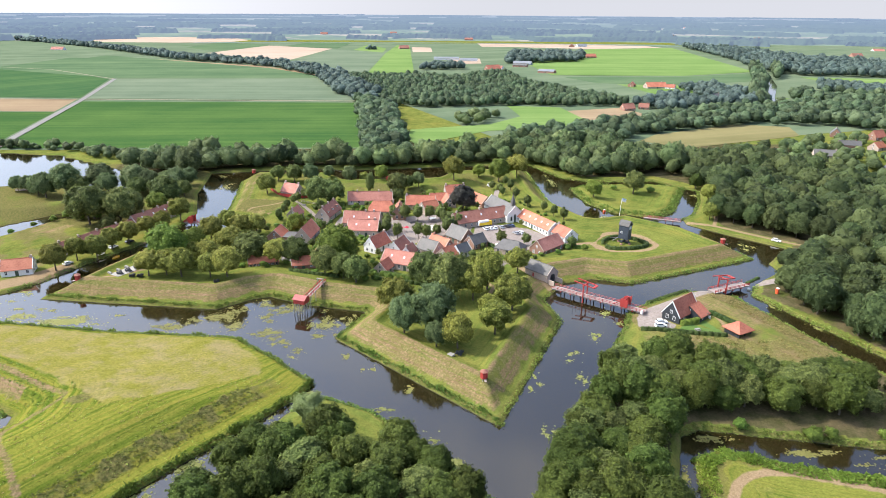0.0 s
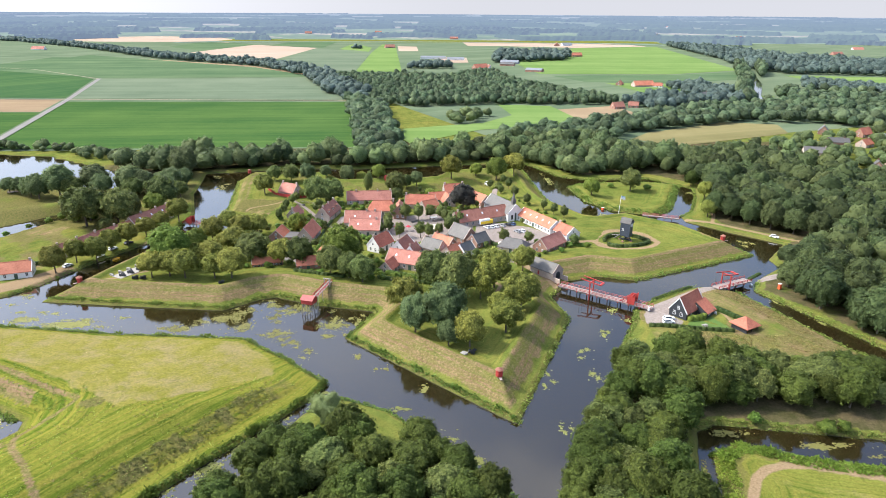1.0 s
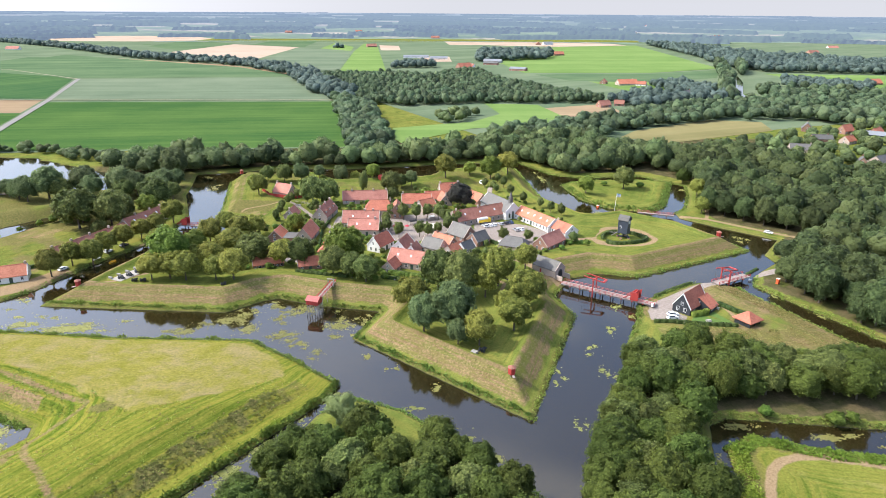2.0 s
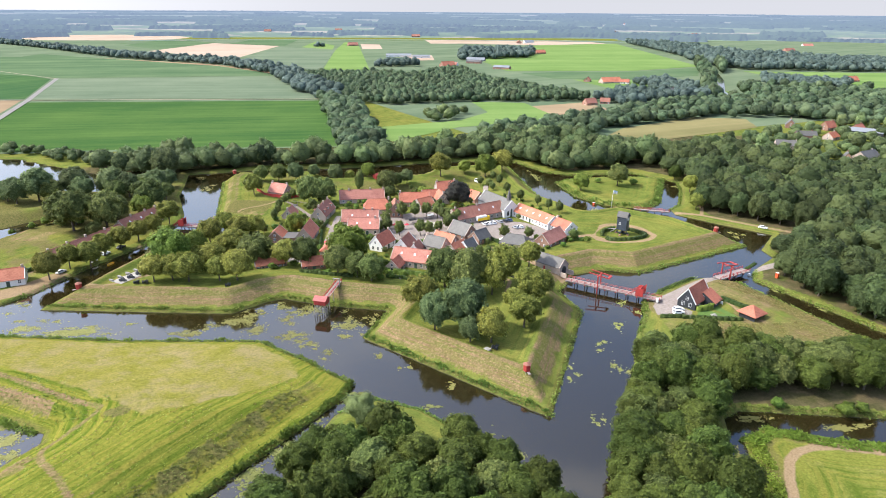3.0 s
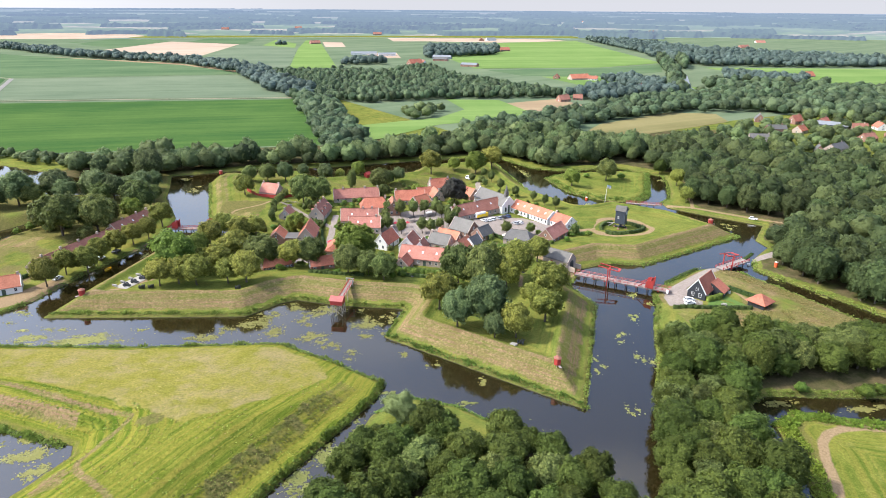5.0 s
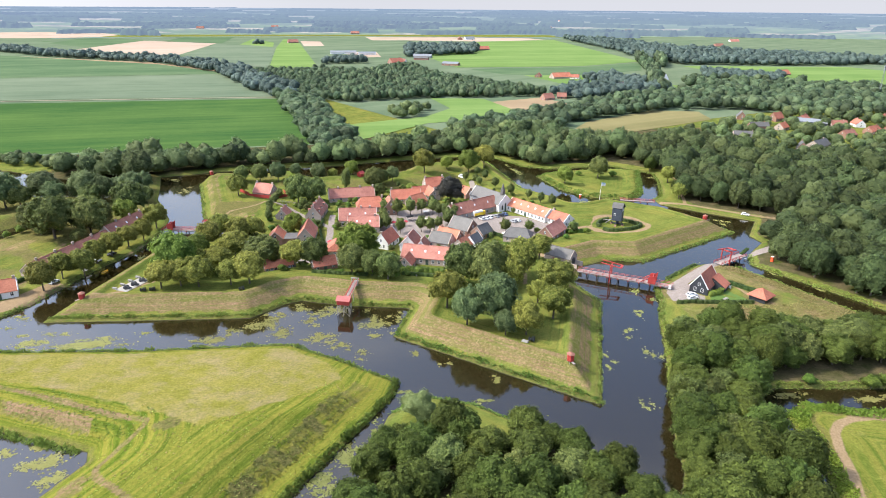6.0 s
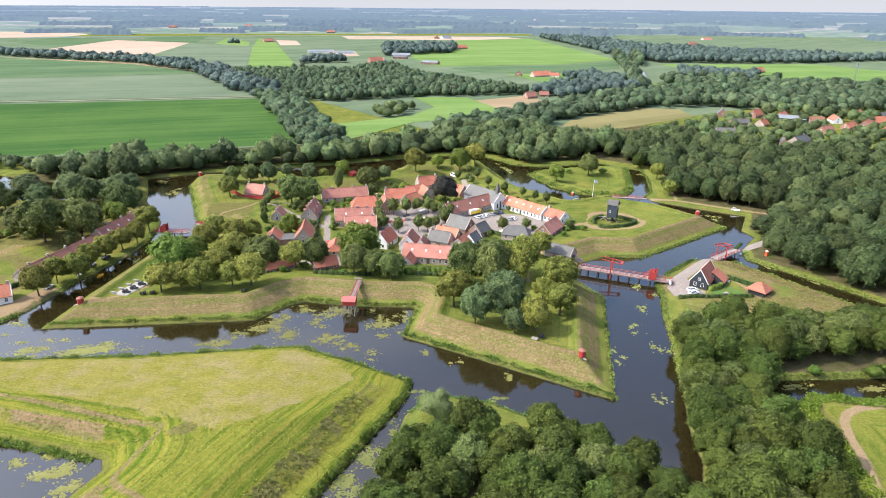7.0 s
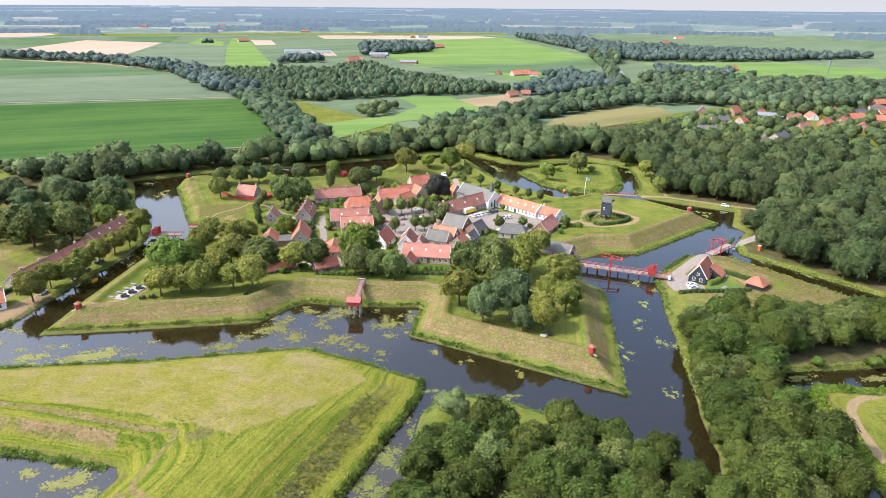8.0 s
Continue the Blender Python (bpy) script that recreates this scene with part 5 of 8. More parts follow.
def plain_woods(name, d0, d1, rows, seed, label):
    """Woods and shelter belts of the far plain: long canopies with uneven tops, closer together toward the horizon,
    hazed by a glow in their material.
    """
    rng = np.random.default_rng(seed)
    vs, fs, airs, off = [], [], [], 0
    for k in range(rows):
        d = d0 * (d1 / d0) ** ((k + rng.random()) / rows)
        a = -0.95
        while a < 0.95:
            a += rng.exponential(0.06 if d > 4200 else 0.17)
            span = rng.uniform(0.02, 0.20)
            depth = d * rng.uniform(0.012, 0.05 if d < 4200 else 0.10)
            nx, ny = int(span / 0.0032) + 3, 5
            A, Q = np.meshgrid(np.linspace(a, a + span, nx), np.linspace(0, 1, ny))
            D = d + rng.normal() * 0.06 * d * (A - a) / span + depth * (Q - 0.5) * (1 + 0.3 * np.sin(A * 37 + k)) + rng.normal(0, 0.004 * d, A.shape)
            h = rng.uniform(13, 20) * (1 + 0.13 * rng.normal(size=A.shape))
            h[0], h[-1], h[:, 0], h[:, -1] = 0, 0, 0, 0
            h[1] = h[1] * 0.9
            x, y, z, f = far_map(EYE_AT[0] + D * np.sin(A), EYE_AT[1] + D * np.cos(A))
            vs.append(np.stack([x, y, z + 1.5 + np.maximum(h, 0) * f], -1).reshape(-1, 3))
            q = grid_faces(nx, ny) + off
            fs += [q[:, [0, 1, 2]], q[:, [0, 2, 3]]]
            # farther woods take more of the haze glow
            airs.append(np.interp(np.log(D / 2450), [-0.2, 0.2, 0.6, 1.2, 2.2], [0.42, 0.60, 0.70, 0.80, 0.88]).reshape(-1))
            off += nx * ny
            a += span
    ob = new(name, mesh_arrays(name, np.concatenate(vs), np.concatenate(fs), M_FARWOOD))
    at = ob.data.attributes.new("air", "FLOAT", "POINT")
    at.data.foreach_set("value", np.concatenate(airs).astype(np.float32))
    return tagged(ob, label, "woodland", kind="stuff")


plain_woods("woodland", 2500, 4200, 7, 31, "shelter belts and woods of the plain with painted haze")
plain_woods("woodland", 4200, 8500, 9, 32, "scattered woods of the plain, blue-grey with painted haze")
plain_woods("woodland", 8500, 20500, 8, 33, "distant woods toward the horizon, blue-grey with painted haze")


def gardens():
    """Shrubs and small trees in the plots between the houses."""
    spots = scatter([(-92, 258), (-70, 258), (-25, 243), (12, 262), (40, 268), (60, 284), (66, 320), (40, 372), (10, 395), (-60, 388), (-80, 350), (-95, 300)], 4.4, 61)
    rng = random.Random(62)
    for x, y in spots:
        a, b = np.array([x]), np.array([y])
        if any(sdf(a, b, q)[0] > -2.5 for q in PAVED) or any(line_dist(a, b, q)[0] < w + 1.6 for q, w in LANES + PATHS):
            continue
        if any(abs((x - h[0]) * math.cos(radians(h[2])) + (y - h[1]) * math.sin(radians(h[2]))) < h[3] / 2 + 1.8 and abs(-(x - h[0]) * math.sin(radians(h[2])) + (y - h[1]) * math.cos(radians(h[2]))) < h[4] / 2 + 1.8 for h in FOOTPRINTS):
            continue
        if rng.random() < 0.80:
            plant(x, y, rng.uniform(0.8, 1.9), rng.choice([8, 8, 8, 7]), "garden shrubs", rng.uniform(0.8, 1.2))

# ---- building pieces ----
def box(bm, x0, x1, y0, y1, z0, z1, m=None, mi=0):
    r = bmesh.ops.create_cube(bm, size=1)
    for v in r["verts"]:
        v.co = Vector((x0 + (v.co.x + 0.5) * (x1 - x0), y0 + (v.co.y + 0.5) * (y1 - y0), z0 + (v.co.z + 0.5) * (z1 - z0)))
    if m is not None:
        bmesh.ops.transform(bm, matrix=m, verts=r["verts"])
    if mi:
        for f in {f for v in r["verts"] for f in v.link_faces}:
            f.material_index = mi
    return r["verts"]


def box_part(name, parent, material, x0, x1, y0, y1, z0, z1, label="", m=None):
    bm = bmesh.new()
    box(bm, x0, x1, y0, y1, z0, z1, m)
    return part(name, bm, material, parent, label)


SHARED = {}


def shared_part(key, name, parent, m, build, material, label=""):
    """Alike parts share one mesh."""
    if key not in SHARED:
        bm = bmesh.new()
        build(bm)
        ob = part(name, bm, material, parent, label)
        SHARED[key] = ob.data
    else:
        ob = new(name, SHARED[key])
        ob.parent = parent
        tagged(ob, label)
    ob.matrix_basis = m
    return ob


def window_build(w, h):
    def build(bm):
        # frame, mullion and transom in one piece
        t = 0.09
        xs = (-w / 2 - t, -w / 2, -0.03, 0.03, w / 2, w / 2 + t)
        zs = (-t, 0, h * 0.6, h * 0.6 + 0.05, h, h + t)
        g = [[[bm.verts.new((x, y, z)) for x in xs] for z in zs] for y in (-0.06, 0.05)]
        full = lambda i, k: 0 <= i < 5 and 0 <= k < 5 and (i in (0, 2, 4) or k in (0, 2, 4))
        for i in range(5):
            for k in range(5):
                if full(i, k):
                    a, b = [(q[k][i], q[k][i + 1], q[k + 1][i + 1], q[k + 1][i]) for q in g]
                    bm.faces.new(a)
                    bm.faces.new(b[::-1])
                    for di, dk, p, q in ((-1, 0, 3, 0), (1, 0, 1, 2), (0, -1, 0, 1), (0, 1, 2, 3)):
                        if not full(i + di, k + dk):
                            bm.faces.new((a[p], b[p], b[q], a[q]))
    return build


def pane_build(w, h):
    def build(bm):
        box(bm, -w / 2, w / 2, -0.02, 0.02, 0, h)
    return build


def add_window(parent, m, w, h):
    wi = shared_part(("win", w, h), "window", parent, m, window_build(w, h), M_TRIM)
    shared_part(("pane", w, h), "pane", wi, Matrix.Identity(4), pane_build(w, h), M_GLASS)
    return wi


def door_build(bm):
    box(bm, -0.55, 0.55, -0.05, 0.05, 0, 2.1)
    box(bm, -0.65, -0.55, -0.07, 0.07, 0, 2.25)
    box(bm, 0.55, 0.65, -0.07, 0.07, 0, 2.25)
    box(bm, -0.55, 0.55, -0.07, 0.07, 2.1, 2.25)


M_DOOR = mat("door_paint", (0.03, 0.05, 0.04), (0.06, 0.09, 0.07), 4, 0.5, 0.4, 0.1)


def house(cx, cy, rot, L, W, eave, ridge, roof_m, wall_m, label, name="house", wins=(3, 1), chim=(0.5, -0.5), verge=True, dormers=0, hip=0.0, sky=0, z=None, door=True, half_hip=False):
    """A gabled house: its ridge runs along local x. chim: places along the ridge, in half lengths."""
    base = ground_at(cx, cy) if z is None else z
    root = tagged(new(name), label, "house")
    root.matrix_basis = pose(cx, cy, base, 0, 0, rot)
    l, w = L / 2, W / 2
    bm = bmesh.new()
    g = l - hip
    lo = [bm.verts.new((x, y, -0.6)) for x, y in ((-l, -w), (l, -w), (l, w), (-l, w))]
    hi = [bm.verts.new((x, y, eave)) for x, y in ((-l, -w), (l, -w), (l, w), (-l, w))]
    for i in range(4):
        bm.faces.new((lo[i], lo[(i + 1) % 4], hi[(i + 1) % 4], hi[i]))
    a, b = bm.verts.new((-g, 0, ridge - 0.12)), bm.verts.new((g, 0, ridge - 0.12))
    bm.faces.new((hi[1], hi[2], b))
    bm.faces.new((hi[3], hi[0], a))
    bm.faces.new((hi[0], hi[1], b, a))
    bm.faces.new((hi[2], hi[3], a, b))
    part("wall", bm, wall_m, root)
    # roof slabs with thickness, a little over the walls
    pitch = (ridge - eave) / w
    for sgn in (-1, 1):
        bm = bmesh.new()
        o, e = 0.35, 0.12
        top = [(-g - (e if not hip else 0), 0, ridge + 0.06), (g + (e if not hip else 0), 0, ridge + 0.06), (l + e, sgn * (w + o), eave - pitch * o + 0.06), (-l - e, sgn * (w + o), eave - pitch * o + 0.06)]
        t = [bm.verts.new(p) for p in top]
        u = [bm.verts.new((p[0], p[1], p[2] - 0.2)) for p in top]
        bm.faces.new(t)
        bm.faces.new(u[::-1])
        for i in range(4):
            bm.faces.new((t[i], t[(i + 1) % 4], u[(i + 1) % 4], u[i]))
        part("roof", bm, roof_m, root)
    if hip:
        for sgn in (-1, 1):
            bm = bmesh.new()
            top = [(sgn * g, 0, ridge + 0.05), (sgn * (l + 0.3), -w - 0.35, eave - 0.1), (sgn * (l + 0.3), w + 0.35, eave - 0.1)]
            t = [bm.verts.new(p) for p in top]
            u = [bm.verts.new((p[0], p[1], p[2] - 0.2)) for p in top]
            bm.faces.new(t)
            bm.faces.new(u)
            for i in range(3):
                bm.faces.new((t[i], t[(i + 1) % 3], u[(i + 1) % 3], u[i]))
            part("roof", bm, roof_m, root)
    bm = bmesh.new()
    tube(bm, [(-g, 0, ridge + 0.08), (g, 0, ridge + 0.08)], [0.14, 0.14], 6)
    part("ridge", bm, roof_m, root)
    if verge and not hip:
        for end in (-1, 1):
            for sgn in (-1, 1):
                bm = bmesh.new()
                n = math.hypot(w + 0.3, (ridge - eave) + pitch * 0.3)
                m = Matrix.Translation((end * (l + 0.10), 0, ridge + 0.12)) @ Matrix.Rotation(-sgn * math.atan2(ridge - eave, w), 4, "X")
                box(bm, -0.13, 0.13, 0 if sgn > 0 else -n, n if sgn > 0 else 0, -0.22, 0.08, m)
                part("verge", bm, M_TRIM if wall_m in (M_WHITE, M_TAR) else M_BRICK_PALE, root)
    for c in chim:
        bm = bmesh.new()
        x = c * (l - 0.6)
        box(bm, x - 0.45, x + 0.45, -0.35, 0.35, ridge - 0.8, ridge + 1.1)
        box(bm, x - 0.52, x + 0.52, -0.42, 0.42, ridge + 0.85, ridge + 1.0)
        part("chimney", bm, M_BRICK_PALE if wall_m is not M_BRICK else M_BRICK, root)
    wh = min(1.35, eave - 1.2)
    n_l, n_g = wins
    if n_l and wh > 0.5:
        for side in (-1, 1):
            for i in range(n_l):
                x = -l + L * (i + 0.5) / n_l
                m = Matrix.Translation((x, side * (w + 0.02), 0.9)) @ Matrix.Rotation(0 if side < 0 else math.pi, 4, "Z")
                if door and i == n_l // 2:
                    shared_part("door", "door", root, Matrix.Translation((x, side * (w + 0.03), 0.0)), door_build, M_DOOR)
                else:
                    add_window(root, m, 0.95, round(wh, 1))
    for end in (-1, 1):
        for i in range(n_g):
            y = (i - (n_g - 1) / 2) * W / max(n_g, 1) * 0.8
            m = Matrix.Translation((end * (l + 0.02), y, 0.9)) @ Matrix.Rotation(math.pi / 2 * end, 4, "Z")
            add_window(root, m, 0.95, round(max(wh, 0.6), 1))
        if n_g and not hip and ridge - eave > 2.5:
            m = Matrix.Translation((end * (l + 0.02), 0, eave + 0.5)) @ Matrix.Rotation(math.pi / 2 * end, 4, "Z")
            add_window(root, m, 0.8, 1.1)
    ang = math.atan2(ridge - eave, w)
    for k in range(sky):
        x = -l + L * (k + 0.7) / (sky + 0.4)
        m = Matrix.Translation((x, -w * 0.5, (eave + ridge) / 2 + 0.14)) @ Matrix.Rotation(ang, 4, "X")
        shared_part("roof_light", "roof_light", root, m, lambda bm: box(bm, -0.4, 0.4, -0.55, 0.55, -0.05, 0.06), M_ROOFLIGHT_SKY)
    for k in range(dormers):
        for side in (-1, 1):
            x = -l + L * (k + 0.5) / dormers
            zb = eave + (ridge - eave) * 0.30
            yb = side * w * 0.70
            bm = bmesh.new()
            box(bm, x - 0.75, x + 0.75, min(yb, 0), max(yb, 0), zb - 0.3, zb + 1.15)
            do = part("dormer", bm, wall_m, root)
            bm = bmesh.new()
            box(bm, x - 0.95, x + 0.95, min(yb * 1.12, 0), max(yb * 1.12, 0), zb + 1.15, zb + 1.35)
            part("dormer_roof", bm, roof_m, do)
            add_window(do, Matrix.Translation((x, yb + side * 0.02, zb)) @ Matrix.Rotation(0 if side < 0 else math.pi, 4, "Z"), 0.9, 0.9)
    return root


P_OLD = "old brick village house with weathered pinkish tile roof"
P_ORANGE = "brick village house with bright orange pantile roof"
HOUSES = [  # x, y, rot, length, width, eave, ridge, roof, wall, label, options
    (-92, 385, -30, 11.5, 8.5, 3.2, 7.6, M_TILE_PINK, M_BRICK_PALE, "pale brick powder house with red tile roof", dict(chim=(1, -1), wins=(0, 1), door=False)),
    (-63, 341, -103, 18, 8, 3.0, 7.8, M_TILE_DARK, M_BRICK_PALE, "pale brick house with brown tile roof and dormers", dict(dormers=3, chim=(0.9, 0.0, -0.9))),
    (-68, 306, -97, 16, 8, 2.8, 7.6, M_TILE, M_BRICK_PALE, P_ORANGE, dict(chim=())),
    (-82, 304, -97, 10, 7, 2.5, 5.6, M_TILE_ORANGE, M_BRICK, P_ORANGE, dict(chim=())),
    (-80, 336, -101, 9, 6, 2.4, 5.6, M_TILE_DARK, M_BRICK_PALE, "small brick cottage with brown tile roof", dict(chim=(0.9,))),
    (-55, 286, 80, 12, 8, 2.4, 5.2, M_TILE, M_BRICK_PALE, "low pale brick house with orange tile roof", dict(chim=(), hip=1.5)),
    (-80, 268, 17, 13, 7.5, 2.3, 4.6, M_TILE_ORANGE, M_BRICK, "low brick barrack with orange tile roof behind the rampart", dict(wins=(7, 1), chim=())),
    (-61, 262, 12, 10, 6, 2.2, 5.0, M_TILE, M_BRICK, "low brick house with red tile roof", dict(chim=())),
    (-43, 370, 4, 26, 8, 2.8, 7.0, M_TILE_PINK, M_BRICK_PALE, P_OLD, dict(wins=(6, 1), chim=(-0.6, 0.4, 1.0))),
    (-34, 347, 2, 15, 9, 3.2, 7.6, M_TILE, M_BRICK_PALE, P_ORANGE, dict(hip=2.5, chim=(0.9,))),
    (-24, 341, 92, 9, 7, 4.6, 8.4, M_TILE, M_BRICK, "two-storey brick house with red tile roof at the square", dict(chim=(-0.9,), wins=(2, 2))),
    (-42.5, 325, -4, 19, 11, 3.6, 8.2, M_TILE_PINK, M_BRICK_PALE, P_OLD, dict(wins=(5, 2), chim=(0.7, 0.2), sky=2)),
    (-40.5, 313, -4, 15.5, 10, 3.6, 7.6, M_TILE_PINK, M_BRICK_PALE, P_OLD, dict(wins=(4, 2), chim=(0.8,), sky=2)),
    (-31.5, 290, -123, 12, 7, 3.2, 7.4, M_TILE, M_WHITE, "white limewashed house with orange tile roof", dict(wins=(3, 2), chim=(1.0, -1.0))),
    (-21, 285, -112, 11.5, 7.5, 3.2, 7.2, M_TILE_DARK, M_WHITE, "white house with brown-red tile roof", dict(chim=(1.0,))),
    (-16, 281, -112, 8, 5, 2.6, 5.6, M_TILE_DARK, M_WHITE, "small white cottage with brown-red tile roof", dict(chim=(1.0,))),
    (-16.5, 267, -24, 21, 9.5, 3.2, 7.2, M_TILE_PINK, M_BRICK_PALE, "long pale brick house with pinkish tile roof", dict(wins=(8, 1), chim=(), sky=3)),
    (-26, 262, 66, 8, 6, 2.4, 5.4, M_TILE, M_BRICK_PALE, P_ORANGE, dict(chim=())),
    (-5.5, 255, 66, 7.5, 6, 2.4, 5.4, M_TILE_PINK, M_BRICK_PALE, P_OLD, dict(chim=(1.0,))),
    (-6.5, 284, -38, 10.5, 7.5, 3.4, 7.2, M_SLATE, M_BRICK_PALE, "pale brick house with grey slate roof", dict(wins=(3, 1), chim=(-1.0,))),
    (-1.5, 290, -46, 12, 7, 3.0, 6.6, M_TILE_ORANGE, M_BRICK, P_ORANGE, dict(chim=(-0.8,))),
    (2.5, 277.5, 48, 10, 7, 3.0, 6.4, M_TILE_ORANGE, M_BRICK_PALE, P_ORANGE, dict(chim=())),
    (8, 281, 48, 8, 5.5, 3.2, 6.2, M_SLATE, M_WHITE, "white house with dark slate roof", dict(chim=())),
    (-13, 360, -3, 17, 8.5, 3.0, 7.4, M_TILE, M_BRICK_PALE, P_ORANGE, dict(wins=(4, 1), chim=(-1.0,))),
    (-8, 351, 35, 10, 8, 3.0, 6.6, M_TILE_ORANGE, M_BRICK_PALE, P_ORANGE, dict(chim=())),
    (7, 380, 10, 12, 8, 4.2, 8.6, M_TILE, M_BRICK_PALE, "tall brick house with red tile roof", dict(chim=(1.0, -1.0))),
    (-3, 369, 10, 10, 7, 3.0, 6.4, M_TILE, M_BRICK_PALE, P_ORANGE, dict(chim=())),
    (3, 364, -78, 9, 7, 3.0, 6.6, M_TILE, M_BRICK_PALE, P_ORANGE, dict(chim=(1.0,))),
    (22, 367, -58, 13, 7.5, 2.6, 6.2, M_TILE_ORANGE, M_BRICK, P_ORANGE, dict(chim=())),
    (19, 331, 28, 32, 9, 3.4, 7.8, M_TILE_DARK, M_BRICK_PALE, "long brick barrack with brown tile roof", dict(wins=(9, 1), chim=(-0.9, 0.0), sky=3)),
    (50, 324, -62, 28, 8.5, 3.2, 6.6, M_TILE_ORANGE, M_WHITE, "long white barrack with orange tile roof at the car park", dict(wins=(11, 1), chim=(), sky=5)),
    (60.5, 307, -62, 11, 8.2, 3.0, 6.2, M_TILE, M_WHITE, "white barrack end with red tile roof", dict(wins=(4, 2), chim=(-1.0,))),
    (48.5, 287, 45, 16, 8, 3.2, 7.2, M_TILE_PINK, M_BRICK, "red brick house with pinkish tile roof", dict(wins=(4, 2), chim=())),
    (31.5, 287, -27, 13, 9.5, 2.8, 6.0, M_SLATE, M_BRICK_PALE, "pale brick house with grey hipped slate roof", dict(hip=2.5, chim=())),
    (8, 303, -50, 12, 9, 2.8, 7.4, M_SLATE, M_BRICK, "brick inn with dark slate roof", dict(chim=())),
    (15.5, 294.5, 40, 9, 7, 2.8, 6.2, M_SLATE, M_BRICK, "brick house with dark slate roof", dict(chim=())),
    (14, 255, 51, 10, 6, 2.4, 5.2, M_TILE, M_BRICK, "brick shed with red tile roof under trees", dict(chim=())),
    (-171, 300, 65, 46, 7.5, 2.4, 5.6, M_TILE_DARK, M_BRICK_PALE, "long row of brick cottages with brown tile roof", dict(wins=(14, 1), chim=(-0.8, -0.35, 0.1, 0.6))),
    (-157, 334, 66, 26, 8.0, 3.0, 6.8, M_TILE_DARK, M_BRICK_PALE, "row of brick cottages with brown tile roof", dict(wins=(8, 1), chim=(-0.4, 0.4, 1.0), sky=3)),
    (-184, 261, 20, 12, 8.5, 3.0, 6.4, M_TILE_ORANGE, M_WHITE, "white house with orange tile roof beside the moat", dict(wins=(3, 2), chim=(1.0,))),
]
for h in HOUSES:
    house(*h[:10], **h[10])
    FOOTPRINTS.append(h[:5])

# a link building with a flat lead roof
lk = tagged(new("link_building"), "low brick link with a flat grey roof", "house")
lk.matrix_basis = pose(-75, 303, ground_at(-75, 303), 0, 0, -7)
box_part("wall", lk, M_BRICK, -4, 4, -4, 4, -0.5, 2.6)
box_part("roof", lk, M_SLATE, -4.3, 4.3, -4.3, 4.3, 2.6, 2.8)

# church with a slate roof and a timber bell turret
church = house(33, 344.5, -64, 25, 9.5, 4.6, 9.2, M_SLATE, M_WHITE, "white village church with grey slate roof and bell turret", name="church", wins=(5, 0), chim=(), door=False)
bm = bmesh.new()
box(bm, 9.1, 10.9, -0.9, 0.9, 8.4, 11.3)
box(bm, 8.95, 11.05, -1.05, 1.05, 11.2, 11.4)
part("turret", bm, M_SLATE, church, "grey slate-clad bell turret")
bm = bmesh.new()
r = bmesh.ops.create_cone(bm, segments=8, radius1=1.05, radius2=0.04, depth=3.9, cap_ends=True)
bmesh.ops.translate(bm, verts=bm.verts, vec=(10.0, 0, 13.35))
part("spire", bm, M_SLATE, church)
for yy, hh in ((-2.2, 2.2), (2.2, 2.2), (0, 3.2)):
    bm = bmesh.new()
    box(bm, 12.46, 12.58, yy - 0.55, yy + 0.55, 1.0 if yy else 0.0, hh + 0.8)
    bmesh.ops.create_cone(bm, segments=12, radius1=0.55, radius2=0.55, depth=0.12, cap_ends=True, matrix=Matrix.Translation((12.52, yy, hh + 0.8)) @ Matrix.Rotation(math.pi / 2, 4, "Y"))
    part("window" if yy else "door", bm, M_GLASS if yy else M_DOOR, church)

FOOTPRINTS += [(33, 344.5, -64, 25, 9.5), (-75, 303, -7, 9, 9), (41.5, 256.5, -50, 14, 7)]
gardens()

# ---- gatehouse, black house, hut ----
gate = house(41.5, 256.5, -50, 12.5, 6.5, 3.4, 6.4, M_SLATE, M_BRICK_PALE, "pale stone gatehouse with grey slate roof in the rampart", name="gatehouse", wins=(0, 0), chim=(), door=False, z=2.3)
# a solid dark panel stands for the shade inside the arched passage
bm = bmesh.new()
box(bm, 6.24, 6.42, -1.3, 1.3, -0.2, 2.0)
bmesh.ops.create_cone(bm, segments=16, radius1=1.3, radius2=1.3, depth=0.18, cap_ends=True, matrix=Matrix.Translation((6.33, 0, 2.0)) @ Matrix.Rotation(math.pi / 2, 4, "Y"))
part("archway", bm, M_IRON, gate, "dark arched panel in place of the shaded passage")
for sgn in (-1, 1):
    box_part("wing_wall", gate, M_BRICK_PALE, 6.2, 9.5, sgn * 2.6 - 0.2, sgn * 2.6 + 0.2, -0.8, 1.3)
bm = bmesh.new()
box(bm, -2.0, -1.2, -3.32, -3.24, 0.6, 2.2)
part("shutter", bm, M_RED, gate, "red painted shutter")

black = house(88.2, 219.2, 40, 13.2, 7.0, 2.8, 7.9, M_TILE, M_TAR, "black tarred timber house with orange tile roof", name="timber_house", wins=(2, 2), chim=(), door=True, z=2.0)
w2 = house(93.2, 219.6, 40, 6.4, 9.6, 2.0, 5.0, M_TILE, M_TAR, "lower wing of the black timber house", name="timber_wing", wins=(2, 1), chim=(), z=2.0, verge=False)
LAWN = mat("mown_lawn", (0.040, 0.085, 0.014), (0.092, 0.150, 0.030), 2.5, 0.5, 0.95, 0.4, 0.05)
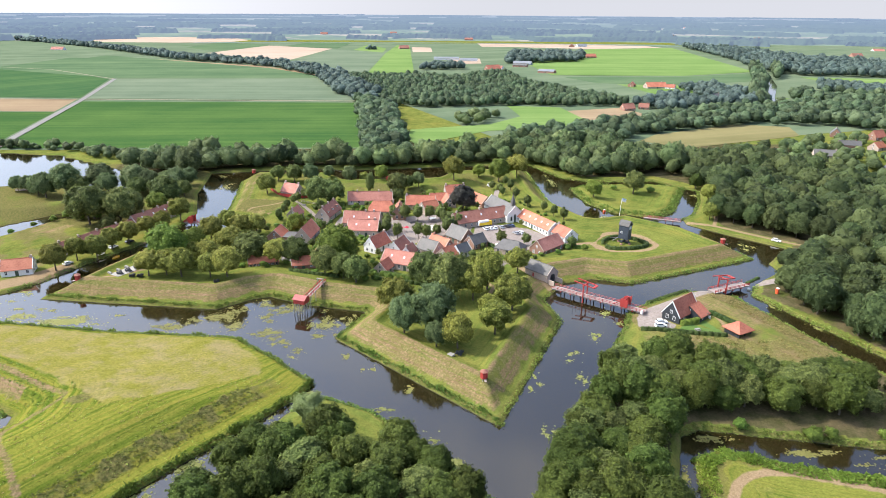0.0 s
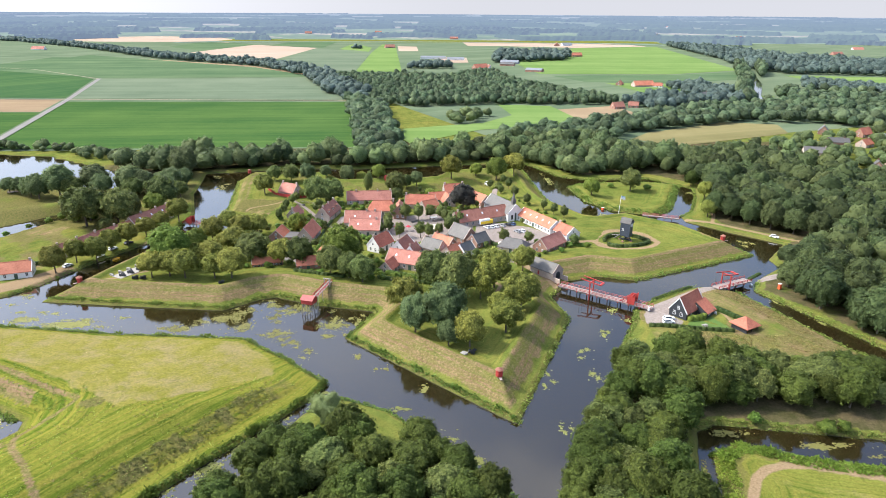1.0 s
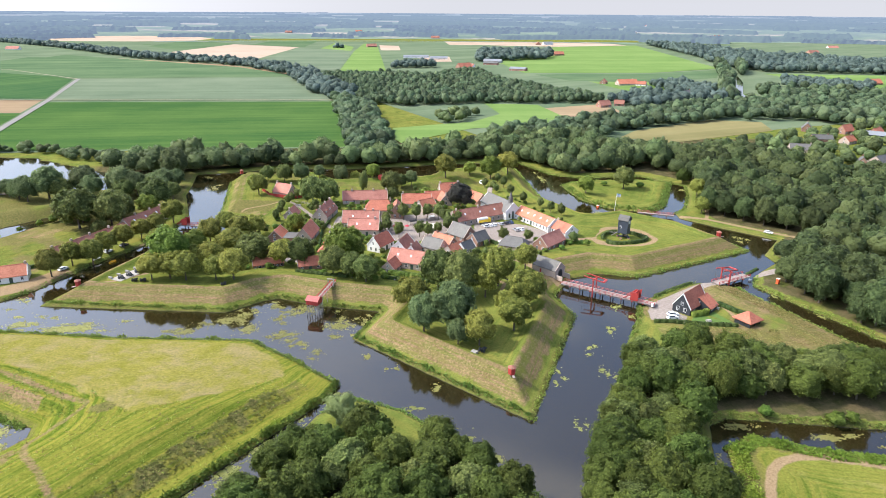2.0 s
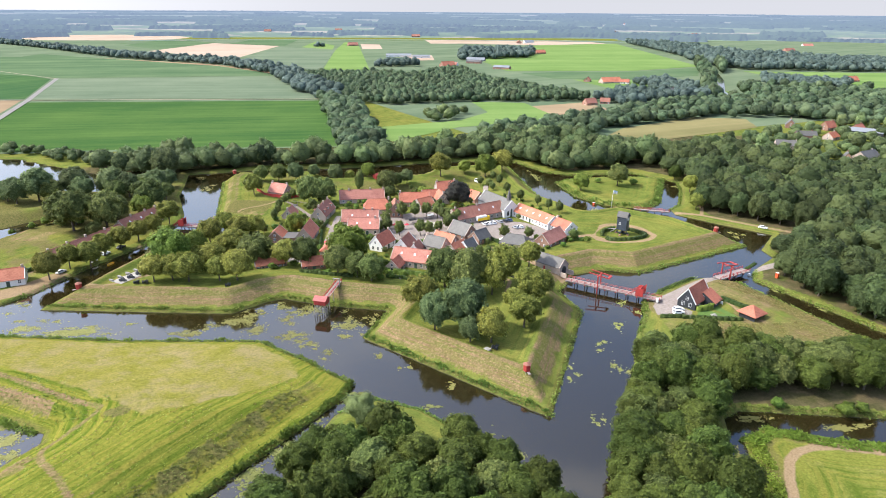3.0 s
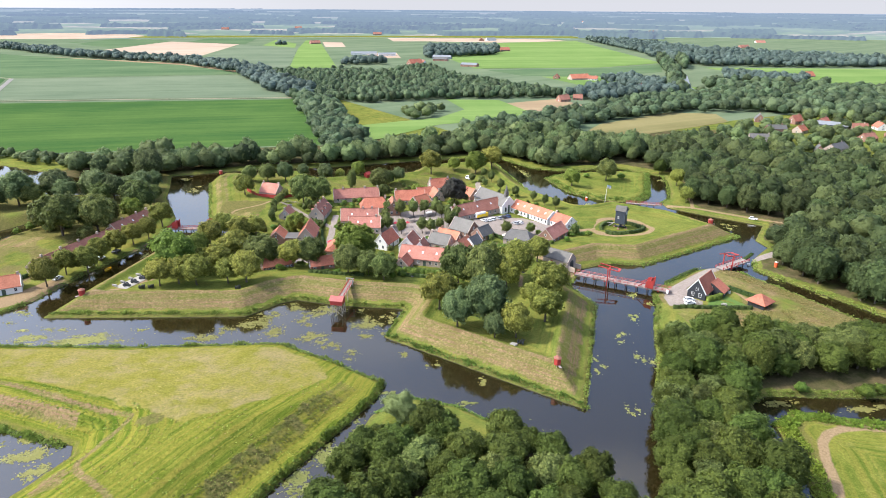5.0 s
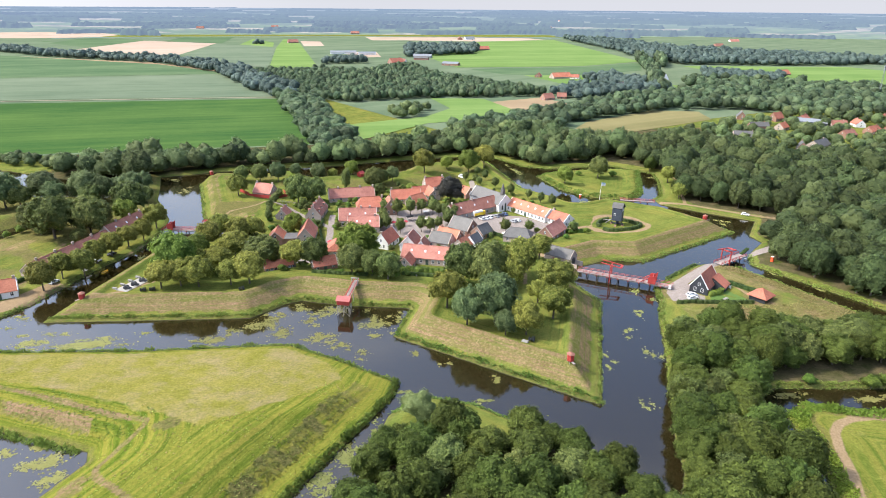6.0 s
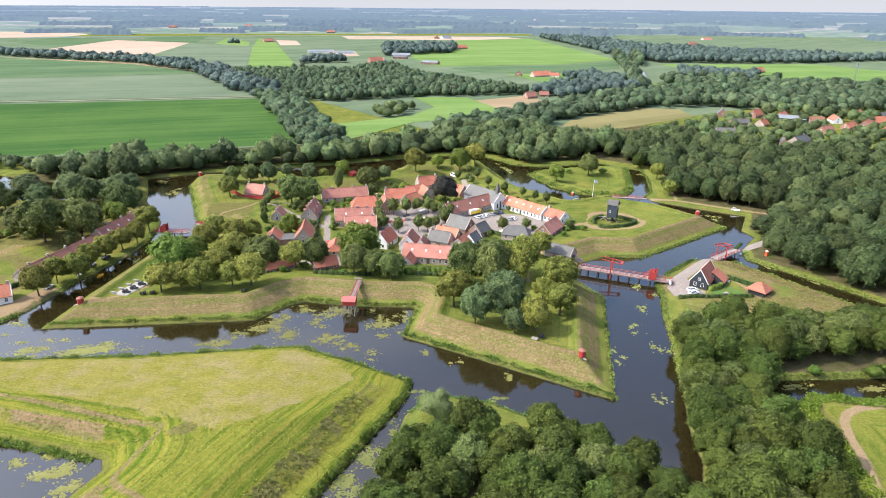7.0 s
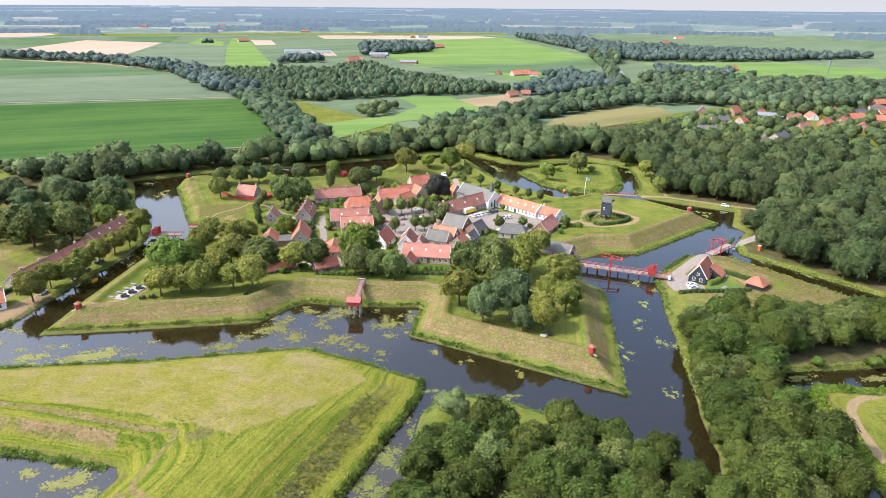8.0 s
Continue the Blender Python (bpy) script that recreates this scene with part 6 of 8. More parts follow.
flat_poly("lawn", [(84.2, 208.0), (86.5, 211.5), (93, 213), (97, 217), (100, 218.5), (100.2, 211), (98.8, 205.5), (91, 205.8)], ground_at(92, 209) + 0.05, LAWN, "bright green mown lawn beside the timber house", "lawn")
hut = tagged(new("pavilion"), "open timber pavilion with a red pyramid tile roof", "pavilion")
hut.matrix_basis = pose(103.9, 205.4, 2.1, 0, 0, 28)
bm = bmesh.new()
top = [(-3.9, -3.9, 2.0), (3.9, -3.9, 2.0), (3.9, 3.9, 2.0), (-3.9, 3.9, 2.0)]
va, ap = [bm.verts.new(p) for p in top], bm.verts.new((0, 0, 4.9))
vb, bp = [bm.verts.new((p[0], p[1], p[2] - 0.2)) for p in top], bm.verts.new((0, 0, 4.6))
for i in range(4):
    bm.faces.new((va[i], va[(i + 1) % 4], ap))
    bm.faces.new((vb[(i + 1) % 4], vb[i], bp))
    bm.faces.new((vb[i], vb[(i + 1) % 4], va[(i + 1) % 4], va[i]))
part("roof", bm, M_TILE, hut)
box_part("wall", hut, M_TAR, -3.1, 3.1, 2.9, 3.1, -0.2, 2.2)
box_part("wall", hut, M_TAR, -3.1, -2.9, -3.1, 2.9, -0.2, 2.2)
for x, y in ((-3, -3), (3, -3), (3, 3), (0, -3), (3, 0)):
    box_part("post", hut, M_TAR, x - 0.12, x + 0.12, y - 0.12, y + 0.12, -0.2, 2.1)


# ---- bridges ----
def rail_run(parent, L, y, z, material, n):
    for i in range(n + 1):
        x = L * i / n
        box_part("post", parent, material, x - 0.09, x + 0.09, y - 0.09, y + 0.09, z - 0.1, z + 1.1)
    for h in (0.5, 1.0):
        box_part("rail", parent, material, 0, L, y - 0.06, y + 0.06, z + h, z + h + 0.13)


def bridge(name, a, b, width, z, label, rail_m, posts, frames=(), leaf=None, piers=6, deck_m=None):
    """A timber bridge from a to b; frames: places of lifting frames along it; leaf: place of a raised gate."""
    d = Vector((b[0] - a[0], b[1] - a[1], 0))
    L = d.length
    root = tagged(new(name), label, "bridge")
    root.matrix_basis = pose(a[0], a[1], 0, 0, 0, math.degrees(math.atan2(d.y, d.x)))
    w = width / 2
    n = int(L / 0.55)
    key = ("plank", round(width, 2))
    box_part("beam", root, M_GREYWOOD, 0, L, -w + 0.2, -w + 0.5, z - 0.55, z - 0.12)
    box_part("beam", root, M_GREYWOOD, 0, L, w - 0.5, w - 0.2, z - 0.55, z - 0.12)
    for i in range(n):
        shared_part(key, "plank", root, Matrix.Translation((L * (i + 0.5) / n, 0, z)), lambda bm: box(bm, -0.25, 0.25, -w, w, -0.12, 0.0), deck_m or M_DECK)
    for y in (-w + 0.1, w - 0.1):
        rail_run(root, L, y, z, rail_m, posts)
    for i in range(1, piers):
        x = L * i / piers
        for y in (-w + 0.1, w - 0.1):
            box_part("support_post", root, M_IRON, x - 0.17, x + 0.17, y - 0.17, y + 0.17, -2.2, z - 0.1)
        box_part("cross_beam", root, M_RED, x - 0.2, x + 0.2, -w - 0.5, w + 0.5, z - 0.5, z - 0.2)
    for fx, hgt, back in frames:
        x = L * fx
        for y in (-w - 0.15, w + 0.15):
            box_part("frame_post", root, M_RED, x - 0.2, x + 0.2, y - 0.2, y + 0.2, -1.0, z + hgt)
        box_part("frame_head", root, M_RED, x - 0.2, x + 0.2, -w - 0.9, w + 0.9, z + hgt, z + hgt + 0.4)
        for y in (-w + 0.1, w - 0.1):
            m = Matrix.Translation((x, y, z + hgt + 0.45)) @ Matrix.Rotation(radians(-7 * back), 4, "Y")
            box_part("balance_beam", root, M_RED, -4.2, 4.2, -0.16, 0.16, 0, 0.35, m=m)
        m = Matrix.Translation((x, 0, z + hgt + 0.45)) @ Matrix.Rotation(radians(-7 * back), 4, "Y")
        box_part("counterweight", root, M_RED, -4.6 if back > 0 else 3.7, -3.7 if back > 0 else 4.6, -w + 0.1, w - 0.1, -0.02, 0.4, m=m)
        for y in (-w + 0.1, w - 0.1):
            box_part("chain", root, M_IRON, x + 4.0 * back - 0.03, x + 4.0 * back + 0.03, y - 0.03, y + 0.03, z, z + hgt + 0.9 if back > 0 else z + hgt)
    if leaf is not None:
        x = L * leaf
        for y in (-w - 0.05, w + 0.05):
            bm = bmesh.new()
            q = [(x - 1.7, z + 0.2), (x + 1.3, z + 0.2), (x + 1.5, z + 4.3), (x + 0.6, z + 3.4), (x - 0.6, z + 3.6), (x - 1.6, z + 3.0)]
            f = [bm.verts.new((px, y - 0.1, pz)) for px, pz in q]
            k = [bm.verts.new((px, y + 0.1, pz)) for px, pz in q]
            bm.faces.new(f)
            bm.faces.new(k[::-1])
            for i in range(len(q)):
                j = (i + 1) % len(q)
                bm.faces.new((f[i], f[j], k[j], k[i]))
            part("raised_side", bm, M_RED, root, "red boarded side of the lifting gate")
            m = Matrix.Translation((x - 1.4, y, z + 2.6)) @ Matrix.Rotation(radians(-36), 4, "Y")
            box_part("brace", root, M_RED, -3.8, 0, -0.12, 0.12, -0.14, 0.14, m=m)
        box_part("gate_floor", root, M_RED, x - 0.15, x + 0.15, -w + 0.1, w - 0.1, z + 0.1, z + 3.4)
    return root


bridge("drawbridge", (45.0, 245.0), (76.0, 222.0), 3.6, 2.5, "long red timber drawbridge over the moat with lifting frame", M_PINKWOOD, 14, [(0.36, 4.6, -1)], leaf=0.80, piers=9)
bridge("drawbridge", (109.0, 241.8), (126.5, 250.0), 4.0, 2.2, "red timber drawbridge with lifting frame over the outer canal", M_RED, 7, [(0.30, 4.6, -1)], piers=4)
bridge("footbridge", (112.0, 345.5), (130.0, 338.0), 2.2, 1.6, "low red timber footbridge", M_PINKWOOD, 7, piers=5)
bridge("drawbridge", (-138.5, 333.0), (-123, 329.5), 3.0, 1.7, "small dark red drawbridge by the canal cottages", M_RED, 5, leaf=0.25, piers=4)
bridge("footbridge", (-121, 343), (-109.0, 337.0), 2.0, 1.4, "narrow footbridge with red rails", M_RED, 5, piers=3)
bridge("footbridge", (-268, 396), (-246, 404), 2.4, 1.6, "narrow grey timber footbridge over water", M_GREYWOOD, 6, piers=4)


# ---- the privy over the moat ----
def privy():
    root = tagged(new("privy"), "red boarded privy on grey stilts with covered gangway", "outbuilding")
    root.matrix_basis = pose(-54.6, 224.3, 0, 0, 0, 71)
    # local x runs back to the rampart
    bm = bmesh.new()
    for x in (-1.3, 0.4, 2.1):
        for y in (-2.0, 0.0, 2.0):
            tube(bm, [(x * 1.25, y * 1.15, -1.6), (x, y, 4.6)], [0.13, 0.11], 6)
    for y in (-2.0, 2.0):
        for s in (-1, 1):
            tube(bm, [(-1.4, y, 2.2 - s * 1.8), (2.2, y, 2.2 + s * 1.8)], [0.08, 0.08], 5)
    for x in (-1.3, 2.1):
        for s in (-1, 1):
            tube(bm, [(x, -2.0, 2.2 - s * 1.8), (x, 2.0, 2.2 + s * 1.8)], [0.08, 0.08], 5)
    part("stilts", bm, M_GREYWOOD, root, "weathered grey cross-braced stilts")
    bm = bmesh.new()
    box(bm, -1.6, 2.4, -2.3, 2.3, 4.5, 6.4)
    for y in (-2.25, 2.25):
        t = [bm.verts.new(p) for p in ((-1.6, y, 6.38), (2.4, y, 6.38), (0.4, y, 7.35))]
        u = [bm.verts.new((p.co.x, y - math.copysign(0.1, y), p.co.z)) for p in t]
        bm.faces.new(t)
        bm.faces.new(u[::-1])
        for k in range(3):
            bm.faces.new((t[k], t[(k + 1) % 3], u[(k + 1) % 3], u[k]))
    part("cabin", bm, M_RED, root)
    for sgn in (-1, 1):
        bm = bmesh.new()
        q = [(0.4 + sgn * 2.35, -2.6, 6.25), (0.4 + sgn * 2.35, 2.6, 6.25), (0.4, 2.6, 7.45), (0.4, -2.6, 7.45)]
        a = [bm.verts.new(p) for p in q]
        b = [bm.verts.new((p[0], p[1], p[2] - 0.12)) for p in q]
        bm.faces.new(a)
        bm.faces.new(b[::-1])
        for i in range(4):
            bm.faces.new((a[i], a[(i + 1) % 4], b[(i + 1) % 4], b[i]))
        part("roof", bm, M_PINKWOOD, root)
    bm = bmesh.new()
    m = Matrix.Translation((2.3, 0, 4.6)) @ Matrix.Rotation(radians(-6), 4, "Y")
    box(bm, 0, 16, -0.9, 0.9, -0.15, 0.0, m)
    part("gangway", bm, M_DECK, root)
    for y in (-0.85, 0.85):
        bm = bmesh.new()
        box(bm, 0, 16, y - 0.06, y + 0.06, 0.95, 1.1, m)
        box(bm, 0, 16, y - 0.05, y + 0.05, 0.45, 0.6, m)
        for i in range(9):
            box(bm, i * 2 - 0.08, i * 2 + 0.08, y - 0.08, y + 0.08, -0.1, 1.05, m)
        part("rail", bm, M_RED, root)
    bm = bmesh.new()
    for x, z0 in ((5.5, 0.6), (9.5, 2.4)):
        for y in (-0.8, 0.8):
            tube(bm, [(x, y * 1.2, z0 - 1.6), (x, y, 5.2)], [0.12, 0.1], 6)
    part("gangway_post", bm, M_GREYWOOD, root)
    bm = bmesh.new()
    box(bm, 15.2, 15.5, -1.3, -1.0, 5.0, 8.1)
    box(bm, 15.2, 15.5, 1.0, 1.3, 5.0, 8.1)
    box(bm, 15.1, 15.6, -1.6, 1.6, 8.1, 8.35)
    part("gate_frame", bm, M_GREYWOOD, root)


privy()


# ---- sentry boxes ----
def sentry(x, y, rot, z=None):
    root = tagged(new("sentry_box"), "small red boarded sentry box with a low cap", "sentry box", "sentry boxes on the ramparts")
    root.matrix_basis = pose(x, y, (ground_at(x, y) if z is None else z), 0, 0, rot)
    for a in range(4):
        bm = bmesh.new()
        tube(bm, [(0.7 * math.cos(a * 1.571 + 0.785), 0.7 * math.sin(a * 1.571 + 0.785), -0.6), (0.9 * math.cos(a * 1.571 + 0.785), 0.9 * math.sin(a * 1.571 + 0.785), 0.6)], [0.08, 0.08], 5)
        part("leg", bm, M_GREYWOOD, root)
    bm = bmesh.new()
    bmesh.ops.create_cone(bm, segments=6, radius1=1.15, radius2=1.2, depth=2.2, cap_ends=True, matrix=Matrix.Translation((0, 0, 1.6)))
    part("cabin", bm, M_RED, root)
    bm = bmesh.new()
    bmesh.ops.create_cone(bm, segments=6, radius1=1.4, radius2=0.15, depth=0.7, cap_ends=True, matrix=Matrix.Translation((0, 0, 3.0)))
    part("cap", bm, M_TILE_DARK, root, "low brown-red cap")
    box_part("step", root, M_DECK, -2.4, -0.8, -0.35, 0.35, 0.35, 0.5)


sentry(11.4, 168.4, 100, 5.5)
sentry(-149.5, 244.5, 30, 4.4)
sentry(134.5, 294.0, 160, 4.0)
sentry(-128.0, 431, -70, 4.6)


# ---- post mill, its hedge and the flag ----
def mill():
    z = ground_at(88.2, 297)
    root = tagged(new("windmill"), "dark blue-grey boarded post mill on cross trees", "windmill")
    root.matrix_basis = pose(88.8, 300.5, z + 0.4, 0, 0, -42)
    bm = bmesh.new()
    box(bm, -3.2, 3.2, -0.25, 0.25, 0.1, 0.6)
    box(bm, -0.25, 0.25, -3.2, 3.2, 0.6, 1.1)
    for a in range(4):
        c, s = math.cos(a * math.pi / 2), math.sin(a * math.pi / 2)
        tube(bm, [(3.0 * c, 3.0 * s, 0.6), (0.4 * c, 0.4 * s, 3.0)], [0.22, 0.2], 6)
    tube(bm, [(0, 0, 0.5), (0, 0, 4.0)], [0.4, 0.4], 8)
    part("trestle", bm, M_TAR, root)
    for a in range(4):
        c, s = math.cos(a * math.pi / 2), math.sin(a * math.pi / 2)
        box_part("pier", root, M_BRICK, 3.0 * c - 0.5, 3.0 * c + 0.5, 3.0 * s - 0.5, 3.0 * s + 0.5, -0.4, 0.2)
    bm = bmesh.new()
    v = box(bm, -2.5, 2.5, -1.75, 1.75, 2.2, 9.2)
    part("body", bm, M_MILL, root)
    for sgn in (-1, 1):
        bm = bmesh.new()
        q = [(-2.8, sgn * 2.1, 8.9), (2.8, sgn * 2.1, 8.9), (2.8, sgn * 1.2, 10.6), (-2.8, sgn * 1.2, 10.6)]
        q2 = [(-2.8, sgn * 1.2, 10.6), (2.8, sgn * 1.2, 10.6), (2.8, 0, 11.4), (-2.8, 0, 11.4)]
        for qq in (q, q2):
            a = [bm.verts.new(p) for p in qq]
            b = [bm.verts.new((p[0], p[1] * 0.92, p[2] - 0.15)) for p in qq]
            bm.faces.new(a)
            bm.faces.new(b[::-1])
            for i in range(4):
                bm.faces.new((a[i], a[(i + 1) % 4], b[(i + 1) % 4], b[i]))
        part("roof", bm, M_SLATE, root)
    for sgn in (-1, 1):
        bm = bmesh.new()
        vs = [bm.verts.new(p) for p in ((sgn * 2.52, -1.75, 9.1), (sgn * 2.52, 1.75, 9.1), (sgn * 2.52, 1.15, 10.5), (sgn * 2.52, 0, 11.3), (sgn * 2.52, -1.15, 10.5))]
        bm.faces.new(vs)
        bmesh.ops.solidify(bm, geom=bm.faces[:], thickness=0.1)
        part("gable", bm, M_MILL, root)
    box_part("window", root, M_TRIM, 2.5, 2.62, -0.9, 0.9, 7.3, 8.7, "white painted hatch")
    for y in (-1.76,):
        add_window(root, Matrix.Translation((-1.0, y - 0.05, 5.0)), 0.8, 1.0)
    bm = bmesh.new()
    m = Matrix.Translation((-2.6, 0, 2.4)) @ Matrix.Rotation(radians(-38), 4, "Y")
    box(bm, -4.2, 0, -0.7, 0.7, -0.1, 0.05, m)
    for i in range(9):
        box(bm, -4.2 + i * 0.48, -4.1 + i * 0.48, -0.7, 0.7, 0.05, 0.2, m)
    part("ladder", bm, M_GREYWOOD, root)
    bm = bmesh.new()
    tube(bm, [(-2.5, 0, 2.0), (-9.0, 0, 0.6)], [0.16, 0.12], 6)
    part("tail_pole", bm, M_GREYWOOD, root)
    bm = bmesh.new()
    tube(bm, [(2.4, 0, 9.9), (3.7, 0, 10.1)], [0.3, 0.3], 8)
    part("windshaft", bm, M_IRON, root)


mill()


def leafy_strip(name, pts, w, h, label, category="hedge", kind="", material=None, seed=0, dens=14, size=0.34, z=None):
    """A clipped hedge: a solid body with ruffled leaf clumps over it."""
    rng = np.random.default_rng(seed)
    vs, fs, off = [], [], 0
    for (ax, ay), (bx, by) in zip(pts, pts[1:]):
        L = math.hypot(bx - ax, by - ay)
        ux, uy = (bx - ax) / L, (by - ay) / L
        k = max(1, int(L / 2.0))
        for i in range(k):
            t0, t1 = L * i / k, L * (i + 1) / k
            x0, y0, x1, y1 = ax + ux * t0, ay + uy * t0, ax + ux * t1, ay + uy * t1
            z0 = ground_at((x0 + x1) / 2, (y0 + y1) / 2) if z is None else z
            body = []
            for (x, y) in ((x0, y0), (x1, y1)):
                for sgn in (-1, 1):
                    for hz in (-0.3, h * 0.93):
                        body.append((x - uy * w / 2 * 0.92 * sgn, y + ux * w / 2 * 0.92 * sgn, z0 + hz))
            vs.append(np.array(body))
            q = [(0, 1, 5), (0, 5, 4), (2, 6, 7), (2, 7, 3), (1, 3, 7), (1, 7, 5), (0, 2, 3), (0, 3, 1), (4, 5, 7), (4, 7, 6)]
            fs.append(np.array(q) + off)
            off += 8
            n = int(dens * (t1 - t0) * (w + 2 * h) / 3)
            tt = rng.uniform(t0, t1, n)
            u = rng.uniform(-1, 1, n)
            side = np.abs(u) > w / (w + 2 * h)
            lat = np.where(side, np.sign(u) * w / 2, rng.uniform(-0.5, 0.5, n) * w)
            hz = np.where(side, rng.uniform(0.1, 1.0, n) * h, h + rng.normal(0, 0.06, n))
            c = np.stack([ax + ux * tt - uy * lat, ay + uy * tt + ux * lat, z0 + hz], 1) + rng.normal(0, 0.05, (n, 3))
            d = rng.normal(size=(2, n, 3)) * size * 0.6
            vs.append(np.stack([c, c + d[0], c + d[1]], 1).reshape(-1, 3))
            fs.append(np.arange(3 * n).reshape(-1, 3) + off)
            off += 3 * n
    ob = new(name, mesh_arrays(name, np.concatenate(vs), np.concatenate(fs), material or M_HEDGE))
    return tagged(ob, label, category, kind=kind)


def arc(cx, cy, r, a0, a1, n=16):
    return [(cx + r * math.cos(radians(a0 + (a1 - a0) * i / n)), cy + r * math.sin(radians(a0 + (a1 - a0) * i / n))) for i in range(n + 1)]


leafy_strip("hedge", arc(88.2, 297, 10.5, -160, 75, 20), 1.5, 1.7, "clipped green ring hedge round the windmill", seed=1)
leafy_strip("hedge", arc(88.2, 297, 10.5, 95, 175, 8), 1.5, 1.7, "clipped green ring hedge round the windmill", seed=2)
leafy_strip("hedge", [(70.6, 208.8), (80.2, 206.4), (90, 204.4), (99.4, 203.1)], 1.2, 1.3, "low clipped hedge round the garden lawn", seed=3)
leafy_strip("hedge", [(80.5, 234), (90, 239.5), (100, 245)], 1.5, 1.5, "clipped hedge along the moat bank", seed=4)
leafy_strip("hedge", [(100, 221), (103, 215.5), (106, 210.5)], 1.6, 1.4, "clipped hedge beside the garden path", seed=5)
leafy_strip("hedge", [(86, 211.8), (92, 213.2), (95, 216.5)], 1.6, 2.0, "green shrubs along the house wall", seed=6, material=M_LEAF_LIGHT)
leafy_strip("hedge", [(128, 254), (138, 262)], 1.6, 1.5, "clipped hedge along the canal bank", seed=7)
leafy_strip("hedge", [(-66, 256.5), (-52, 251.5), (-44, 249)], 1.4, 1.2, "clipped hedge along the rampart walk", seed=8)
leafy_strip("hedge", [(-30, 248), (-17, 243.5), (-8, 244)], 1.3, 1.4, "clipped green hedge beside a garden", seed=9)
leafy_strip("hedge", [(-27, 256), (-18, 251.5), (-10, 248)], 2.2, 2.0, "tall dense green shrubs in a garden", seed=10, material=M_SHRUB)
leafy_strip("hedge", [(-184, 272), (-176, 282)], 1.6, 1.6, "clipped green hedge beside a garden", seed=11)
leafy_strip("hedge", [(20, 282), (28, 276), (40, 278)], 1.6, 1.8, "garden hedge with shrubs", seed=12, material=M_SHRUB)
leafy_strip("hedge", [(-61, 295), (-62, 318), (-60, 332)], 1.2, 1.3, "clipped green hedge beside a garden", seed=13)
leafy_strip("hedge", [(-50, 338), (-52, 352)], 1.6, 1.6, "loose green hedge beside a garden", seed=14, material=M_SHRUB)
leafy_strip("hedge", [(55, 296), (66, 289)], 2.0, 1.8, "garden shrubs beside the brick house", seed=15, material=M_SHRUB)
leafy_strip("hedge", [(19, 300), (24, 293), (26, 288)], 1.4, 1.5, "clipped green hedge beside a garden", seed=16)

flag = tagged(new("flagpole"), "white flagpole with a small pale blue and white flag", "flagpole")
flag.matrix_basis = pose(96.8, 341, ground_at(96.8, 341) - 0.1)
bm = bmesh.new()
tube(bm, [(0, 0, -0.3), (0.3, 0, 6), (0.6, 0, 12)], [0.14, 0.11, 0.07], 8)
part("pole", bm, M_TRIM, flag, smooth=True)
for k, mm in enumerate((M_TRIM, M_TRIM, mat("pale_blue_cloth", (0.30, 0.45, 0.62), (0.38, 0.52, 0.68), 3, 0.5, 0.8, 0.05))):
    bm = bmesh.new()
    rows = []
    for i in range(7):
        x = 0.65 + i * 0.4
        y = 0.18 * math.sin(i * 1.3)
        rows.append((bm.verts.new((x, y, 10.0 - 0.08 * i + k * 0.6)), bm.verts.new((x, y, 10.6 - 0.08 * i + k * 0.6))))
    for a, b in zip(rows, rows[1:]):
        bm.faces.new((a[0], b[0], b[1], a[1]))
    bmesh.ops.solidify(bm, geom=bm.faces[:], thickness=0.02)
    part("stripe", bm, mm, flag)


# ---- cannons on their stone platform ----
def cannon(x, y, rot, group="cannons on the bastion"):
    root = tagged(new("cannon"), "black iron cannon on a dark wooden field carriage", "cannon", group)
    root.matrix_basis = pose(x, y, ground_at(x, y) + 0.12, 0, 0, rot)
    bm = bmesh.new()
    tube(bm, [(-1.2, 0, 0.95), (-0.9, 0, 0.98), (1.9, 0, 1.25), (2.0, 0, 1.26)], [0.14, 0.26, 0.17, 0.20], 10)
    part("barrel", bm, M_IRON, root, smooth=True)
    bm = bmesh.new()
    for s in (-1, 1):
        box(bm, -2.2, 0.9, s * 0.35 - 0.08, s * 0.35 + 0.08, 0.25, 0.85)
    box(bm, -0.2, 0.1, -0.9, 0.9, 0.55, 0.75)
    part("carriage", bm, M_TAR, root)
    for s in (-1, 1):
        bm = bmesh.new()
        bmesh.ops.create_cone(bm, segments=16, radius1=0.7, radius2=0.7, depth=0.14, cap_ends=True, matrix=Matrix.Translation((0, s * 0.85, 0.62)) @ Matrix.Rotation(math.pi / 2, 4, "X"))
        part("wheel", bm, M_TAR, root)


for x, y in ((-136.0, 251.8), (-133.9, 254.8), (-131.8, 258.4)):
    cannon(x, y, 150)
for x, y in ((-129.2, 248.2), (-125.8, 248.0), (-92.5, 242.6)):
    cannon(x, y, -95)
cannon(4.3, 184.4, -130)
M_PAVE = mat("paving_slabs", (0.22, 0.205, 0.19), (0.31, 0.295, 0.27), 2.5, 0.4, 0.9, 0.2)
pl = tagged(new("gun_platform"), "pale stone gun platform with timber kerbs", "platform")
pl.matrix_basis = pose(-134.3, 255.6, ground_at(-134.3, 255.6) + 0.06, 0, 0, 60)
box_part("slab", pl, M_PAVE, -6.5, 6.5, -2.8, 2.8, -0.6, 0.08)
for x in (-6.0, -2.0, 2.0, 6.0):
    box_part("embrasure_wall", pl, M_GREYWOOD, x - 0.35, x + 0.35, 2.4, 4.4, -0.4, 0.7)
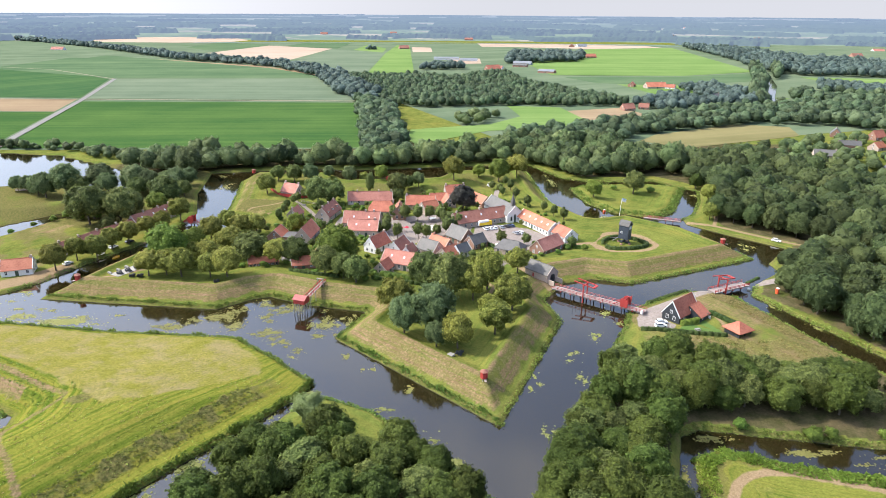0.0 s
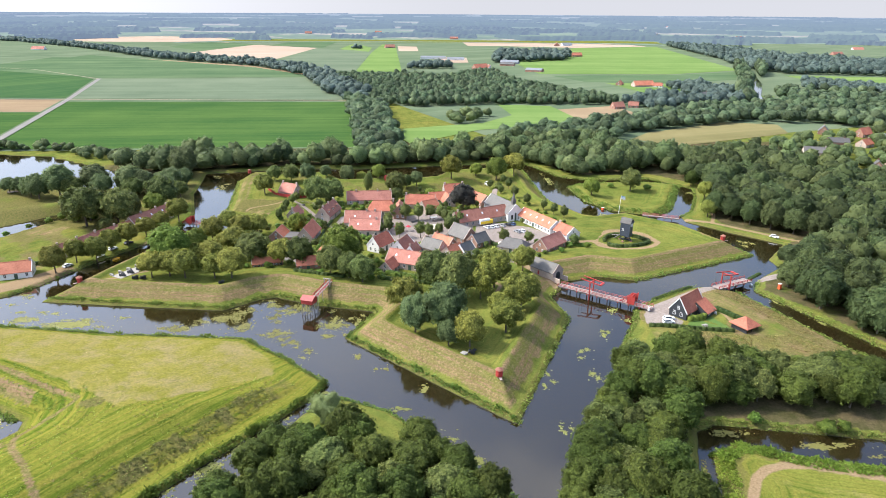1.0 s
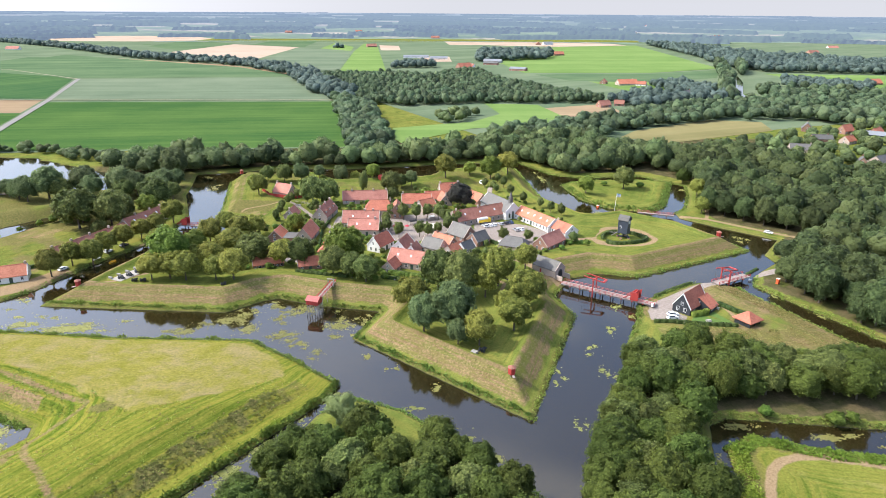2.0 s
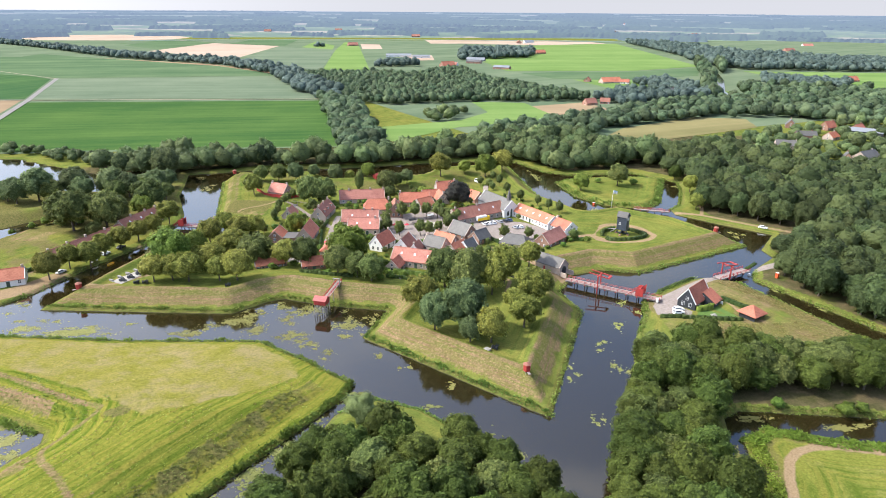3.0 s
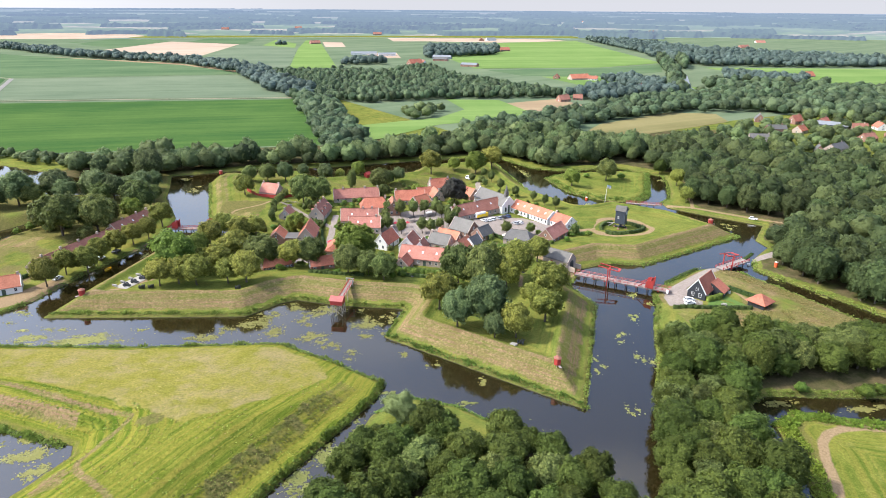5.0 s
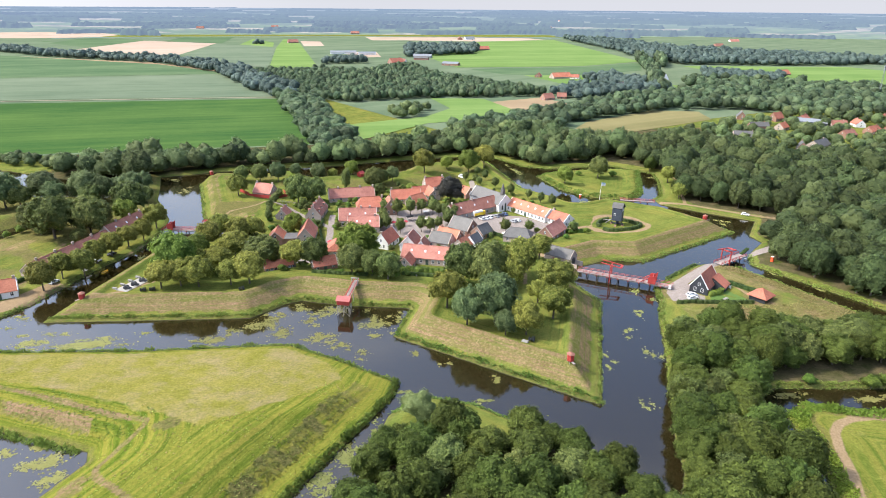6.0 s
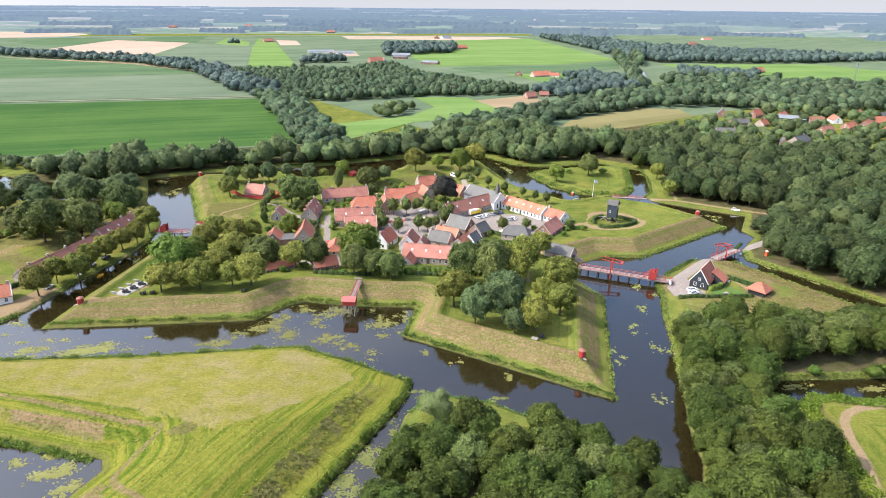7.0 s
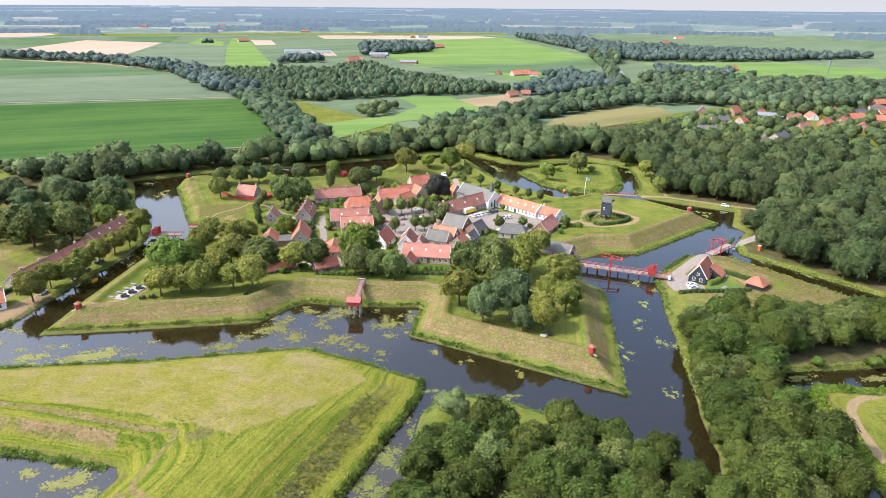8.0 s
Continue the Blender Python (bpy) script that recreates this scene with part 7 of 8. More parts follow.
np_ = tagged(new("gun_platform"), "weathered timber gun platform on the rampart", "platform")
np_.matrix_basis = pose(1.3, 183.0, ground_at(1.3, 183.0) + 0.05, 0, 0, -130)
box_part("slab", np_, M_GREYWOOD, -1.6, 1.6, -1.0, 1.0, -0.4, 0.15)


# ---- cars, truck, boats ----
def car(x, y, rot, paint, z=None, van=False, group="parked cars"):
    cl = ("white", "grey", "black", "silver", "dark blue")[M_CARS.index(paint)]
    root = tagged(new("van" if van else "car"), cl + (" delivery van" if van else " hatchback car") + " parked on the ground", "van" if van else "car", group)
    root.matrix_basis = pose(x, y, (ground_at(x, y) if z is None else z) + 0.02, 0, 0, rot)
    L, W, H = (5.2, 1.95, 2.2) if van else (4.3, 1.78, 1.48)
    bm = bmesh.new()
    prof = [(-L / 2, 0.35), (-L / 2 + 0.05, 0.85), (-L / 2 + 0.25, H * 0.66), (L / 2 - 1.25, H * 0.66), (L / 2 - 0.2, H * 0.55), (L / 2, 0.45), (L / 2 - 0.05, 0.25), (-L / 2 + 0.05, 0.22)]
    rings = []
    for s in (-1, 1):
        rings.append([bm.verts.new((px, s * W / 2, pz)) for px, pz in prof])
    bm.faces.new(rings[0])
    bm.faces.new(rings[1][::-1])
    for i in range(len(prof)):
        j = (i + 1) % len(prof)
        bm.faces.new((rings[0][i], rings[0][j], rings[1][j], rings[1][i]))
    part("body", bm, paint, root)
    bm = bmesh.new()
    q0 = [(-L / 2 + 0.2, -W / 2 + 0.05), (L / 2 - 1.2, -W / 2 + 0.05), (L / 2 - 1.2, W / 2 - 0.05), (-L / 2 + 0.2, W / 2 - 0.05)]
    q1 = [(-L / 2 + 0.5, -W / 2 + 0.22), (L / 2 - 1.9, -W / 2 + 0.22), (L / 2 - 1.9, W / 2 - 0.22), (-L / 2 + 0.5, W / 2 - 0.22)]
    a, b = [bm.verts.new((*p, H * 0.655)) for p in q0], [bm.verts.new((*p, H - 0.06)) for p in q1]
    for i in range(4):
        bm.faces.new((a[i], a[(i + 1) % 4], b[(i + 1) % 4], b[i]))
    bm.faces.new(b)
    part("cabin", bm, paint, root)
    for i in range(4):
        k = (i + 1) % 4
        ring = [Vector((*q0[i], H * 0.655)), Vector((*q0[k], H * 0.655)), Vector((*q1[k], H - 0.06)), Vector((*q1[i], H - 0.06))]
        mid_ = sum(ring, Vector()) / 4
        out_ = (ring[1] - ring[0]).cross(ring[3] - ring[0]).normalized()
        bm = bmesh.new()
        fr = [bm.verts.new(mid_ + (p - mid_) * 0.88 + out_ * 0.02) for p in ring]
        bk = [bm.verts.new(mid_ + (p - mid_) * 0.88 - out_ * 0.02) for p in ring]
        bm.faces.new(fr)
        bm.faces.new(bk[::-1])
        for j in range(4):
            bm.faces.new((fr[j], bk[j], bk[(j + 1) % 4], fr[(j + 1) % 4]))
        part("windscreen" if i == 1 else "window", bm, M_GLASS, root)
    bm = bmesh.new()
    box(bm, -L / 2 + 0.48, L / 2 - 1.88, -W / 2 + 0.2, W / 2 - 0.2, H - 0.07, H)
    part("roof", bm, paint, root)
    for wx in (-L / 2 + 0.8, L / 2 - 0.85):
        for s in (-1, 1):
            shared_part("wheel", "wheel", root, Matrix.Translation((wx, s * (W / 2 - 0.08), 0.31)) @ Matrix.Rotation(math.pi / 2, 4, "X"),
                        lambda bm: bmesh.ops.create_cone(bm, segments=14, radius1=0.31, radius2=0.31, depth=0.2, cap_ends=True), M_RUBBER)
    for s in (-0.6, 0.6):
        box_part("headlight", root, M_TRIM, L / 2 - 0.1, L / 2 - 0.02, s - 0.18, s + 0.18, 0.5, 0.64)
    return root


WHITE, GREY, BLACK, SILVER, NAVY = M_CARS
for x, y, p in ((21.9, 320.4, SILVER), (24.2, 321.3, WHITE), (26.5, 322.3, WHITE), (30.4, 323.5, GREY), (33.4, 325.0, BLACK), (36.0, 326.3, NAVY), (37.0, 313.4, GREY), (39.4, 314.4, WHITE)):
    car(x, y, 120, p)
car(79.4, 213.2, 5, WHITE, z=2.0)
car(78.2, 210.4, 5, WHITE, z=2.0)
car(-168.4, 271.0, 65, SILVER)
car(-158.3, 292.6, 65, WHITE)
car(-154.2, 300.6, 65, BLACK)
car(-190, 244, 40, SILVER)
car(30.7, 407, -60, WHITE, van=True)
car(167.3, 306.7, -43, WHITE)
tr = tagged(new("market_truck"), "yellow and white market truck with raised side", "truck")
tr.matrix_basis = pose(21.5, 326.5, ground_at(21.5, 326.5), 0, 0, 28)
box_part("box_body", tr, M_TRIM, -3.6, 2.4, -1.2, 1.2, 0.8, 3.3)
box_part("side_panel", tr, M_YELLOW, -3.62, 2.42, -1.26, -1.2, 0.9, 2.4, "bright yellow side panel")
box_part("cab", tr, M_YELLOW, 2.45, 4.2, -1.15, 1.15, 0.5, 2.6)
for wx in (-2.4, 3.2):
    for s in (-1, 1):
        shared_part("wheel", "wheel", tr, Matrix.Translation((wx, s * 1.05, 0.4)) @ Matrix.Rotation(math.pi / 2, 4, "X") @ Matrix.Diagonal((1.3, 1.3, 1.2, 1)), lambda bm: None, M_RUBBER)


def boat(x, y, rot, hull_m, label, L=4.2, z=0.1):
    root = tagged(new("rowing_boat"), label, "boat")
    root.matrix_basis = pose(x, y, z, 0, 0, rot)
    bm = bmesh.new()
    rings = []
    for i in range(7):
        u = i / 6 * 2 - 1
        w = 0.75 * math.sqrt(max(0.03, 1 - abs(u) ** 2.4))
        rings.append([bm.verts.new((u * L / 2, sx * w * k, zz)) for sx, k, zz in ((-1, 1, 0.45), (-1, 0.6, -0.1), (1, 0.6, -0.1), (1, 1, 0.45))])
    for a, b in zip(rings, rings[1:]):
        for k in range(3):
            bm.faces.new((a[k], a[k + 1], b[k + 1], b[k]))
    bmesh.ops.solidify(bm, geom=bm.faces[:], thickness=0.06)
    part("hull", bm, hull_m, root)
    for u in (-0.9, 0.7):
        box_part("thwart", root, M_GREYWOOD, u - 0.15, u + 0.15, -0.55, 0.55, 0.22, 0.28)


boat(-159.8, 283.4, 65, M_TRIM, "white rowing boat drawn up beside the canal", z=1.4)
boat(-152.6, 282.6, 70, M_YELLOW, "small yellow pedal boat on the canal")


# ---- the square: parasols, canopy, stalls ----
def parasol(x, y, r, material, label):
    root = tagged(new("parasol"), label, "parasol", "parasols on the square")
    root.matrix_basis = pose(x, y, ground_at(x, y), 0, 0, 20)
    bm = bmesh.new()
    tube(bm, [(0, 0, 0), (0, 0, 2.8)], [0.05, 0.05], 6)
    part("pole", bm, M_GREYWOOD, root)
    bm = bmesh.new()
    bmesh.ops.create_cone(bm, segments=8, radius1=r, radius2=0.08, depth=0.8, cap_ends=False, matrix=Matrix.Translation((0, 0, 2.7)))
    bmesh.ops.solidify(bm, geom=bm.faces[:], thickness=0.04)
    part("canopy", bm, material, root)


for x, y in ((-25, 316.5), (-21.8, 316.0), (-18.9, 316.4), (-23.4, 313.2)):
    parasol(x, y, 1.35, M_CANVAS_RED, "red canvas parasol over cafe tables")
parasol(-7.2, 316.5, 4.6, M_CANVAS, "large beige canvas canopy on the square")
parasol(26, 291, 1.7, M_CANVAS, "pale canvas garden parasol")
parasol(-57.5, 293, 1.5, M_CANVAS_RED, "small red parasol in a garden")
for x, y, m_, lab in ((-16, 325, M_IRON, "dark market stall with a tarpaulin"), (-6, 333, M_TRIM, "small white canvas-covered market stall"), (2, 316, M_SLATE, "small grey canvas-covered market stall")):
    st = tagged(new("market_stall"), lab, "stall", "stalls on the square")
    st.matrix_basis = pose(x, y, ground_at(x, y), 0, 0, 30)
    for sx in (-1.8, 1.8):
        for sy in (-1.0, 1.0):
            box_part("post", st, M_GREYWOOD, sx - 0.05, sx + 0.05, sy - 0.05, sy + 0.05, 0, 2.3)
    box_part("counter", st, M_GREYWOOD, -1.8, 1.8, -1.0, -0.3, 0.8, 0.9)
    bm = bmesh.new()
    q = [(-2.1, -1.4, 2.2), (2.1, -1.4, 2.2), (2.1, 0, 2.8), (-2.1, 0, 2.8), (2.1, 1.4, 2.2), (-2.1, 1.4, 2.2)]
    a = [bm.verts.new(p) for p in q]
    bm.faces.new((a[0], a[1], a[2], a[3]))
    bm.faces.new((a[3], a[2], a[4], a[5]))
    bmesh.ops.solidify(bm, geom=bm.faces[:], thickness=0.05)
    part("cover", bm, m_, st)


# ---- fences, bins, small things ----
def fence(pts, h, material, label, gap=2.2, z=None, name="fence", solid=False):
    root = tagged(new(name), label, "fence")
    for (ax, ay), (bx, by) in zip(pts, pts[1:]):
        L = math.hypot(bx - ax, by - ay)
        z0 = (ground_at(ax, ay) + ground_at(bx, by)) / 2 if z is None else z
        m0 = pose(ax, ay, z0, 0, 0, math.degrees(math.atan2(by - ay, bx - ax)))
        n = max(1, int(L / gap))
        for i in range(n + 1):
            box_part("post", root, material, L * i / n - 0.07, L * i / n + 0.07, -0.07, 0.07, -0.4, h, m=m0)
        if solid:
            box_part("panel", root, material, 0, L, -0.04, 0.04, 0.1, h - 0.1, m=m0)
        else:
            for hz in (0.45, 0.92):
                box_part("rail", root, material, 0, L, -0.04, 0.04, h * hz - 0.08, h * hz + 0.04, m=m0)
    return root


fence([(-107, 392), (-101, 382), (-88, 376), (-79, 382), (-82, 391)], 2.0, M_RED, "red boarded fence round the powder house", solid=True)
fence([(80.5, 205.8), (81.5, 211.0)], 1.2, M_GREYWOOD, "grey timber garden fence", 1.0)
fence([(97, 219), (98.5, 216.5)], 1.3, M_TRIM, "white painted garden gate", 0.8, solid=True)
fence([(-84, 371), (-76, 366), (-68, 356)], 1.2, M_GREYWOOD, "grey timber post and rail fence")
fence([(15, 252), (22, 243)], 1.4, M_TAR, "dark boarded fence under trees", solid=True)


def bin_box(x, y, z, material, label, name, h=2.3, w=1.1):
    root = tagged(new(name), label, name.replace("_", " "))
    root.matrix_basis = pose(x, y, z, 0, 0, 25)
    box_part("body", root, material, -w / 2, w / 2, -w / 2, w / 2, 0, h)
    box_part("roof", root, M_TRIM, -w / 2 - 0.05, w / 2 + 0.05, -w / 2 - 0.05, w / 2 + 0.05, h, h + 0.15)
    box_part("door", root, material, -w / 2 + 0.15, w / 2 - 0.15, -w / 2 - 0.05, -w / 2, 0.15, h - 0.15)


bin_box(136.0, 242.0, ground_at(136.0, 242.0), M_ORANGE, "orange portable toilet beside the wood edge", "portable_toilet")
bin_box(93.5, 360.5, ground_at(93.5, 360.5), M_ORANGE, "orange portable toilet on the far lawn", "portable_toilet")
bin_box(127.5, 248.5, ground_at(127.5, 248.5), M_TRIM, "white painted bridge toll box", "bridge_box", 1.6, 0.9)
bin_box(74.5, 221.0, 1.9, M_TRIM, "white painted bridge post box", "bridge_box", 1.4, 0.8)
house(-34.5, 412, 40, 3.6, 3, 1.8, 2.8, M_RED, M_RED, "small red timber shed beyond the houses", name="shed", wins=(0, 0), chim=(), verge=False, door=False)


def bench_set(x, y, rot):
    root = tagged(new("picnic_table"), "weathered timber picnic table on the grass", "table")
    root.matrix_basis = pose(x, y, ground_at(x, y), 0, 0, rot)
    box_part("tabletop", root, M_GREYWOOD, -0.9, 0.9, -0.4, 0.4, 0.7, 0.76)
    for s in (-1, 1):
        box_part("seat", root, M_GREYWOOD, -0.9, 0.9, s * 0.75 - 0.14, s * 0.75 + 0.14, 0.42, 0.47)
        box_part("leg", root, M_GREYWOOD, s * 0.6 - 0.05, s * 0.6 + 0.05, -0.8, 0.8, 0.0, 0.7)


bench_set(90.5, 207.5, 20)
bench_set(-24, 246, 10)
bench_set(-80, 360, 40)


# ---- village and farms of the plain ----
M_SHEET = mat("sheet_roof", (0.135, 0.148, 0.165), (0.200, 0.214, 0.235), 1.0, 0.1, 0.7, 0.1)
FARMS = [  # x, y, rot, length, width, eave, ridge, roof, wall
    (368, 605, 60, 12, 9, 3, 8, M_SLATE, M_BRICK), (397, 590, 20, 13, 9, 3.2, 8.5, M_TILE, M_BRICK), (411, 562, -42, 34, 16, 4.2, 6.5, M_SHEET, M_TAR),
    (344, 544, -12, 17, 9, 4.4, 7.5, M_SLATE, M_BRICK), (306, 509, -20, 20, 11, 2.8, 6.5, M_SLATE, M_BRICK_PALE), (367, 542, 30, 13, 9, 3, 7, M_TILE_ORANGE, M_BRICK_PALE),
    (339, 460, 25, 20, 11, 3.2, 7.5, M_SLATE, M_BRICK_PALE), (321, 457, 60, 9, 7, 3, 7, M_SLATE, M_BRICK), (400, 499, 15, 15, 9, 3, 7, M_TILE_DARK, M_BRICK),
    (439, 513, 15, 15, 9, 3, 7, M_TILE, M_BRICK), (489, 529, -10, 20, 10, 3.2, 8, M_TILE_ORANGE, M_BRICK_PALE), (465, 520, 30, 15, 9, 3, 7, M_TILE_ORANGE, M_BRICK),
    (455, 487, 40, 14, 9, 3, 7, M_TILE, M_BRICK), (525, 558, 10, 18, 10, 3, 7, M_SLATE, M_BRICK), (563, 570, -20, 18, 10, 3, 7, M_SLATE, M_BRICK_PALE),
    (325, 1010, 10, 32, 15, 3, 9, M_TILE_ORANGE, M_BRICK_PALE), (345, 1000, -30, 14, 9, 3, 7, M_TILE, M_WHITE), (199, 1260, -30, 32, 14, 4, 7, M_SHEET, M_BRICK),
    (177, 1458, -20, 40, 16, 4, 8, M_SHEET, M_SHEET), (165, 1400, -20, 30, 14, 4, 7, M_SLATE, M_BRICK), (101, 1318, 30, 30, 15, 3, 10, M_TILE, M_BRICK), (115, 1340, -30, 18, 10, 3, 7, M_TILE_PINK, M_WHITE),
    (218, 770, 20, 15, 10, 3, 8, M_TILE_DARK, M_BRICK), (240, 780, -20, 12, 8, 3, 7, M_TILE_DARK, M_BRICK), (361, 873, 30, 24, 13, 4, 8, M_SLATE, M_BRICK),
    (378, 1705, 10, 26, 14, 4, 10, M_TILE, M_BRICK), (13, 1600, 0, 60, 16, 4, 7, M_SHEET, M_WHITE), (64, 1557, 0, 40, 14, 4, 7, M_SHEET, M_WHITE), (-112, 2066, 20, 30, 16, 4, 10, M_TILE_DARK, M_BRICK),
    (501, 569, 20, 16, 9, 3, 7.5, M_TILE_ORANGE, M_BRICK), (510, 515, -30, 15, 9, 3, 7.5, M_TILE, M_BRICK), (545, 548, 15, 18, 10, 3.4, 8, M_TILE_ORANGE, M_BRICK_PALE), (585, 590, 40, 15, 9, 3, 7, M_TILE, M_BRICK),
    (430, 545, -15, 15, 9, 3, 7, M_TILE_DARK, M_BRICK_PALE), (610, 610, 0, 18, 10, 3, 7.5, M_TILE_ORANGE, M_BRICK), (659, 671, 20, 30, 14, 4, 7, M_SHEET, M_WHITE), (455, 548, 70, 14, 9, 3, 7, M_TILE, M_WHITE),
    (726, 1017, 10, 26, 14, 3, 9, M_TILE_ORANGE, M_BRICK), (295, 1030, 60, 14, 9, 3, 7, M_TILE_ORANGE, M_BRICK), (420, 580, 30, 14, 9, 3, 7, M_TILE, M_BRICK),
]
for x, y, rot, L, W, e, r_, rm, wm in FARMS:
    lab = {M_SHEET: "farm shed with grey sheet roof on the plain", M_SLATE: "country house with grey roof among trees"}.get(rm, "country house with red tile roof among trees")
    house(x, y, rot, L, W, e, r_, rm, wm, lab, name="farmhouse" if L > 22 else "country_house", wins=(3, 1), chim=(0.6,) if rm is not M_SHEET else (), z=1.3, verge=False)
far_rng = random.Random(9)
for i in range(26):
    a, d = far_rng.uniform(-0.75, 0.75), 1900 + 4200 * far_rng.random()
    px, py, pz, sc = (float(q) for q in far_map(np.array(EYE_AT[0] + d * math.sin(a)), np.array(EYE_AT[1] + d * math.cos(a))))
    ob = house(px, py, far_rng.choice([0, 15, 80]), 34, 16, 3.5, 10, far_rng.choice([M_TILE_PINK, M_TILE_DARK, M_SHEET, M_TILE_DARK]), far_rng.choice([M_BRICK, M_WHITE]), "distant farmhouse on the plain", name="farmhouse", wins=(2, 0), chim=(), z=pz + 1.4, verge=False)
    ob.scale = (sc, sc, sc)
mast = tagged(new("radio_mast"), "slender pale lattice radio mast above the trees", "mast")
mast.matrix_basis = pose(639, 720, 1.0)
bm = bmesh.new()
for a in range(3):
    c, s = math.cos(a * 2.094), math.sin(a * 2.094)
    tube(bm, [(1.4 * c, 1.4 * s, 0), (0.5 * c, 0.5 * s, 42)], [0.14, 0.1], 5)
for k in range(20):
    z0, r0, r1 = k * 2.1, 1.4 - 0.9 * k / 20, 1.4 - 0.9 * (k + 1) / 20
    for a in range(3):
        tube(bm, [(r0 * math.cos(a * 2.094), r0 * math.sin(a * 2.094), z0), (r1 * math.cos((a + 1) * 2.094), r1 * math.sin((a + 1) * 2.094), z0 + 2.1)], [0.06, 0.06], 4)
part("lattice", bm, M_SHEET, mast)
bm = bmesh.new()
for z0 in (36, 39.5):
    box(bm, -0.9, 0.9, -0.9, 0.9, z0, z0 + 2.0)
part("antenna", bm, M_SHEET, mast)


# ---- growth on the banks and on the water ----
def bank_growth(name, pts, density, hmin, hmax, off_lo, off_hi, material, label, seed, size=0.5):
    """Reeds and brush along a bank: tufts of blades and leaf clumps."""
    rng = np.random.default_rng(seed)
    tri = []
    for (ax, ay), (bx, by) in zip(pts, pts[1:]):
        L = math.hypot(bx - ax, by - ay)
        ux, uy = (bx - ax) / L, (by - ay) / L
        n = int(L * density)
        t = rng.uniform(0, L, n)
        thick = 0.55 + 0.45 * np.sin(t / 5.0 + rng.random() * 6) * np.sin(t / 1.7)
        o = rng.uniform(off_lo, off_hi, n)
        x, y = ax + ux * t - uy * o, ay + uy * t + ux * o
        z = np.maximum(land(x, y)[0], -0.05)
        h = rng.uniform(hmin, hmax, n) * np.clip(thick, 0.35, 1.0)
        for k in range(4):
            a = rng.uniform(0, 6.283, n)
            w = size * rng.uniform(0.4, 0.8, n)
            c = np.stack([x + rng.normal(0, 0.3, n), y + rng.normal(0, 0.3, n), z + h * (0.25 * k)], 1)
            d1 = np.stack([np.cos(a) * w, np.sin(a) * w, rng.uniform(-0.1, 0.3, n) * w], 1)
            tip = np.stack([rng.normal(0, 0.25, n), rng.normal(0, 0.25, n), h * rng.uniform(0.3, 0.7, n)], 1)
            tri.append(np.stack([c - d1, c + d1, c + tip], 1).reshape(-1, 3))
    v = np.concatenate(tri)
    ob = new(name, mesh_arrays(name, v, np.arange(len(v)).reshape(-1, 3), material))
    return tagged(ob, label, "bank plants", kind="stuff")


LEFT_FACE = [(-160, 237), (-88, 227.2), (-76, 237), (-70, 239), (-53, 231), (-30, 225), (-39, 204)]
NEAR_FACE = [(-39, 204), (15, 152.2)]
bank_growth("bank_brush", LEFT_FACE, 5, 0.5, 1.3, 0.2, 1.8, M_SHRUB, "dark green brush along the moat bank", 1)
bank_growth("bank_brush", NEAR_FACE, 6, 0.5, 1.5, 0.2, 1.9, M_SHRUB, "dark green brush along the bastion's bank", 2)
bank_growth("reeds", [(15, 152.2), (44, 218), (40, 237), (51, 254)], 4, 0.4, 1.1, -0.2, 1.2, M_REED, "fresh green reeds along the bastion's bank", 3)
bank_growth("reeds", [(64, 259), (81, 254), (146, 284), (129, 321), (100, 347)], 4, 0.5, 1.1, -0.2, 1.3, M_REED, "green reeds below the mill bastion", 4)
bank_growth("reeds", [(-41, 174), (-56, 189), (-74, 204), (-120, 208), (-165, 215), (-230, 224)], 7, 0.7, 1.7, -0.4, 1.5, M_REED, "tall green reeds along the glacis bank", 5)
bank_growth("bank_brush", [(-92, 100), (-72, 130), (-44, 166), (-41, 174)], 10, 0.6, 1.9, -0.1, 1.8, M_SHRUB, "dense dark brambles along the canal bank", 6, 0.6)
bank_growth("bank_brush", [(-215, 200), (-152, 171), (-138, 164), (-125, 157)], 11, 0.5, 1.7, -1.8, 0.2, M_SHRUB, "grey-green brambles along the inlet", 7, 0.6)
bank_growth("reeds", [(58, 198), (66, 213), (71, 227), (101, 246)], 6, 0.5, 1.5, -1.6, 0.4, M_REED, "bright reeds at the island's bank", 8)
bank_growth("reeds", [(27, 125), (36, 150), (49, 178), (58, 198)], 5, 0.5, 1.4, -1.8, 0.3, M_REED, "green reeds at the wooded bank", 9)
bank_growth("reeds", [(-46, 158), (-36, 166), (-21, 159), (-4, 141), (10, 124), (18, 110)], 6, 0.6, 1.6, -1.4, 0.4, M_REED, "tall reeds round the wooded island", 10)
bank_growth("bank_brush", [(63, 138), (73, 143), (88, 136), (109, 131), (160, 122)], 22, 0.4, 1.5, -5.5, 0.0, M_BRAMBLE, "dense bright green brambles on the meadow's bank", 11, 0.6)
bank_growth("bank_brush", [(50, 96), (56, 112), (61, 125), (64, 138)], 18, 0.4, 1.4, -4.5, 0.0, M_BRAMBLE, "dense bright green brambles on the ditch bank", 12, 0.6)
bank_growth("reeds", [(150, 186), (142, 206), (134, 224), (126, 242), (133, 254)], 5, 0.4, 1.2, -1.2, 0.4, M_REED, "reeds along the outer canal", 13)
bank_growth("reeds", [(118, 241), (128, 214), (134, 196), (142, 178)], 5, 0.4, 1.2, -1.2, 0.3, M_REED, "reeds along the outer canal", 14)
bank_growth("reeds", FAR_ISLE + FAR_ISLE[:1], 6, 0.6, 1.8, -0.5, 3.5, M_REED, "yellow-green reeds round the far island", 15, 0.7)
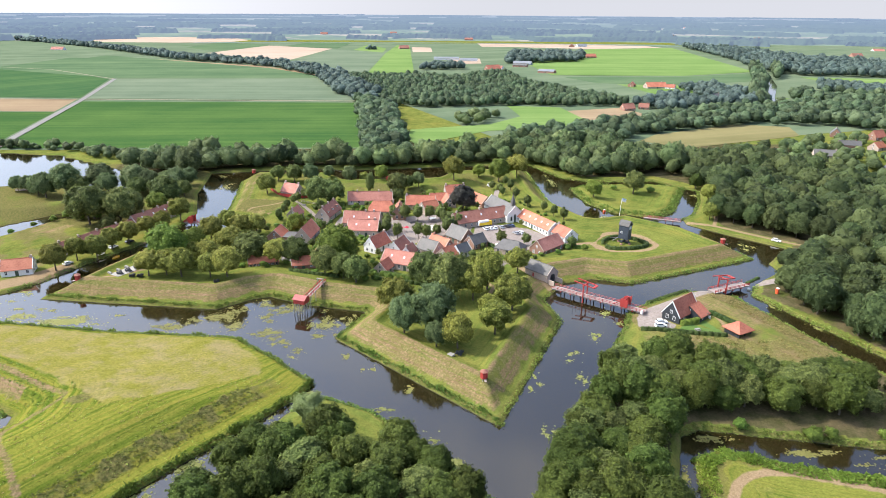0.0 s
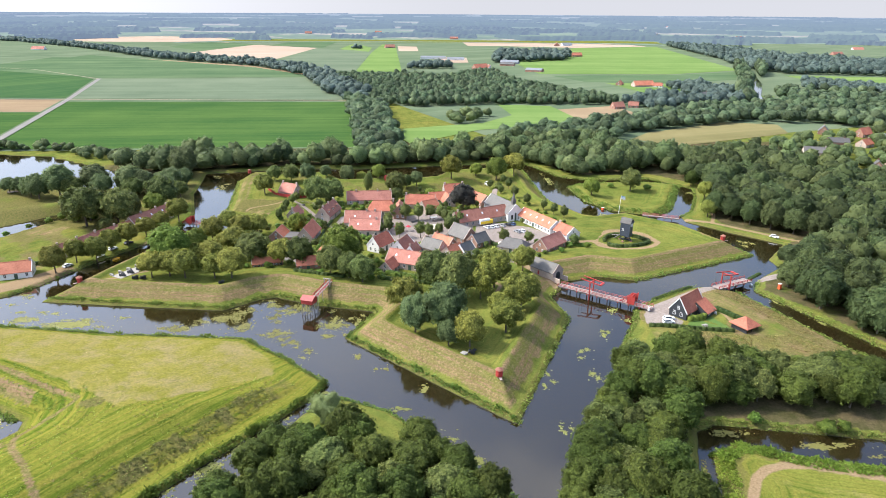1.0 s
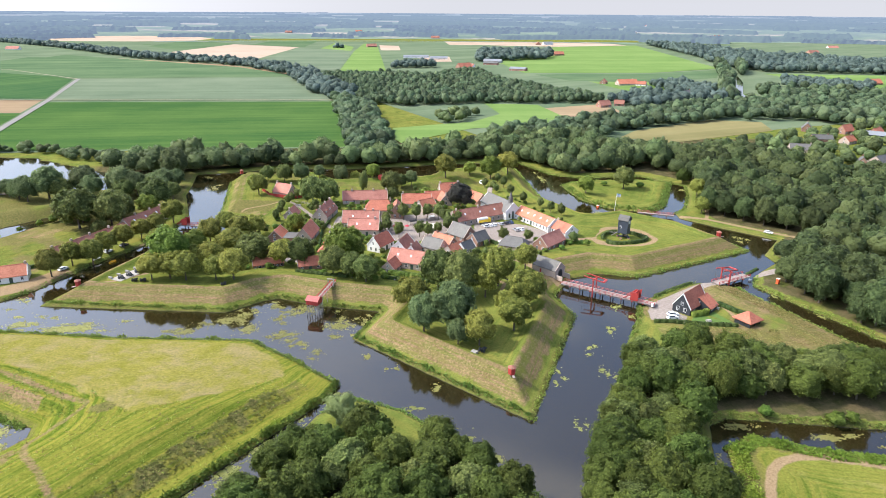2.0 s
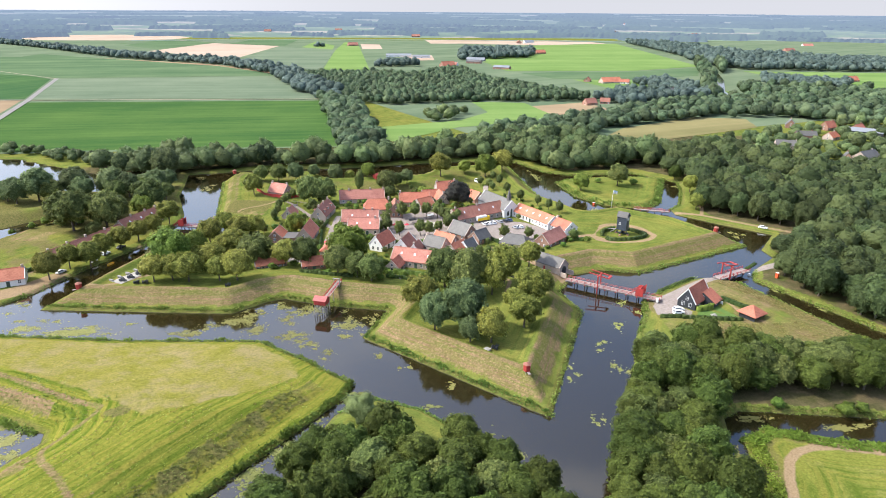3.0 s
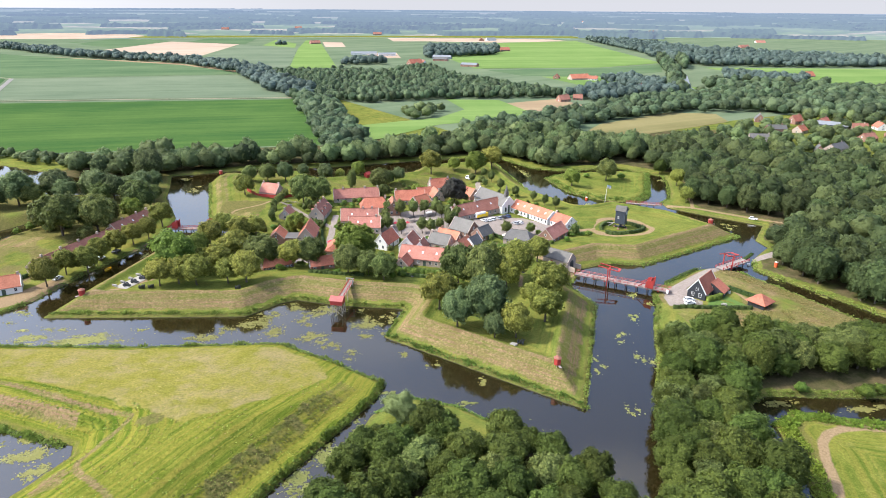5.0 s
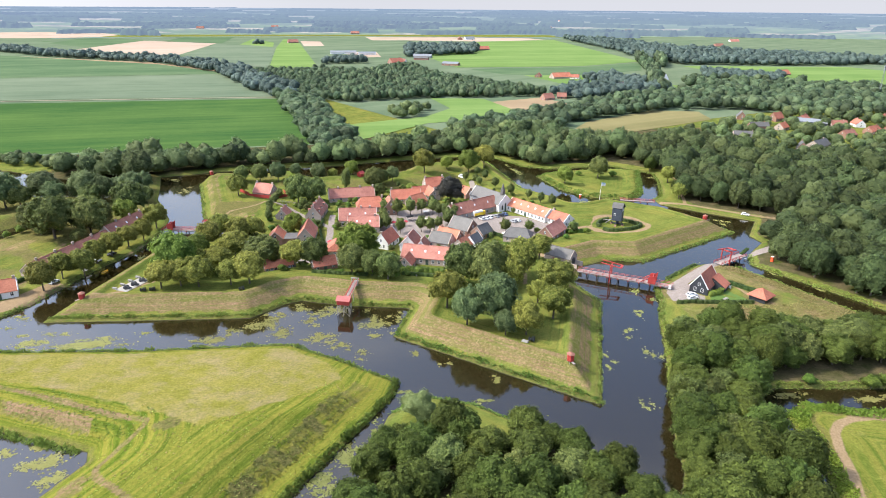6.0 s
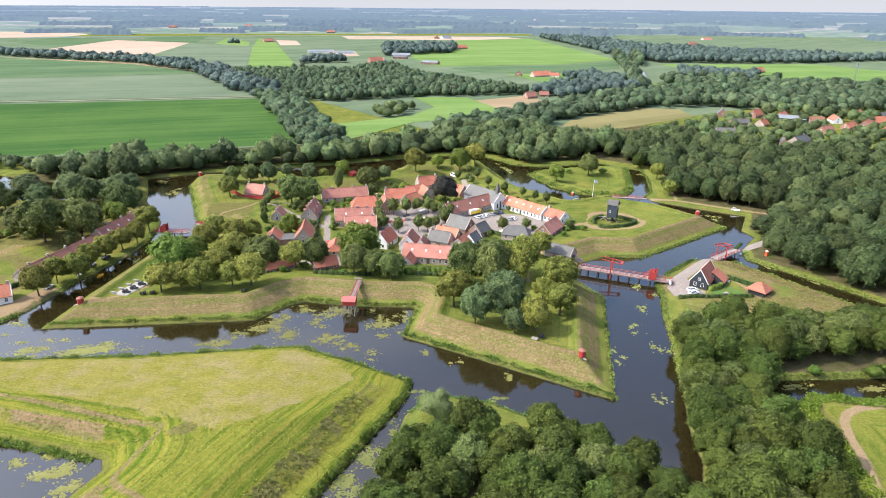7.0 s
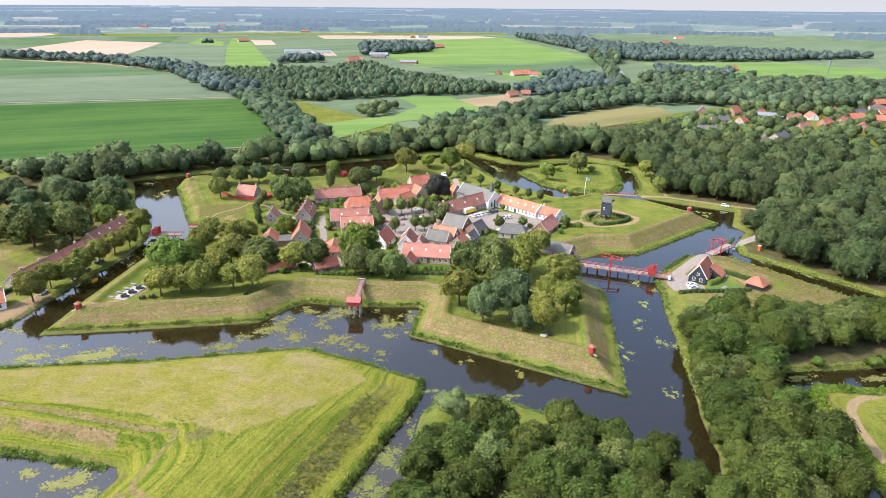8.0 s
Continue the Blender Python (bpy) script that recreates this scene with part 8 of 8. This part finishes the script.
bank_growth("reeds", [(66, 482), (84, 441), (101, 431), (144, 434), (166, 407), (159, 385), (144, 354), (134, 345)], 4, 0.5, 1.3, -1.8, 0.3, M_REED, "reeds along the outer bank", 16, 0.7)
bank_growth("reeds", [(-177, 242), (-170, 253), (-159, 280), (-145, 307), (-139, 335)], 5, 0.3, 0.9, -0.3, 1.5, M_REED, "grassy canal bank growth", 17)
bank_growth("reeds", [(61, 460), (64, 388), (67, 370), (75, 355), (82, 340), (100, 347)], 3, 0.4, 1.1, -1.2, 0.3, M_REED, "reeds along the rampart's foot", 18)
bank_growth("reeds", [(-135, 426), (-122, 350), (-106, 345)], 4, 0.4, 1.1, -0.3, 1.4, M_REED, "reeds along the rampart's foot", 19)
bank_growth("tall_herbs", [(-57, 166), (-70, 148), (-84, 130), (-98, 112)], 13, 0.10, 0.42, -3.4, 3.4, M_HERB, "rough brown-green herbs on the glacis slope", 20, 0.4)
bank_growth("reeds", [(64, 148), (70, 151), (114, 143), (160, 139)], 5, 0.3, 1.1, -0.2, 1.8, M_REED, "grass along the ditch", 21)

bank_growth("dry_grass", [(86, 196), (104, 192), (132, 190)], 22, 0.15, 0.6, -5, 8, M_DRY, "rough ochre grass tussocks on the old slope", 22, 0.35)
bank_growth("dry_grass", [(108, 240), (117, 222), (124, 200)], 22, 0.15, 0.6, -3.5, 6, M_DRY, "rough ochre grass tussocks on the old slope", 23, 0.35)


def tussocks(name, poly, n, hmin, hmax, size, material, label, seed):
    """Loose tufts of taller grass and weeds scattered over a meadow."""
    rng = np.random.default_rng(seed)
    a = np.array(poly)
    x, y = rng.uniform(a[:, 0].min(), a[:, 0].max(), n * 3), rng.uniform(a[:, 1].min(), a[:, 1].max(), n * 3)
    ok = (sdf(x, y, poly) > 0) & (wobble(x, y, 6.0, seed) + 0.5 * rng.normal(size=len(x)) > 0.1)
    x, y = x[ok][:n], y[ok][:n]
    z = land(x, y)[0]
    n = len(x)
    tri = []
    for k in range(3):
        ang = rng.uniform(0, 6.283, n)
        w, h = size * rng.uniform(0.4, 1.0, n), rng.uniform(hmin, hmax, n)
        d1 = np.stack([np.cos(ang) * w, np.sin(ang) * w, np.zeros(n)], 1)
        c = np.stack([x + rng.normal(0, 0.2, n), y + rng.normal(0, 0.2, n), z - 0.02], 1)
        tip = np.stack([rng.normal(0, 0.2, n), rng.normal(0, 0.2, n), h], 1)
        tri.append(np.stack([c - d1, c + d1, c + tip], 1).reshape(-1, 3))
    v = np.concatenate(tri)
    return tagged(new(name, mesh_arrays(name, v, np.arange(len(v)).reshape(-1, 3), material)), label, "grass", kind="stuff")


SLOPE = [(-47, 172), (-58, 178), (-72, 165), (-94, 153), (-108, 163), (-122, 152), (-128, 140), (-110, 112), (-86, 108), (-72, 134), (-50, 162)]
tussocks("grass_tufts", SLOPE, 1100, 0.08, 0.26, 0.30, M_REED, "lush green tufts on the glacis slope", 41)
tussocks("grass_tufts", SLOPE, 700, 0.08, 0.24, 0.30, M_DRY, "dry yellow tufts on the glacis slope", 42)
tussocks("grass_tufts", [(-155, 190), (-119, 172), (-106, 163), (-110, 156), (-122, 158), (-150, 174)], 700, 0.10, 0.30, 0.34, M_SHRUB, "lush green tufts below the trodden path", 43)
tussocks("grass_tufts", STRAW, 500, 0.05, 0.12, 0.24, M_DRY, "short pale weeds in the mown meadow", 44)


def lily_patch(name, spots, label, seed):
    """Floating leaves, thick in the middle of each patch and thinning out."""
    rng = np.random.default_rng(seed)
    vs, fs, off = [], [], 0
    for cx, cy, rx, ry, n in spots:
        k = int(n * 1.7)
        sub = rng.normal(0, 0.42, (max(3, k // 40), 2))
        pick = rng.integers(len(sub), size=k)
        p = sub[pick] + rng.normal(0, 0.15, (k, 2)) * rng.choice([0.6, 1.0, 2.2], (k, 1), p=[0.5, 0.35, 0.15])
        x, y = cx + p[:, 0] * rx, cy + p[:, 1] * ry
        ok = land(x, y)[1] < -0.6
        for px, py in zip(x[ok], y[ok]):
            r = rng.uniform(0.14, 0.38)
            a0 = rng.random() * 6.283
            ring = [(px + r * math.cos(a0 + j * 1.0), py + r * math.sin(a0 + j * 1.0), 0.025 + 0.02 * rng.random()) for j in range(6)]
            vs += [(px, py, 0.02)] + ring
            fs += [(off, off + 1 + j, off + 2 + j) for j in range(5)]
            off += 7
    v, f = np.array(vs), np.array(fs)
    return tagged(new(name, mesh_arrays(name, v, f, M_LILY)), label, "water lilies", kind="stuff")


lily_patch("water_lilies", [(-141, 216.5, 13, 4, 900), (-160, 220, 9, 4, 300), (-158, 228, 8, 5, 90), (-128, 219, 9, 4, 90), (-150, 250, 6, 8, 120), (-170, 240, 7, 6, 110)], "pale yellow-green lily pads floating on the moat", 1)
lily_patch("water_lilies", [(-100, 213, 7, 5, 260), (-87, 220, 9, 6, 420), (-80, 226, 6, 5, 220), (-105, 214, 5, 4, 90), (-76, 214, 8, 6, 200), (-63, 207, 6, 4.5, 330), (-56, 200, 3.5, 3, 150), (-67, 220, 7, 6, 110)], "pale yellow-green lily pads floating on the moat", 2)
lily_patch("water_lilies", [(-44, 215, 6, 8, 420), (-60, 228, 8, 5, 360), (-70, 231, 5, 5, 160), (-45, 205, 3, 3, 120), (-36, 219, 4, 4, 160), (-50, 193, 6, 4, 60), (-34, 190, 3, 3, 70), (-24, 183, 2, 2, 60), (-11, 172, 2.2, 2, 130), (-12, 180, 1.6, 1.6, 60)], "pale yellow-green lily pads near the curtain wall", 3)
lily_patch("water_lilies", [(-58, 143, 4.5, 6, 420), (-64, 133, 5, 6, 420), (-50, 153, 4, 5, 160), (-72, 122, 5, 6, 300), (-18, 160, 3, 1.5, 110), (2, 137.5, 2.2, 2.2, 260), (-3, 148, 8, 4, 50), (-40, 169, 4, 3, 60)], "pale yellow-green lily pads on the narrow canal", 4)
lily_patch("water_lilies", [(54, 207, 3, 5, 110), (44, 178, 3, 5, 90), (43, 193, 4, 5, 60), (28, 172, 3, 5, 60), (62, 222, 6, 5, 90), (54, 243, 6, 3, 130), (66, 262, 4, 2.5, 160), (28, 150, 4, 8, 30)], "scattered lily pads on the open moat", 5)
lily_patch("water_lilies", [(135, 251, 3, 2, 120), (131, 232, 3, 5, 170), (137, 214, 2.5, 6, 130), (150, 300, 5, 6, 140), (95, 436, 8, 2, 160), (150, 420, 6, 8, 220), (160, 395, 4, 8, 120), (75, 430, 4, 20, 260), (90, 350, 6, 3, 90)], "lily pads on the outer canal", 6)
lily_patch("water_lilies", [(-131, 154, 6, 4, 420), (-136, 160, 5, 3, 200), (-128, 146, 5, 4, 260), (-142, 158, 5, 4, 90)], "pale yellow-green lily pads on the inlet", 7)
lily_patch("water_lilies", [(59, 132, 2.5, 9, 420), (60, 118, 2.5, 7, 420), (72, 147, 6, 2, 200), (95, 141, 9, 2, 260), (120, 137, 12, 3, 260)], "yellow-green lily pads in the ditch", 8)
lily_patch("water_lilies", [(-136, 266, 4, 9, 260), (-142, 300, 3, 8, 120), (-140, 415, 6, 10, 160), (-150, 440, 8, 4, 120)], "lily pads on the west canal", 9)
for x, y, r in ((81, 150.5, 2.2), (99, 146, 2.8), (104, 146.5, 2.0), (118, 146, 1.8)):
    plant(x, y, r, 8, "bushes by the ditch", 1.1)
for x, y, r in ((132, 399, 3.0), (-60, 288, 2.0), (-54, 317, 2.2), (-52, 330, 2.0), (44, 296, 1.8), (20, 275, 2.2), (-30, 254, 2.0), (-92, 260, 1.6), (30, 276, 2.2), (66, 286, 2.0), (-85, 316, 2.0)):
    plant(x, y, r, 8, "garden shrubs")
for x, y, r in ((-206, 340, 2.6), (-210, 334, 2.0), (-203, 346, 3.0), (-199, 352, 2.4), (-216, 326, 1.8), (-188, 338, 2.6), (-192, 344, 3.0), (-222, 316, 1.8), (-196, 336, 2.2), (-228, 306, 2.0)):
    plant(x, y, r, 8, "shrubs by the west ditch", 1.2)

# a prototype that found no place is taken away
for protos in KINDS.values():
    for proto in protos:
        if proto.name not in USED:
            for o in list(proto.children_recursive) + [proto]:
                bpy.data.objects.remove(o)
